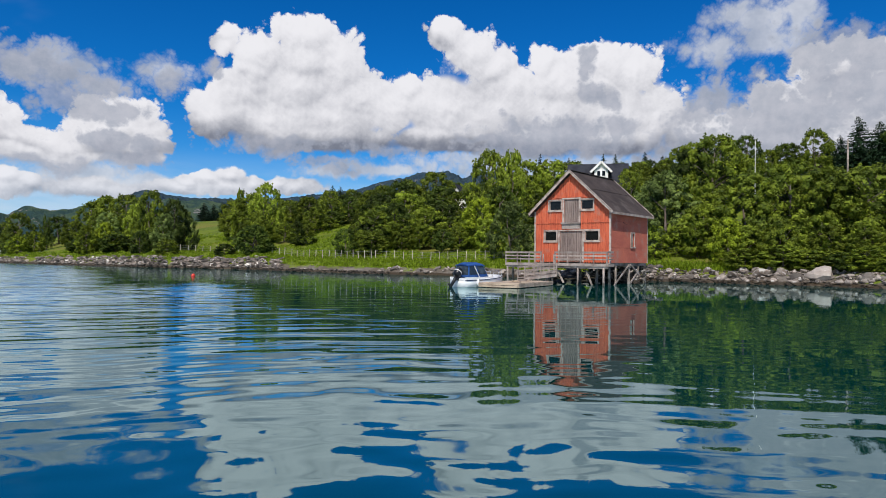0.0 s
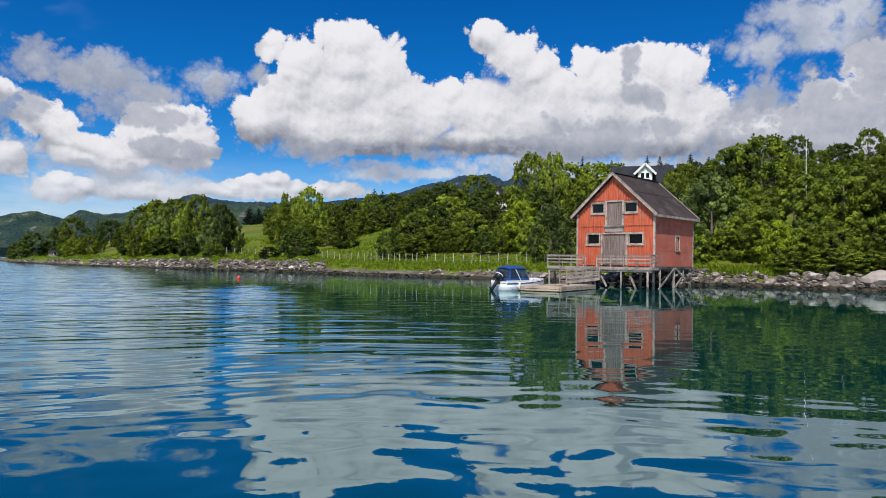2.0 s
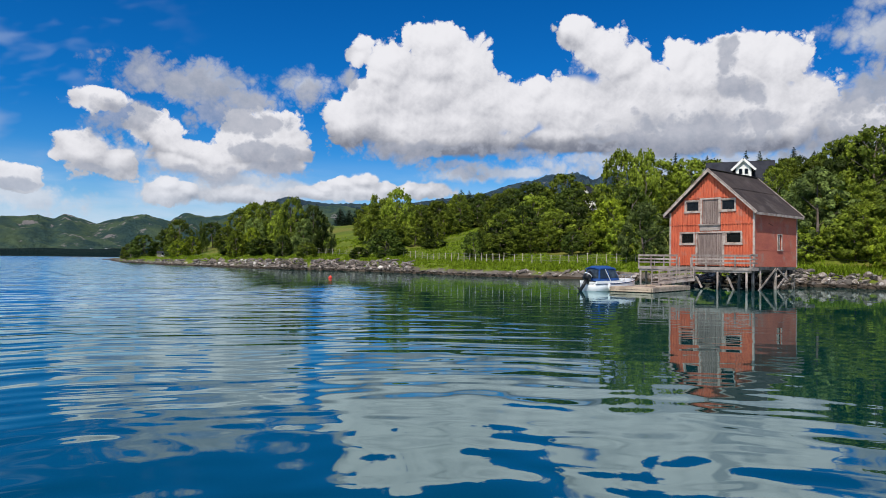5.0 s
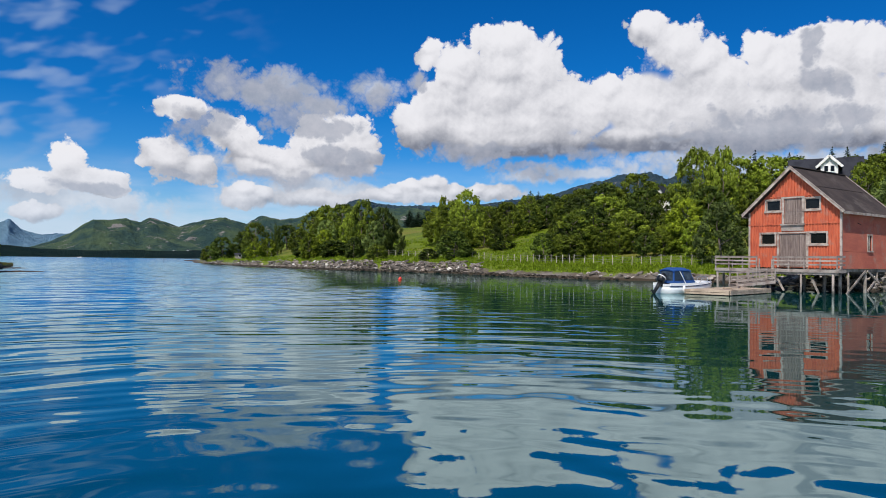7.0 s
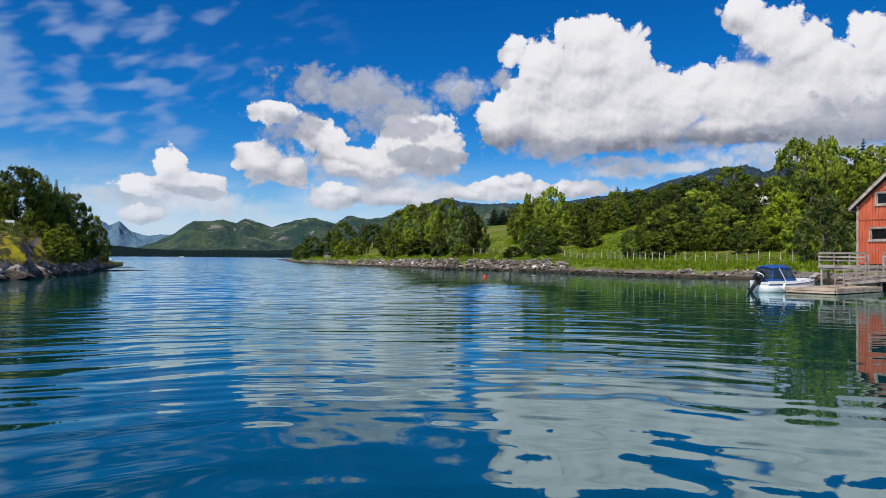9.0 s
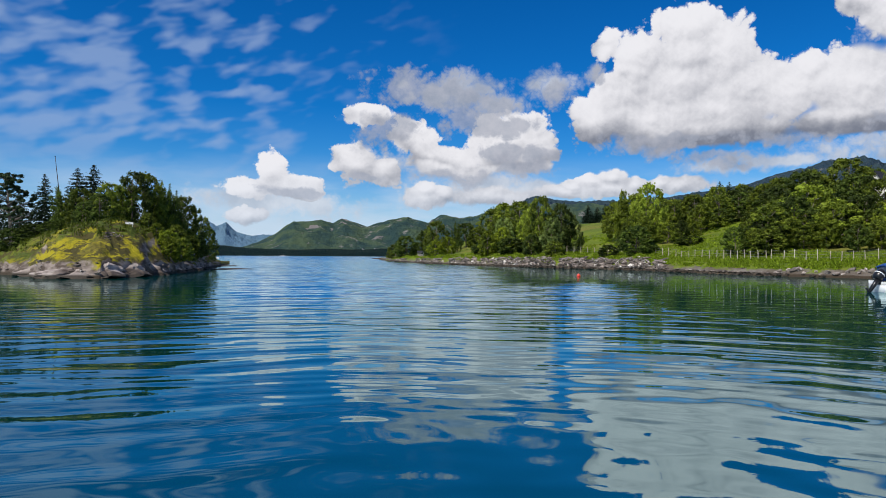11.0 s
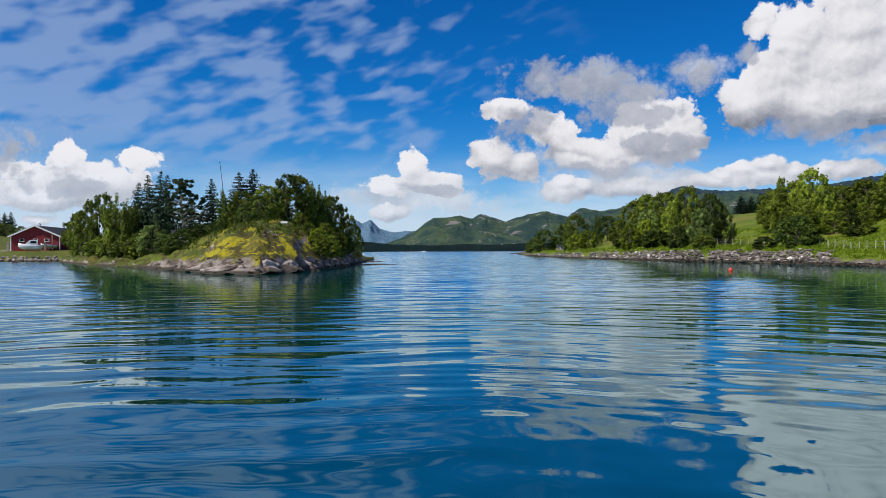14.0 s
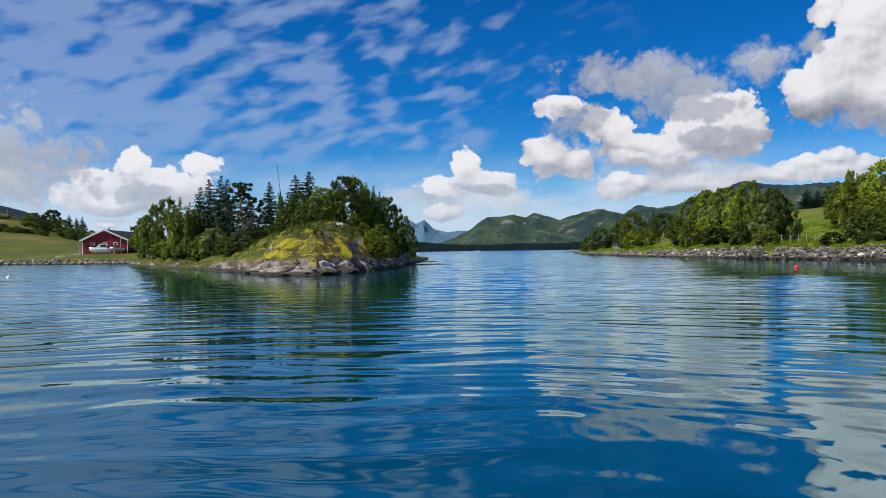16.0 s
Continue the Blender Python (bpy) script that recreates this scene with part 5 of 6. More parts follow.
wood([
    ("s", 67.0, 118, 13.0, 3.8), ("s", 66.2, 114, 13.9, 3.9), ("s", 65.5, 112, 14.4, 4.0), ("s", 64.7, 110, 13.6, 3.9), ("p", 63.5, 98, 12.0, 4.6), ("s", 61.5, 102, 12.4, 3.4),
    ("s", 59.7, 98, 13.0, 3.8), ("s", 58.6, 97, 13.4, 3.9), ("t", 68.6, 118, 11.6, 6.0), ("i", 69.9, 130, 10.8, 5.4), ("i", 69.2, 126, 11.6, 4.8), ("t", 60.4, 95, 10.4, 4.6),
    ("t", 67.7, 112, 10.4, 5.0), ("i", 70.6, 138, 9.2, 4.4), ("s", 63.0, 108, 10.6, 2.4), ("i", 59.2, 92, 9.8, 4.0),
    ("i", 57.3, 90, 10.4, 4.2), ("t", 56.5, 92, 11.6, 4.6), ("i", 55.7, 91, 12.0, 4.8), ("i", 54.9, 93, 12.1, 4.6), ("t", 54.1, 95, 11.9, 4.8), ("i", 53.4, 97, 11.5, 4.4), ("i", 52.7, 100, 10.9, 4.4),
    ("i", 52.0, 103, 10.2, 4.2), ("i", 51.3, 106, 9.2, 4.0), ("i", 50.7, 111, 7.8, 3.6), ("i", 50.2, 115, 6.2, 3.0),
    ("i", 58.0, 86, 8.8, 3.2), ("i", 58.9, 86, 7.8, 2.8), ("w", 65.9, 101, 5.6, 4.0), ("b", 64.6, 92, 4.1, 3.4), ("b", 67.7, 106, 3.9, 4.5),
    ("y", 53.2, 80, 4.6, 2.4), ("b", 54.6, 83, 6.6, 1.8), ("b", 62.3, 92, 5.4, 3.6), ("b", 63.6, 90, 4.8, 3.4), ("b", 51.8, 96, 5.3, 3.2), ("b", 69.1, 122, 4.4, 5.6),
    ("b", 52.6, 90, 5.6, 2.6), ("b", 52.3, 84, 3.9, 2.6), ("b", 51.6, 92, 4.4, 2.8), ("b", 50.9, 103, 3.9, 2.8), ("y", 53.0, 79, 3.8, 2.0), ("b", 51.1, 98, 4.6, 2.6), ("y", 54.0, 81, 5.4, 1.6), ("b", 66.8, 104, 4.6, 3.4), ("b", 61.2, 88, 5.6, 2.4),
], isle_z, "trees on the islet")
wood([
    ("d", 77.7, 300, 19.3, 12.0), ("d", 77.1, 290, 15.9, 11.6), ("d", 76.2, 270, 12.2, 11.7), ("d", 75.2, 260, 10.9, 9.5), ("s", 76.0, 320, 18.8, 3.2), ("s", 75.5, 322, 17.7, 3.3),
    ("s", 75.1, 324, 18.1, 3.3), ("d", 71.3, 205, 7.6, 6.8), ("b", 72.0, 210, 6.9, 4.7), ("s", 73.4, 330, 14.1, 2.9), ("b", 70.7, 190, 5.7, 5.8), ("d", 79.3, 330, 14.8, 6.9),
    ("d", 81.3, 320, 18.3, 17.6), ("d", 70.9, 176, 10.8, 6.7),
], bay_z, "trees round the bay")

def fill_wood(count, az0, az1, near, far, tall, group, seed):
    """Younger trees that close the wood between the tall ones; near and far are distances behind the shore."""
    rnd = random.Random(seed)
    for i in range(count):
        az = az0 + (az1 - az0) * (i + rnd.random()) / count
        r = shore(az) + rnd.uniform(near, far)
        if 17.3 < az < 20.6:
            continue
        h = rnd.uniform(*tall)
        plant("d", az, r, main_z(az, r) + h, h * rnd.uniform(0.85, 1.15), main_z, group)


fill_wood(34, -24, 9, 78, 105, (6, 8.5), "wood on the hill", 1)
fill_wood(20, -23, -3, 45, 70, (5, 7.5), "wood on the hill", 2)
fill_wood(18, 9, 27, 62, 90, (6, 8), "wood on the headland", 3)
fill_wood(10, -38, -20, 12, 22, (4, 6), "trees by the boathouse", 6)
fill_wood(9, -3, 7.5, 40, 56, (4.5, 6.5), "trees behind the meadow", 7)

rnd_hedge = random.Random(9)
for i in range(10):
    az = 77.6 + i * 0.42
    r = 262 + rnd_hedge.uniform(-3, 3)
    plant("b", az, r, bay_z(az, r) + rnd_hedge.uniform(1.5, 2.4), rnd_hedge.uniform(3.5, 5.0), bay_z, "hedge on the bay hill")
for az, q, high, wide in ((-25.5, 46, 2.2, 4.0), (-27.0, 52, 2.6, 4.5), (-29.2, 44, 2.4, 4.2), (-30.4, 58, 2.0, 3.6), (-32.0, 46, 2.6, 4.6), (-33.5, 55, 2.4, 4.0), (-28.2, 38, 2.8, 4.5), (-31.2, 37, 2.8, 4.8)):
    plant("b", az, shore(az) + q, main_z(az, shore(az) + q) + high, wide, main_z, "bushes on the hill meadow")


# ---------------------------------------------------------------- shore stones
def stone_mesh(seed, mat, sub=2, flat=0.78):
    """A worn boulder about one unit across, with broken faces."""
    rnd = random.Random(seed)
    bm = bmesh.new()
    bmesh.ops.create_icosphere(bm, subdivisions=sub, radius=0.5)
    cuts = [(Vector((rnd.gauss(0, 1), rnd.gauss(0, 1), rnd.gauss(0, 1))).normalized(), rnd.uniform(0.20, 0.38)) for _ in range(13)]
    for v in bm.verts:
        for n, d in cuts:
            over = v.co.dot(n) - d
            if over > 0:
                v.co -= n * over * 0.97
        v.co *= 1 + 0.10 * noise.noise(v.co * 3.1 + Vector((seed, 0, 0)))
        v.co.z *= flat
    me = bpy.data.meshes.new("boulder")
    bm.to_mesh(me)
    bm.free()
    me.materials.append(mat)
    return me


STONES = [stone_mesh(100 + i, ROCK) for i in range(9)]
stone_rnd = random.Random(17)


def boulder(az, q, size, label, group):
    r = shore(az) + q
    z = main_z(az, r)
    m = Matrix.Translation(spot(az, r, z + size * 0.12)) @ pose(0, 0, 0, stone_rnd.uniform(-20, 20), stone_rnd.uniform(-20, 20), stone_rnd.uniform(0, 360))
    s = Matrix.Diagonal((size * stone_rnd.uniform(0.9, 1.35), size * stone_rnd.uniform(0.8, 1.1), size * stone_rnd.uniform(0.8, 1.2), 1))
    whole("boulder", stone_rnd.choice(STONES), label, "rock", m @ s, group)


for i in range(215):
    az = -37 + 22.5 * (i + stone_rnd.random()) / 215
    q = stone_rnd.choice((0.2, 0.9, 1.7, 2.5)) + stone_rnd.uniform(-0.3, 0.4)
    size = stone_rnd.choice((0.45, 0.5, 0.6, 0.7, 0.8, 0.9, 1.1)) * stone_rnd.uniform(0.85, 1.2)
    boulder(az, q, size, "grey-brown shore boulder under the overhanging trees", "boulders on the shore")
for az, q, size in ((-24.8, 2.0, 1.7), (-27.4, 1.2, 1.6), (-29.0, 1.6, 2.7), (-31.8, 1.4, 1.5), (-20.0, 1.0, 1.3), (-22.2, 0.8, 1.4)):
    boulder(az, q, size, "large rounded grey-brown boulder at the water's edge", "boulders on the shore")
for i in range(70):
    az = -15 + 20.5 * (i + stone_rnd.random()) / 70
    boulder(az, stone_rnd.uniform(0.1, 2.2), stone_rnd.uniform(0.5, 1.15), "pale grey shore stone at the foot of the meadow", "stones below the meadow")


def stone_heap(name, label, spots, height, mat):
    """Stones past counting, as one heap."""
    bases = [[v.co.copy() for v in stone_mesh(200 + i, mat, 1, 0.7).vertices] for i in range(6)]
    polys = [[tuple(p.vertices) for p in stone_mesh(200 + i, mat, 1, 0.7).polygons] for i in range(6)]
    pieces = []
    for az, r, size in spots:
        k = stone_rnd.randrange(6)
        t = Matrix.Translation(spot(az, r, height(az, r) + size * 0.10)) @ pose(0, 0, 0, stone_rnd.uniform(-18, 18), stone_rnd.uniform(-18, 18), stone_rnd.uniform(0, 360))
        t = t @ Matrix.Diagonal((size * stone_rnd.uniform(0.9, 1.7), size, size * stone_rnd.uniform(0.55, 0.95), 1))
        pieces.append(([t @ v for v in bases[k]], polys[k]))
    return whole(name, made(name, pieces, mat), label, "stones", kind="stuff")


far_spots = []
for i in range(900):
    az = stone_rnd.uniform(-37.0, -14.6)
    far_spots.append((az, shore(az) + stone_rnd.uniform(-0.2, 3.2), stone_rnd.choice((0.25, 0.3, 0.4, 0.5))))
for i in range(2600):
    az = stone_rnd.uniform(13.2, 36.6)
    if fbm(az * 9, 0, 0.12) < -0.32:
        continue
    far_spots.append((az, shore(az) + abs(stone_rnd.gauss(1.5, 1.2)) - 0.3, stone_rnd.choice((0.45, 0.6, 0.7, 0.9, 1.1, 1.4))))
for i in range(260):
    az = stone_rnd.uniform(4.5, 13.2)
    far_spots.append((az, shore(az) + stone_rnd.uniform(-0.1, 1.0), stone_rnd.choice((0.35, 0.45, 0.6, 0.8))))
stone_heap("shore_stones", "heaped grey and brown stones along the shore", far_spots, main_z, ROCK_WET)
under = [BH @ Vector((stone_rnd.uniform(-1.5, 7.6), stone_rnd.uniform(4.4, 10.5), 0)) for _ in range(420)]
BACK = BH.inverted()
stone_heap("rubble_bank", "dark stones of the bank under the boathouse", [(math.degrees(math.atan2(-v.x, v.y)), math.hypot(v.x, v.y), stone_rnd.choice((0.5, 0.7, 0.9))) for v in under],
           lambda az, r: float(np.interp((BACK @ Vector(spot(az, r))).y, (4.4, 6.0, 8.2, 10.5), (-0.25, 0.5, 1.25, 1.5))), ROCK_WET)
isle_spots = [(a, float(np.interp(a, ISLE_AZ, ISLE_R)) + abs(stone_rnd.gauss(0.6, 0.8)), stone_rnd.choice((0.3, 0.4, 0.6))) for a in [stone_rnd.uniform(49.6, 68.5) for _ in range(110)]]
isle_spots += [(stone_rnd.uniform(56.4, 57.6), stone_rnd.uniform(72, 75), stone_rnd.uniform(0.25, 0.5)) for _ in range(26)]
stone_heap("islet_stones", "loose pale stones on the islet's ledges", isle_spots, isle_z, ROCK_WET)

SLAB = M("pale_ledge_rock", (0.36, 0.31, 0.275), 0.8, (0.15, 0.115, 0.095), 0.9, stretch=(2.2, 2.2, 1), bump=0.16, bump_scale=2.4, grain=0.35, each=0.5, stain=(0.075, 0.055, 0.042), stain_scale=2.2, stain_at=(0.50, 0.58), tide=0.34)


def slab_mesh(seed):
    """A bare ledge about one unit across: tilted beds of rock, split by joints."""
    me = stone_mesh(seed, SLAB, 4, 0.6)
    lean = Vector((0.25, 0.45, 0.86))
    for v in me.vertices:
        c = v.co.copy()
        bed = noise.noise(Vector((c.dot(lean) * 14, seed, c.x * 1.5)))
        joint = abs(noise.noise(Vector((c.x * 4.2, c.y * 4.2, c.z * 2.0 + seed))))
        v.co += c.normalized() * (0.045 * bed + 0.05 * min(1, joint * 5) - 0.03 + 0.05 * noise.noise(c * 7))
    me.update()
    return me


SLABS = [slab_mesh(300 + i) for i in range(5)]
for az, q, lx, ly, lz, turn, tip in ((58.3, 1.8, 7.0, 4.5, 3.0, 48, 14), (56.2, 1.6, 6.5, 4.0, 2.8, 60, 12), (60.3, 1.6, 6.0, 4.0, 2.6, 40, 12), (54.3, 1.6, 5.0, 3.6, 3.0, 62, 8), (62.2, 2.0, 6.0, 3.6, 2.0, 30, 10),
                                     (64.4, 1.4, 6.0, 3.4, 1.7, 20, 8), (65.6, 1.6, 5.5, 3.4, 1.5, 20, 8), (52.6, 1.4, 5.0, 3.0, 2.4, 70, 8), (51.2, 1.2, 5.0, 3.0, 2.2, 75, 5), (50.3, 1.5, 6.0, 3.4, 1.8, 75, 4), (57.4, 5.0, 5.0, 3.6, 2.6, 50, 16)):
    r = float(np.interp(az, ISLE_AZ, ISLE_R)) + q
    whole("rock_ledge", stone_rnd.choice(SLABS), "smooth pale grey rock ledge sloping into the water", "rock",
          Matrix.Translation(spot(az, r, isle_z(az, r) * 0.45 - 0.25)) @ pose(0, 0, 0, tip, 0, turn + stone_rnd.uniform(-10, 10)) @ Matrix.Diagonal((lx * 0.85, ly, lz * 1.05, 1)), "ledges of the islet")
for az, r, lx in ((48.9, 128, 8.0), (48.1, 102, 9.0), (49.0, 100, 6.0)):
    whole("skerry", stone_rnd.choice(SLABS), "low dark skerry just above the water", "rock", Matrix.Translation(spot(az, r, 0.0)) @ pose(0, 0, 0, 0, 0, az) @ Matrix.Diagonal((lx, 2.4, 0.6, 1)), "skerries")

# ---------------------------------------------------------------- grass tufts, past counting
BLADE = leaf_material("grass_blades", (0.25, 0.35, 0.018), (0.16, 0.24, 0.016), 0.4)


def tufts(name, label, spots, height, mat):
    verts, faces = [], []
    rnd = random.Random(len(spots))
    for az, r, tall in spots:
        x, y, z = spot(az, r, height(az, r) - 0.03)
        for _ in range(6):
            a, s = rnd.uniform(0, math.tau), tall * rnd.uniform(0.6, 1.2)
            dx, dy = math.cos(a), math.sin(a)
            px, py = x + rnd.gauss(0, 0.16), y + rnd.gauss(0, 0.16)
            o = len(verts)
            verts += [(px - dy * 0.07, py + dx * 0.07, z), (px + dy * 0.07, py - dx * 0.07, z), (px + dx * s * 0.45, py + dy * s * 0.45, z + s)]
            faces.append((o, o + 1, o + 2))
    return whole(name, mesh_of(name, verts, faces, mat), label, "grass", kind="stuff")


grass_rnd = random.Random(23)
spots = []
for i in range(16000):
    az = grass_rnd.uniform(-7, 36)
    q = 2.2 + abs(grass_rnd.gauss(0, 6.0))
    lush = fbm(az * 2.0, q * 0.35, 0.9, 6.0)
    if lush > -0.1:
        spots.append((az, shore(az) + q, (0.16 + 0.5 * min(0.7, lush + 0.1)) * grass_rnd.uniform(0.6, 1.3)))
for i in range(2500):
    az = grass_rnd.uniform(-24, -7)
    spots.append((az, shore(az) + 2.6 + abs(grass_rnd.gauss(0, 3.0)), grass_rnd.choice((0.3, 0.45, 0.6))))
for i in range(13000):
    az = grass_rnd.uniform(2, 21)
    q = grass_rnd.uniform(8, 75)
    if fbm(az * 2.0, q * 0.12, 0.8, 9.0) > -0.15:
        spots.append((az, shore(az) + q, grass_rnd.uniform(0.12, 0.42)))
tufts("grass", "tall bright green grass along the shore", spots, main_z, BLADE)
spots = []
for i in range(4500):
    az = grass_rnd.uniform(50.5, 69)
    q = grass_rnd.uniform(9.0, 40)
    if fbm(az * 3.0, q * 0.2, 0.8, 3.0) < 0.0:
        continue
    spots.append((az, float(np.interp(az, ISLE_AZ, ISLE_R)) + q, grass_rnd.choice((0.15, 0.25, 0.4))))
BLADE_DRY = leaf_material("islet_grass_blades", (0.12, 0.155, 0.016), (0.07, 0.095, 0.012), 0.3)
tufts("islet_grass", "yellow-green grass and heather on the islet", spots, isle_z, BLADE_DRY)

# ---------------------------------------------------------------- pasture fence
fence_rnd = random.Random(4)
fence = thing("fence", "pasture fence of pale wooden posts with wire along the meadow", "fence", Matrix.Identity(4))
WIRE = M("galvanised_wire", (0.35, 0.35, 0.35), 0.5, metal=0.6, grain=0.1)
FENCE_POST = M("pale_fence_post", (0.52, 0.46, 0.38), 0.85, (0.38, 0.33, 0.27), 2.0, grain=0.25, each=0.4)


def fence_line(az0, az1, q0, q1, count):
    last = None
    for i in range(count):
        f = i / (count - 1)
        az = az0 + (az1 - az0) * f + fence_rnd.uniform(-0.06, 0.06)
        r = shore(az) + q0 + (q1 - q0) * f
        x, y, z = spot(az, r, main_z(az, r))
        h, lx, ly = fence_rnd.uniform(1.15, 1.4), fence_rnd.uniform(-0.07, 0.07), fence_rnd.uniform(-0.07, 0.07)
        part("fence_post", made("fence_post", [tube([(x, y, z - 0.2), (x + lx, y + ly, z + h)], [0.055, 0.05], 6)], FENCE_POST), fence)
        tops = [(x + lx * k, y + ly * k, z + h * k) for k in (0.9, 0.6, 0.35)]
        if last:
            for a, b in zip(last, tops):
                part("wire", made("wire", [tube([a, b], [0.012, 0.012], 4)], WIRE), fence)
        last = tops


fence_line(15.0, 6.0, 13.5, 10.5, 19)
fence_line(5.6, -6.5, 10.5, 9.0, 17)
fence_line(21.5, 16.6, 15.0, 14.0, 10)

# ---------------------------------------------------------------- motorboat at the raft
BOAT = pose(1.1, 50.4, 0, 0, 0, -46) @ Matrix.Diagonal((0.86, 0.86, 0.90, 1))
boat = thing("motorboat", "small white motorboat with blue canvas top and black outboard", "boat", BOAT)


def hull_loft(stations, mat, name):
    verts, faces = [], []
    for y, half, keel, chine, sheer in stations:
        ring = [(0, keel), (half * 0.55, keel + (chine - keel) * 0.45), (half * 0.9, chine), (half, (chine + sheer) / 2), (half * 0.98, sheer)]
        for x, z in [*[(-a, b) for a, b in ring[::-1]], *ring[1:]]:
            verts.append((x, y, z))
    n = 9
    for i in range(len(stations) - 1):
        faces += [(i * n + k, i * n + k + 1, (i + 1) * n + k + 1, (i + 1) * n + k) for k in range(n - 1)]
        faces.append((i * n + n - 1, i * n, (i + 1) * n, (i + 1) * n + n - 1))
    faces += [tuple(range(n))[::-1], tuple((len(stations) - 1) * n + k for k in range(n))]
    return mesh_of(name, verts, faces, mat, True)


STATIONS = [(0, 0.92, -0.22, 0.02, 0.62), (1.2, 1.0, -0.24, 0.03, 0.64), (2.6, 1.04, -0.24, 0.06, 0.68), (3.8, 0.95, -0.2, 0.12, 0.75), (4.8, 0.66, -0.08, 0.25, 0.83), (5.5, 0.26, 0.2, 0.45, 0.90), (5.75, 0.05, 0.5, 0.65, 0.93)]
part("hull", hull_loft(STATIONS, GEL, "hull"), boat, "white glossy hull")
part("rub_rail", made("rub_rail", [tube([(s * h * 1.01, y, sh - 0.06) for y, h, k, c, sh in STATIONS], [0.035] * 7, 6) for s in (-1, 1)], NAVY, True), boat, "dark blue rubbing strake")
part("foredeck", made("foredeck", [([(-0.9, 3.2, 0.74), (0.9, 3.2, 0.74), (0.6, 4.7, 0.86), (0.05, 5.65, 0.95), (-0.05, 5.65, 0.95), (-0.6, 4.7, 0.86), (-0.55, 3.2, 1.02), (0.55, 3.2, 1.02), (0.3, 4.6, 1.0), (-0.3, 4.6, 1.0)],
                                   [(0, 1, 7, 6), (1, 2, 8, 7), (2, 3, 8), (3, 4, 9, 8), (4, 5, 9), (5, 0, 6, 9), (6, 7, 8, 9)])], GEL), boat, "white foredeck")
part("cockpit_side", made("cockpit_side", [box(-0.98, 0.05, 0.6, -0.86, 3.4, 0.82), box(0.86, 0.05, 0.6, 0.98, 3.4, 0.82), box(-0.9, 0.0, 0.5, 0.9, 0.1, 0.74)], GEL), boat)
# canopy: framed clear sheets under a blue canvas roof
base = [(-0.9, 0.45, 0.80), (0.9, 0.45, 0.80), (0.92, 2.85, 0.86), (-0.92, 2.85, 0.86)]
head = [(-0.74, 0.62, 1.83), (0.74, 0.62, 1.83), (0.70, 2.35, 1.90), (-0.70, 2.35, 1.90)]


def canopy_side(k):
    a, b = Vector(base[k]), Vector(base[(k + 1) % 4])
    c, d = Vector(head[(k + 1) % 4]), Vector(head[k])
    out = (b - a).cross(d - a).normalized() * 0.02
    wall = part("canopy_wall", mesh_of("canopy_wall", [a, b, c, d, a - out, b - out, c - out, d - out], [(0, 1, 2, 3), (7, 6, 5, 4), (0, 4, 5, 1), (1, 5, 6, 2), (2, 6, 7, 3), (3, 7, 4, 0)], CANVAS), boat, "blue canvas canopy wall")
    panes = 2 if k in (1, 3) else 1
    for i in range(panes):
        f0, f1 = (i + 0.07) / panes, (i + 0.93) / panes
        q = [a.lerp(b, f).lerp(d.lerp(c, f), g) + out * 0.6 for f, g in ((f0, 0.2), (f1, 0.2), (f1, 0.9), (f0, 0.9))]
        q2 = [v + out * 0.5 for v in q]
        part("window", mesh_of("window", [*q, *q2], [(4, 5, 6, 7), (0, 1, 5, 4), (1, 2, 6, 5), (2, 3, 7, 6), (3, 0, 4, 7)], SMOKE), wall, "smoky clear plastic window")


for k in range(4):
    canopy_side(k)
rv, rf = [], []
for j, y in enumerate((0.50, 0.8, 1.5, 2.2, 2.5)):
    for i in range(9):
        x = -0.80 + 1.6 * i / 8
        rv.append((x, y, 1.83 + 0.20 * (1 - (x / 0.82) ** 2) * (0.75 if j in (0, 4) else 1.0) - (0.05 if j in (0, 4) else 0)))
for j in range(4):
    rf += [(j * 9 + i, j * 9 + i + 1, j * 9 + i + 10, j * 9 + i + 9) for i in range(8)]
o = len(rv)
rv += [(x, y, z - 0.09) for x, y, z in rv]
rf += [tuple(v + o for v in f)[::-1] for f in list(rf)]
edge_loop = [*range(0, 9), 17, 26, 35, *range(44, 35, -1), 27, 18, 9]
rf += [(b, a, a + o, b + o) for a, b in zip(edge_loop, edge_loop[1:] + edge_loop[:1])]
part("canopy_roof", mesh_of("canopy_roof", rv, rf, CANVAS, False), boat, "bright blue canvas roof")
for s in (-1, 1):
    part("canopy_bow", made("canopy_bow", [tube([(s * 0.93, 1.75, 0.8), (s * 0.80, 1.2, 1.75)], [0.03, 0.03], 6)], GEL), boat, "white canopy strut")
    part("bow_rail", made("bow_rail", [tube([(s * 0.75, 3.5, 0.8), (s * 0.72, 3.8, 1.15), (s * 0.5, 4.8, 1.28), (s * 0.12, 5.6, 1.32)], [0.022] * 4, 6),
                                       tube([(s * 0.55, 4.7, 0.84), (s * 0.52, 4.75, 1.27)], [0.018, 0.018], 6), tube([(s * 0.2, 5.45, 0.9), (s * 0.18, 5.5, 1.31)], [0.018, 0.018], 6)], STEEL, True), boat, "steel bow rail")
MOTOR = pose(0, -0.28, 0.12, -40, 0, 0) @ Matrix.Diagonal((1.25, 1.25, 1.1, 1))
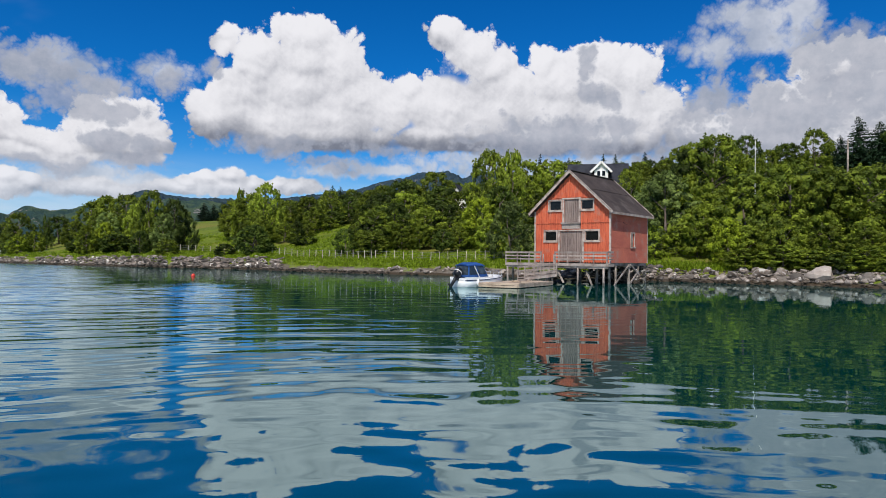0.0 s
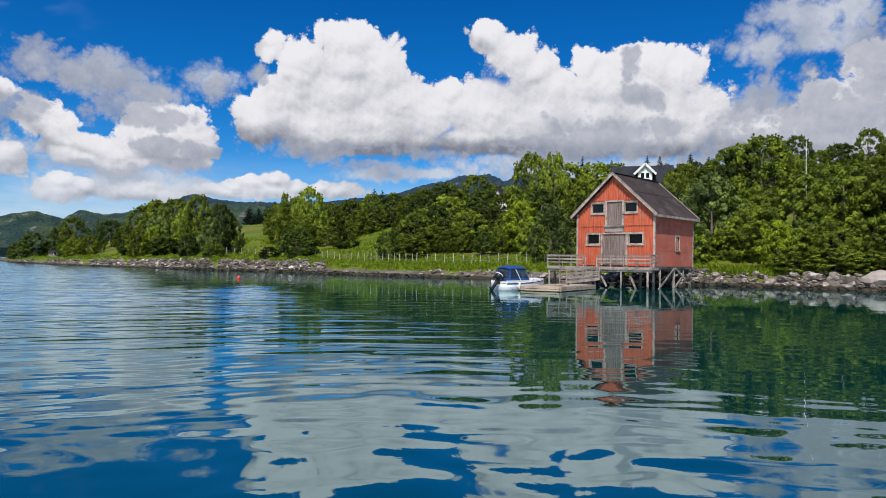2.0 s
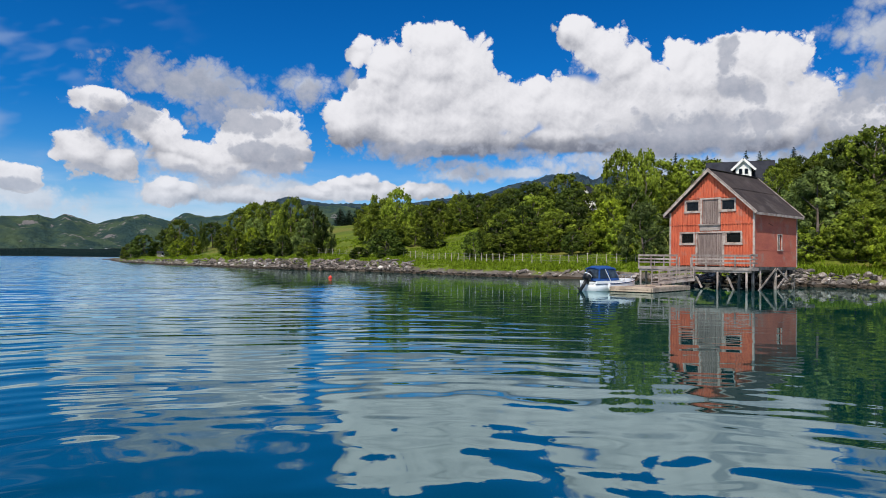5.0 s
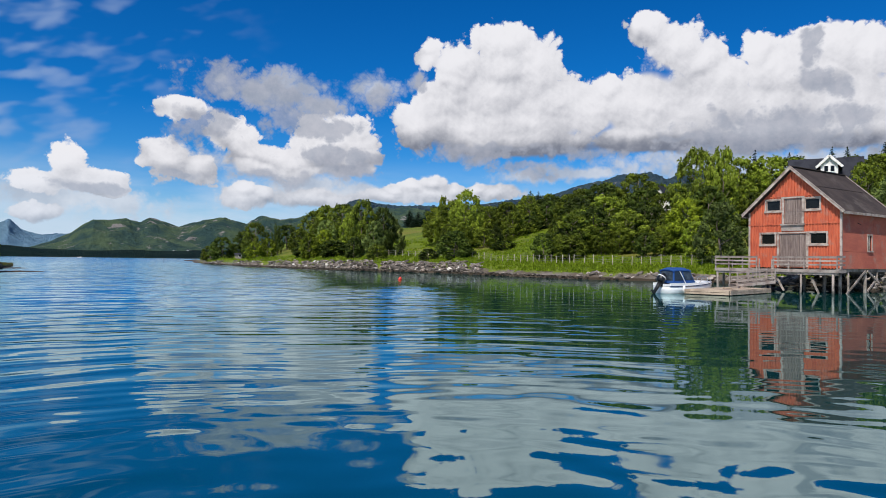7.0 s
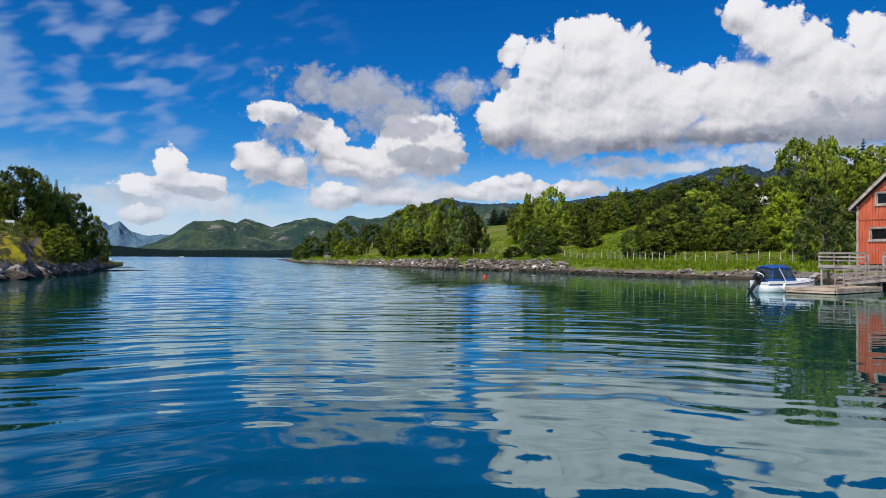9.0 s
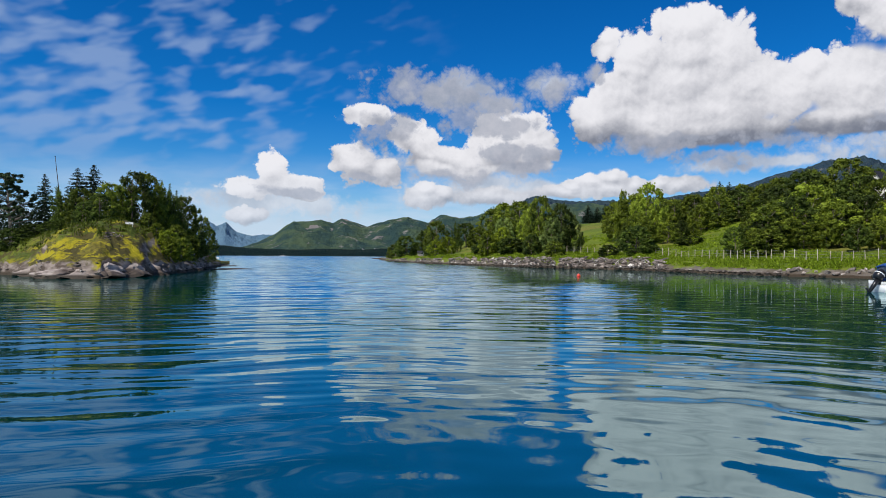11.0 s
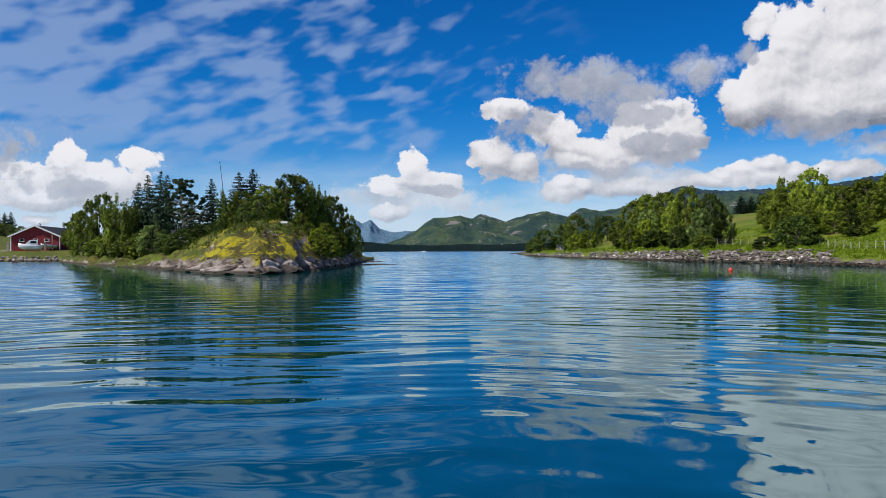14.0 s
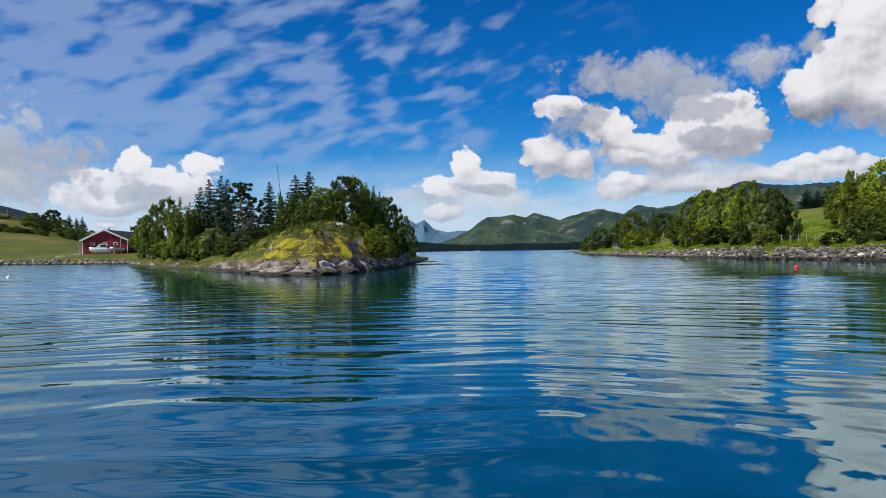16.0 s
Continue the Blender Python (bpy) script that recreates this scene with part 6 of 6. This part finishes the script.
motor = part("outboard", made("outboard", [tube([(0, -0.32, -0.45), (0, -0.30, 0.25), (0, -0.30, 0.62)], [0.10, 0.12, 0.16], 10), box(-0.05, -0.62, -0.42, 0.05, -0.2, -0.34), box(-0.12, -0.2, 0.45, 0.12, 0.02, 0.75)], BLACK, True), boat, "black outboard motor", MOTOR)
part("cowling", made("cowling", [tube([(0, -0.36, 0.60), (0, -0.38, 0.72), (0, -0.38, 1.05), (0, -0.34, 1.22), (0, -0.30, 1.27)], [0.22, 0.29, 0.28, 0.2, 0.08], 12)], BLACK, True), motor, "glossy black cowling")
part("cowl_band", made("cowl_band", [tube([(0, -0.38, 0.94), (0, -0.38, 1.00)], [0.292, 0.288], 12)], GEL, True), motor, "white cowling band")
part("fender", made("fender", [tube([(1.08, 1.4, 0.12), (1.1, 1.4, 0.25), (1.1, 1.4, 0.55), (1.08, 1.4, 0.64)], [0.05, 0.11, 0.11, 0.04], 9)], GEL, True), boat, "white fender")
whole("crate", made("crate", [box(-1.8, 5.2, 0.45, -1.2, 5.6, 0.62), box(-1.83, 5.17, 0.60, -1.17, 5.63, 0.65)], GREY_WOOD), "small weathered crate lying on the raft", "crate", RAFT)
whole("rope_coil", made("rope_coil", [tube([(0.3 * math.cos(a) - 0.9, 2.4 + 0.3 * math.sin(a), 0.48 + 0.006 * a) for a in np.linspace(0, 18, 40)], [0.03] * 40, 5)], PLANK, True), "coil of pale rope on the raft", "rope", RAFT)

# ---------------------------------------------------------------- white house behind the boathouse


def gabled(name, label, at, w, d, wall_z, top_z, wall_mat, roof_mat, over=0.4):
    """A plain gabled house: front along x, ridge along x."""
    h = thing(name, label, "house", at)
    part("wall", made("wall", [box(-w / 2, 0, -1.5, w / 2, 0.2, wall_z), box(-w / 2, d - 0.2, -1.5, w / 2, d, wall_z)], wall_mat), h)
    for s in (-1, 1):
        x0, x1 = (-w / 2, -w / 2 + 0.2) if s < 0 else (w / 2 - 0.2, w / 2)
        v = [(x0, 0.2, -1.5), (x0, d - 0.2, -1.5), (x0, d - 0.2, wall_z), (x0, d / 2, top_z - 0.15), (x0, 0.2, wall_z)]
        v += [(x1, b, c) for a, b, c in v]
        part("gable_wall", mesh_of("gable_wall", v, [(0, 1, 2, 3, 4), (9, 8, 7, 6, 5), (0, 5, 6, 1), (1, 6, 7, 2), (2, 7, 8, 3), (3, 8, 9, 4), (4, 9, 5, 0)], wall_mat), h)
    k = (top_z - wall_z) / (d / 2)
    for s in (0, 1):
        ya, yb = (d / 2, -over) if s == 0 else (d / 2, d + over)
        za, zb = top_z, wall_z - k * over
        v = [(-w / 2 - over, ya, za), (w / 2 + over, ya, za), (w / 2 + over, yb, zb), (-w / 2 - over, yb, zb)]
        v += [(a, b, c + 0.16) for a, b, c in v]
        part("roof", mesh_of("roof", v, BOX_FACES, roof_mat), h)
    return h


def facing(az, r, z, turn=0.0):
    """A pose at a bearing and range whose -y looks at the mooring."""
    return Matrix.Translation(spot(az, r, z)) @ pose(0, 0, 0, 0, 0, az + turn)


def small_window(parent, x, y, z, w, h, mat=WHITE):
    f = part("window", made("window", [box(x - w / 2 - 0.09, y - 0.06, z - 0.09, x - w / 2, y, z + h + 0.09), box(x + w / 2, y - 0.06, z - 0.09, x + w / 2 + 0.09, y, z + h + 0.09),
                                       box(x - w / 2, y - 0.06, z + h, x + w / 2, y, z + h + 0.09), box(x - w / 2 - 0.12, y - 0.09, z - 0.11, x + w / 2 + 0.12, y, z)], mat), parent)
    part("pane", made("pane", [box(x - w / 2, y - 0.025, z, x + w / 2, y - 0.01, z + h)], GLASS), f, "dark window glass")


WZ = main_z(-12.9, 118)
villa = gabled("house", "white wooden house with dark roof and gabled dormer", facing(-12.7, 118, WZ), 9.6, 8.0, 13.6 - WZ, 18.7 - WZ, WHITE, SLATE)
dz = 15.6 - WZ
dv = [(-1.15, 0.6, dz), (1.15, 0.6, dz), (1.15, 0.6, dz + 1.75), (0, 0.6, dz + 2.95), (-1.15, 0.6, dz + 1.75)]
dv += [(a, 3.9, c) for a, b, c in dv]
off = Matrix.Translation((0.55, 0, 0))
dormer = part("dormer", mesh_of("dormer", dv, [(0, 1, 2, 3, 4), (9, 8, 7, 6, 5), (0, 5, 6, 1), (1, 6, 7, 2), (4, 9, 5, 0)], WHITE), villa, "white gabled dormer with two windows", off)
for s in (-1, 1):
    part("dormer_roof", made("dormer_roof", [([(0, 0.2, dz + 3.0), (s * 1.75, 0.2, dz + 1.25), (s * 1.75, 3.9, dz + 1.25), (0, 3.9, dz + 3.0), (0, 0.2, dz + 3.2), (s * 1.75, 0.2, dz + 1.42), (s * 1.75, 3.9, dz + 1.42), (0, 3.9, dz + 3.2)],
                                              BOX_FACES if s < 0 else [f[::-1] for f in BOX_FACES])], SLATE), dormer)
    part("verge_board", made("verge_board", [beam((0, 0.17, dz + 3.12), (s * 1.78, 0.17, dz + 1.34), 0.36, 0.08, (0, 1, 0))], WHITE), dormer)
    small_window(dormer, s * 0.42, 0.58, dz + 0.75, 0.5, 0.85)
far_z = main_z(-2.3, 172)
cot = gabled("house", "small white house half hidden among the trees", facing(-2.5, 172, far_z, 70), 8, 6.5, 15.5 - far_z, 20.4 - far_z, WHITE, SLATE)
small_window(cot, 1.0, 0, 12.8 - far_z, 0.8, 1.1)

# ---------------------------------------------------------------- poles


def pole(name, label, az, r, foot, top, thick, mat, group="", arm=0.0):
    p = thing(name, label, "pole", facing(az, r, foot), group)
    part("shaft", made("shaft", [tube([(0, 0, -0.5), (0, 0, (top - foot) * 0.5), (0, 0, top - foot)], [thick, thick * 0.9, thick * 0.7], 8)], mat, True), p)
    if arm:
        part("cross_arm", made("cross_arm", [box(-arm, -0.06, top - foot - 0.5, arm, 0.06, top - foot - 0.35)], GREY_WOOD), p)
    else:
        part("cap", made("cap", [tube([(0, 0, top - foot), (0, 0, top - foot + 0.12)], [thick * 0.95, thick * 0.5], 8)], mat), p)
    return p


pole("utility_pole", "grey wooden utility pole on the hill meadow", -30.6, 122, main_z(-30.6, 122), 21.0, 0.16, POST, "utility poles")
pole("flagpole", "slender white flagpole rising among the bushes", -24.5, 100, main_z(-24.5, 100), 18.2, 0.045, WHITE)
pole("utility_pole", "far grey utility pole on the bay hill", 79.8, 330, bay_z(79.8, 330), 20.8, 0.18, POST, "utility poles", 1.0)
pole("utility_pole", "far grey utility pole on the bay hill", 76.6, 325, bay_z(76.6, 325), 19.6, 0.18, POST, "utility poles", 0.8)
pole("lamp_post", "pale slender post before the red shed", 72.6, 178, bay_z(72.6, 178), 6.3, 0.09, TRIM)
mast = thing("flagpole", "leaning dark flagpole among the islet's trees", "pole", facing(60.7, 96, isle_z(60.7, 96)))
mz = isle_z(60.7, 96)
part("shaft", made("shaft", [tube([(0.5, 0, -0.4), (0.15, 0, 5.0), (-0.35, 0, 13.9 - mz)], [0.06, 0.05, 0.03], 7)], DARK, True), mast)
part("truck", made("truck", [tube([(-0.35, 0, 13.88 - mz), (-0.37, 0, 14.0 - mz)], [0.05, 0.05], 7)], DARK), mast)

# ---------------------------------------------------------------- buoys and far craft


def buoy(name, label, az, r, size, mat, spar=False):
    b = thing(name, label, "buoy", facing(az, r, 0))
    prof = [(-0.5, 0.25), (-0.2, 0.46), (0.1, 0.5), (0.4, 0.38), (0.62, 0.14)]
    part("float", made("float", [tube([(0, 0, z * size) for z, _ in prof], [q * size for _, q in prof], 12)], mat, True), b)
    part("top_ring" if not spar else "spar", made("top_ring", [tube([(0, 0, 0.6 * size), (0, 0, (0.74 if not spar else 3.6) * size)], [0.09 * size, 0.06 * size], 8)], mat, True), b)


buoy("buoy", "red plastic mooring buoy floating on the water", 20.05, 74, 0.42, ORANGE)
buoy("buoy", "white plastic mooring buoy floating on the water", 79.8, 76, 0.4, WHITE)
buoy("spar_buoy", "dark channel marker standing in the water", 38.7, 285, 0.55, DARK, True)
buoy("buoy", "dark mooring float near the channel marker", 39.3, 280, 0.4, DARK)
for az, r, l in ((44.3, 980, 6.0), (49.4, 330, 2.4)):
    c = thing("boat", "small white boat far out on the fjord", "boat", facing(az, r, 0, 80))
    part("hull", hull_loft([(y * l / 5.75, h * l / 5.75, k, ch, s) for y, h, k, ch, s in STATIONS], GEL, "hull"), c, "white hull")
    part("cabin", made("cabin", [([(-0.5, 1.2, 0.6), (0.5, 1.2, 0.6), (0.45, 2.6, 0.6), (-0.45, 2.6, 0.6), (-0.4, 1.3, 1.4), (0.4, 1.3, 1.4), (0.35, 2.2, 1.4), (-0.35, 2.2, 1.4)], BOX_FACES)], GEL), c)

# ---------------------------------------------------------------- bay: red shed, sea wall, cruiser
SZ = bay_z(74.2, 188)
shed = thing("shed", "long dark red boarded shed with white trim and slate roof", "shed", facing(73.65, 186, SZ, -19))
SW, SL, SE, ST = 10.4, 21.0, 3.3, 5.7
sv = [(-SW / 2, 0, -0.6), (SW / 2, 0, -0.6), (SW / 2, 0, SE), (0, 0, ST), (-SW / 2, 0, SE)]
part("front_wall", mesh_of("front_wall", [*sv, *[(a, 0.2, c) for a, b, c in sv]], [(0, 1, 2, 3, 4), (9, 8, 7, 6, 5), (0, 5, 6, 1), (1, 6, 7, 2), (2, 7, 8, 3), (3, 8, 9, 4), (4, 9, 5, 0)], RED_HUT), shed, "dark red gable boards")
part("back_wall", mesh_of("back_wall", [*[(a, SL - 0.2, c) for a, b, c in sv], *[(a, SL, c) for a, b, c in sv]], [(0, 1, 2, 3, 4), (9, 8, 7, 6, 5), (0, 5, 6, 1), (1, 6, 7, 2), (2, 7, 8, 3), (3, 8, 9, 4), (4, 9, 5, 0)], RED_HUT), shed)
for s in (-1, 1):
    x0, x1 = (SW / 2 - 0.2, SW / 2) if s > 0 else (-SW / 2, -SW / 2 + 0.2)
    part("side_wall", made("side_wall", [box(x0, 0.2, -0.6, x1, SL - 0.2, SE)], RED_HUT), shed)
    k = (ST - SE) / (SW / 2)
    q = [(0, -0.5, ST + 0.05), (s * (SW / 2 + 0.5), -0.5, SE + 0.05 - k * 0.5), (s * (SW / 2 + 0.5), SL + 0.5, SE + 0.05 - k * 0.5), (0, SL + 0.5, ST + 0.05)]
    part("roof", mesh_of("roof", [*q, *[(a, b, c + 0.15) for a, b, c in q]], BOX_FACES if s > 0 else [f[::-1] for f in BOX_FACES], SLATE), shed, "dark slate roof")
    part("verge_board", made("verge_board", [beam((0, -0.53, ST + 0.12), (s * (SW / 2 + 0.5), -0.53, SE + 0.1 - k * 0.5), 0.34, 0.06, (0, 1, 0))], WHITE), shed, "white verge board")
    part("corner_board", made("corner_board", [box(s * SW / 2 - 0.1, -0.04, -0.5, s * SW / 2 + 0.1, -0.004, SE)], WHITE), shed, "white corner board")
for x in (-2.9, 0.0, 2.4):
    small_window(shed, x, 0, 2.2, 0.9, 0.45)
for i in range(5):
    y = 2.0 + i * 2.6
    w_ = part("window", made("window", [box(SW / 2 + 0.004, y - 0.5, 1.5, SW / 2 + 0.06, y + 0.5, 2.5)], WHITE), shed)
    part("pane", made("pane", [box(SW / 2 + 0.06, y - 0.38, 1.6, SW / 2 + 0.075, y + 0.38, 2.4)], GLASS), w_, "dark window glass")
for x in (-4.2, 3.3):
    whole("gate_post", made("gate_post", [box(-0.22, -0.22, -0.3, 0.22, 0.22, 2.0), box(-0.27, -0.27, 2.0, 0.27, 0.27, 2.1)], TRIM), "pale square post before the red shed", "post", facing(74.05, 183, bay_z(74.05, 183), -14) @ pose(x, 0, 0), "posts by the shed")
cruiser = thing("cabin_cruiser", "white cabin cruiser laid up on the grass", "boat", facing(73.98, 181, bay_z(73.98, 181) + 0.65) @ pose(2.3, 0, 0, 0, 0, 90) @ Matrix.Diagonal((0.8, 0.8, 1.15, 1)))
part("hull", hull_loft([(y, h * 1.05, k, c, s + 0.15) for y, h, k, c, s in STATIONS], GEL, "hull"), cruiser, "white hull")
part("cabin", made("cabin", [([(-0.8, 1.0, 0.8), (0.8, 1.0, 0.8), (0.6, 4.2, 0.9), (-0.6, 4.2, 0.9), (-0.7, 1.1, 1.75), (0.7, 1.1, 1.75), (0.55, 3.0, 1.7), (-0.55, 3.0, 1.7)], BOX_FACES)], GEL), cruiser, "white cabin")
part("cabin_window", made("cabin_window", [([(s * 0.80, 1.3, 1.1), (s * 0.72, 2.9, 1.15), (s * 0.64, 2.7, 1.55), (s * 0.73, 1.4, 1.55), (s * 0.76, 1.3, 1.1), (s * 0.68, 2.9, 1.15), (s * 0.6, 2.7, 1.55), (s * 0.69, 1.4, 1.55)], BOX_FACES) for s in (-1, 1)], GLASS), cruiser, "dark cabin windows")
part("cradle", made("cradle", [box(-0.8, 0.8, -0.7, 0.8, 1.1, -0.1), box(-0.8, 3.4, -0.7, 0.8, 3.7, -0.05)], GREY_WOOD), cruiser)
trailer = thing("boat_trailer", "grey boat trailer with a small covered boat", "trailer", facing(72.75, 184, bay_z(72.75, 184)) @ pose(1.5, 0, 0, 0, 0, 90))
part("hull", hull_loft([(y * 0.6, h * 0.7, k + 0.75, c + 0.75, s + 0.75) for y, h, k, c, s in STATIONS], STEEL, "hull"), trailer, "grey covered hull")
part("frame", made("frame", [beam((0, -0.4, 0.45), (0, 4.2, 0.45), 0.12, 0.1), beam((-0.7, 1.4, 0.4), (0.7, 1.4, 0.4), 0.1, 0.1)], DARK), trailer)
for s in (-1, 1):
    part("wheel", made("wheel", [tube([(s * 0.62, 1.4, 0.32), (s * 0.8, 1.4, 0.32)], [0.32, 0.32], 14)], BLACK, True), trailer)
for az, r, w, h, gr, lab in ((70.55, 176, 2.6, 2.1, bay_z, "small white garden hut behind the bushes"), (63.75, 100, 2.4, 1.9, isle_z, "small white hut between the islet's trees"),
                            (33.1, 203, 2.1, 1.2, main_z, "small weathered grey hut on the headland shore")):
    z = gr(az, r)
    hut = thing("hut", lab, "hut", facing(az, r, z))
    part("wall", made("wall", [box(-w / 2, 0, -0.5, w / 2, 2.2, h)], POST if gr is main_z else WHITE), hut)
    part("roof", made("roof", [([(-w / 2 - 0.2, -0.3, h), (w / 2 + 0.2, -0.3, h), (w / 2 + 0.2, 2.5, h), (-w / 2 - 0.2, 2.5, h), (-w / 2 - 0.2, 1.0, h + 0.5), (w / 2 + 0.2, 1.0, h + 0.5), (w / 2 + 0.2, 1.2, h + 0.5), (-w / 2 - 0.2, 1.2, h + 0.5)], BOX_FACES)], SLATE), hut)
    small_window(hut, 0.3, 0, h * 0.5, 0.6, 0.6)
bz = isle_z(55.95, 80)
bench = thing("bench", "small white garden bench on top of the islet", "bench", facing(55.95, 80, bz + 0.05) @ Matrix.Diagonal((0.42, 0.7, 0.52, 1)))
part("seat", made("seat", [box(-0.95, -0.25, 0.42, 0.95, 0.2, 0.48)], WHITE), bench)
part("backrest", made("backrest", [box(-0.95, 0.2, 0.5, 0.95, 0.25, 0.72), box(-0.95, 0.2, 0.76, 0.95, 0.25, 0.9)], WHITE), bench)
for x in (-0.8, 0.8):
    part("leg", made("leg", [box(x - 0.05, -0.22, -0.15, x + 0.05, -0.14, 0.42), box(x - 0.05, 0.14, -0.15, x + 0.05, 0.22, 0.8)], WHITE), bench)

road_v = []
for i in range(25):
    f = i / 24
    az = 76.9 - 3.0 * f
    r = 181 + 15 * f
    for s in (-2.6, 2.6):
        road_v.append(spot(az, r + s, bay_z(az, r + s) + 0.03))
whole("track", mesh_of("track", road_v, [(2 * i, 2 * i + 1, 2 * i + 3, 2 * i + 2) for i in range(24)], GRAVEL), "grey gravel track to the red shed", "road", kind="structure")

wall = thing("sea_wall", "low dry-stone sea wall along the bay shore", "wall", Matrix.Identity(4))
WALL_ROCK = M("sea_wall_stone", (0.30, 0.265, 0.235), 0.85, (0.15, 0.12, 0.10), 1.1, bump=0.04, bump_scale=5, grain=0.3, each=0.9, tide=0.12)
WALL_STONES = [stone_mesh(400 + i, WALL_ROCK, 1, 0.9) for i in range(6)]
part("core", made("core", [beam(spot(a, float(np.interp(a, BAY_AZ, BAY_R)) + 0.9, -0.05), spot(a + 1, float(np.interp(a + 1, BAY_AZ, BAY_R)) + 0.9, -0.05), 1.0, 1.3) for a in range(69, 96)], ROCK_WET), wall)
for row in range(2):
    a = 69.4
    while a < 82.5:
        size = stone_rnd.choice((0.6, 0.8, 1.0, 1.3, 1.7)) * stone_rnd.uniform(0.85, 1.15)
        r = float(np.interp(a, BAY_AZ, BAY_R)) + 0.1 + row * 0.35
        m = Matrix.Translation(spot(a, r, 0.36 + 0.50 * row)) @ pose(0, 0, 0, stone_rnd.uniform(-30, 30), stone_rnd.uniform(-30, 30), a + stone_rnd.uniform(-40, 40)) @ Matrix.Diagonal((size * 1.15, 1.1, stone_rnd.uniform(0.75, 1.25), 1))
        part("stone", stone_rnd.choice(WALL_STONES), wall, "", m)
        a += size * 0.92 / r * 57.3

# ---------------------------------------------------------------- cables and far houses


def cable(label, a, b, sag, thick=0.02):
    a, b = Vector(a), Vector(b)
    pts = [a.lerp(b, i / 12) - Vector((0, 0, sag * math.sin(math.pi * i / 12))) for i in range(13)]
    whole("cable", made("cable", [tube(pts, [thick] * 13, 5)], BLACK, True), label, "cable")


cable("slack dark cable from the boathouse wall to the shore", BH @ Vector((W + 0.05, 2.6, 5.4)), spot(-19.5, 80, 3.2), 0.5)
cable("slack dark cable from the boathouse corner to the trees", BH @ Vector((W + 0.05, 7.9, 3.6)), spot(-21.5, 84, 2.6), 0.4)
house_rnd = random.Random(12)
for az in (37.9, 37.4, 36.9, 36.3):
    r = 1640 + house_rnd.uniform(-40, 40)
    z = 13 + house_rnd.uniform(-3, 4)
    gabled("house", "tiny white house on the far mountain shore", facing(az, r, z, house_rnd.uniform(-60, 60)), 4.5, 3.6, 2.2, 3.6, WHITE, SLATE)
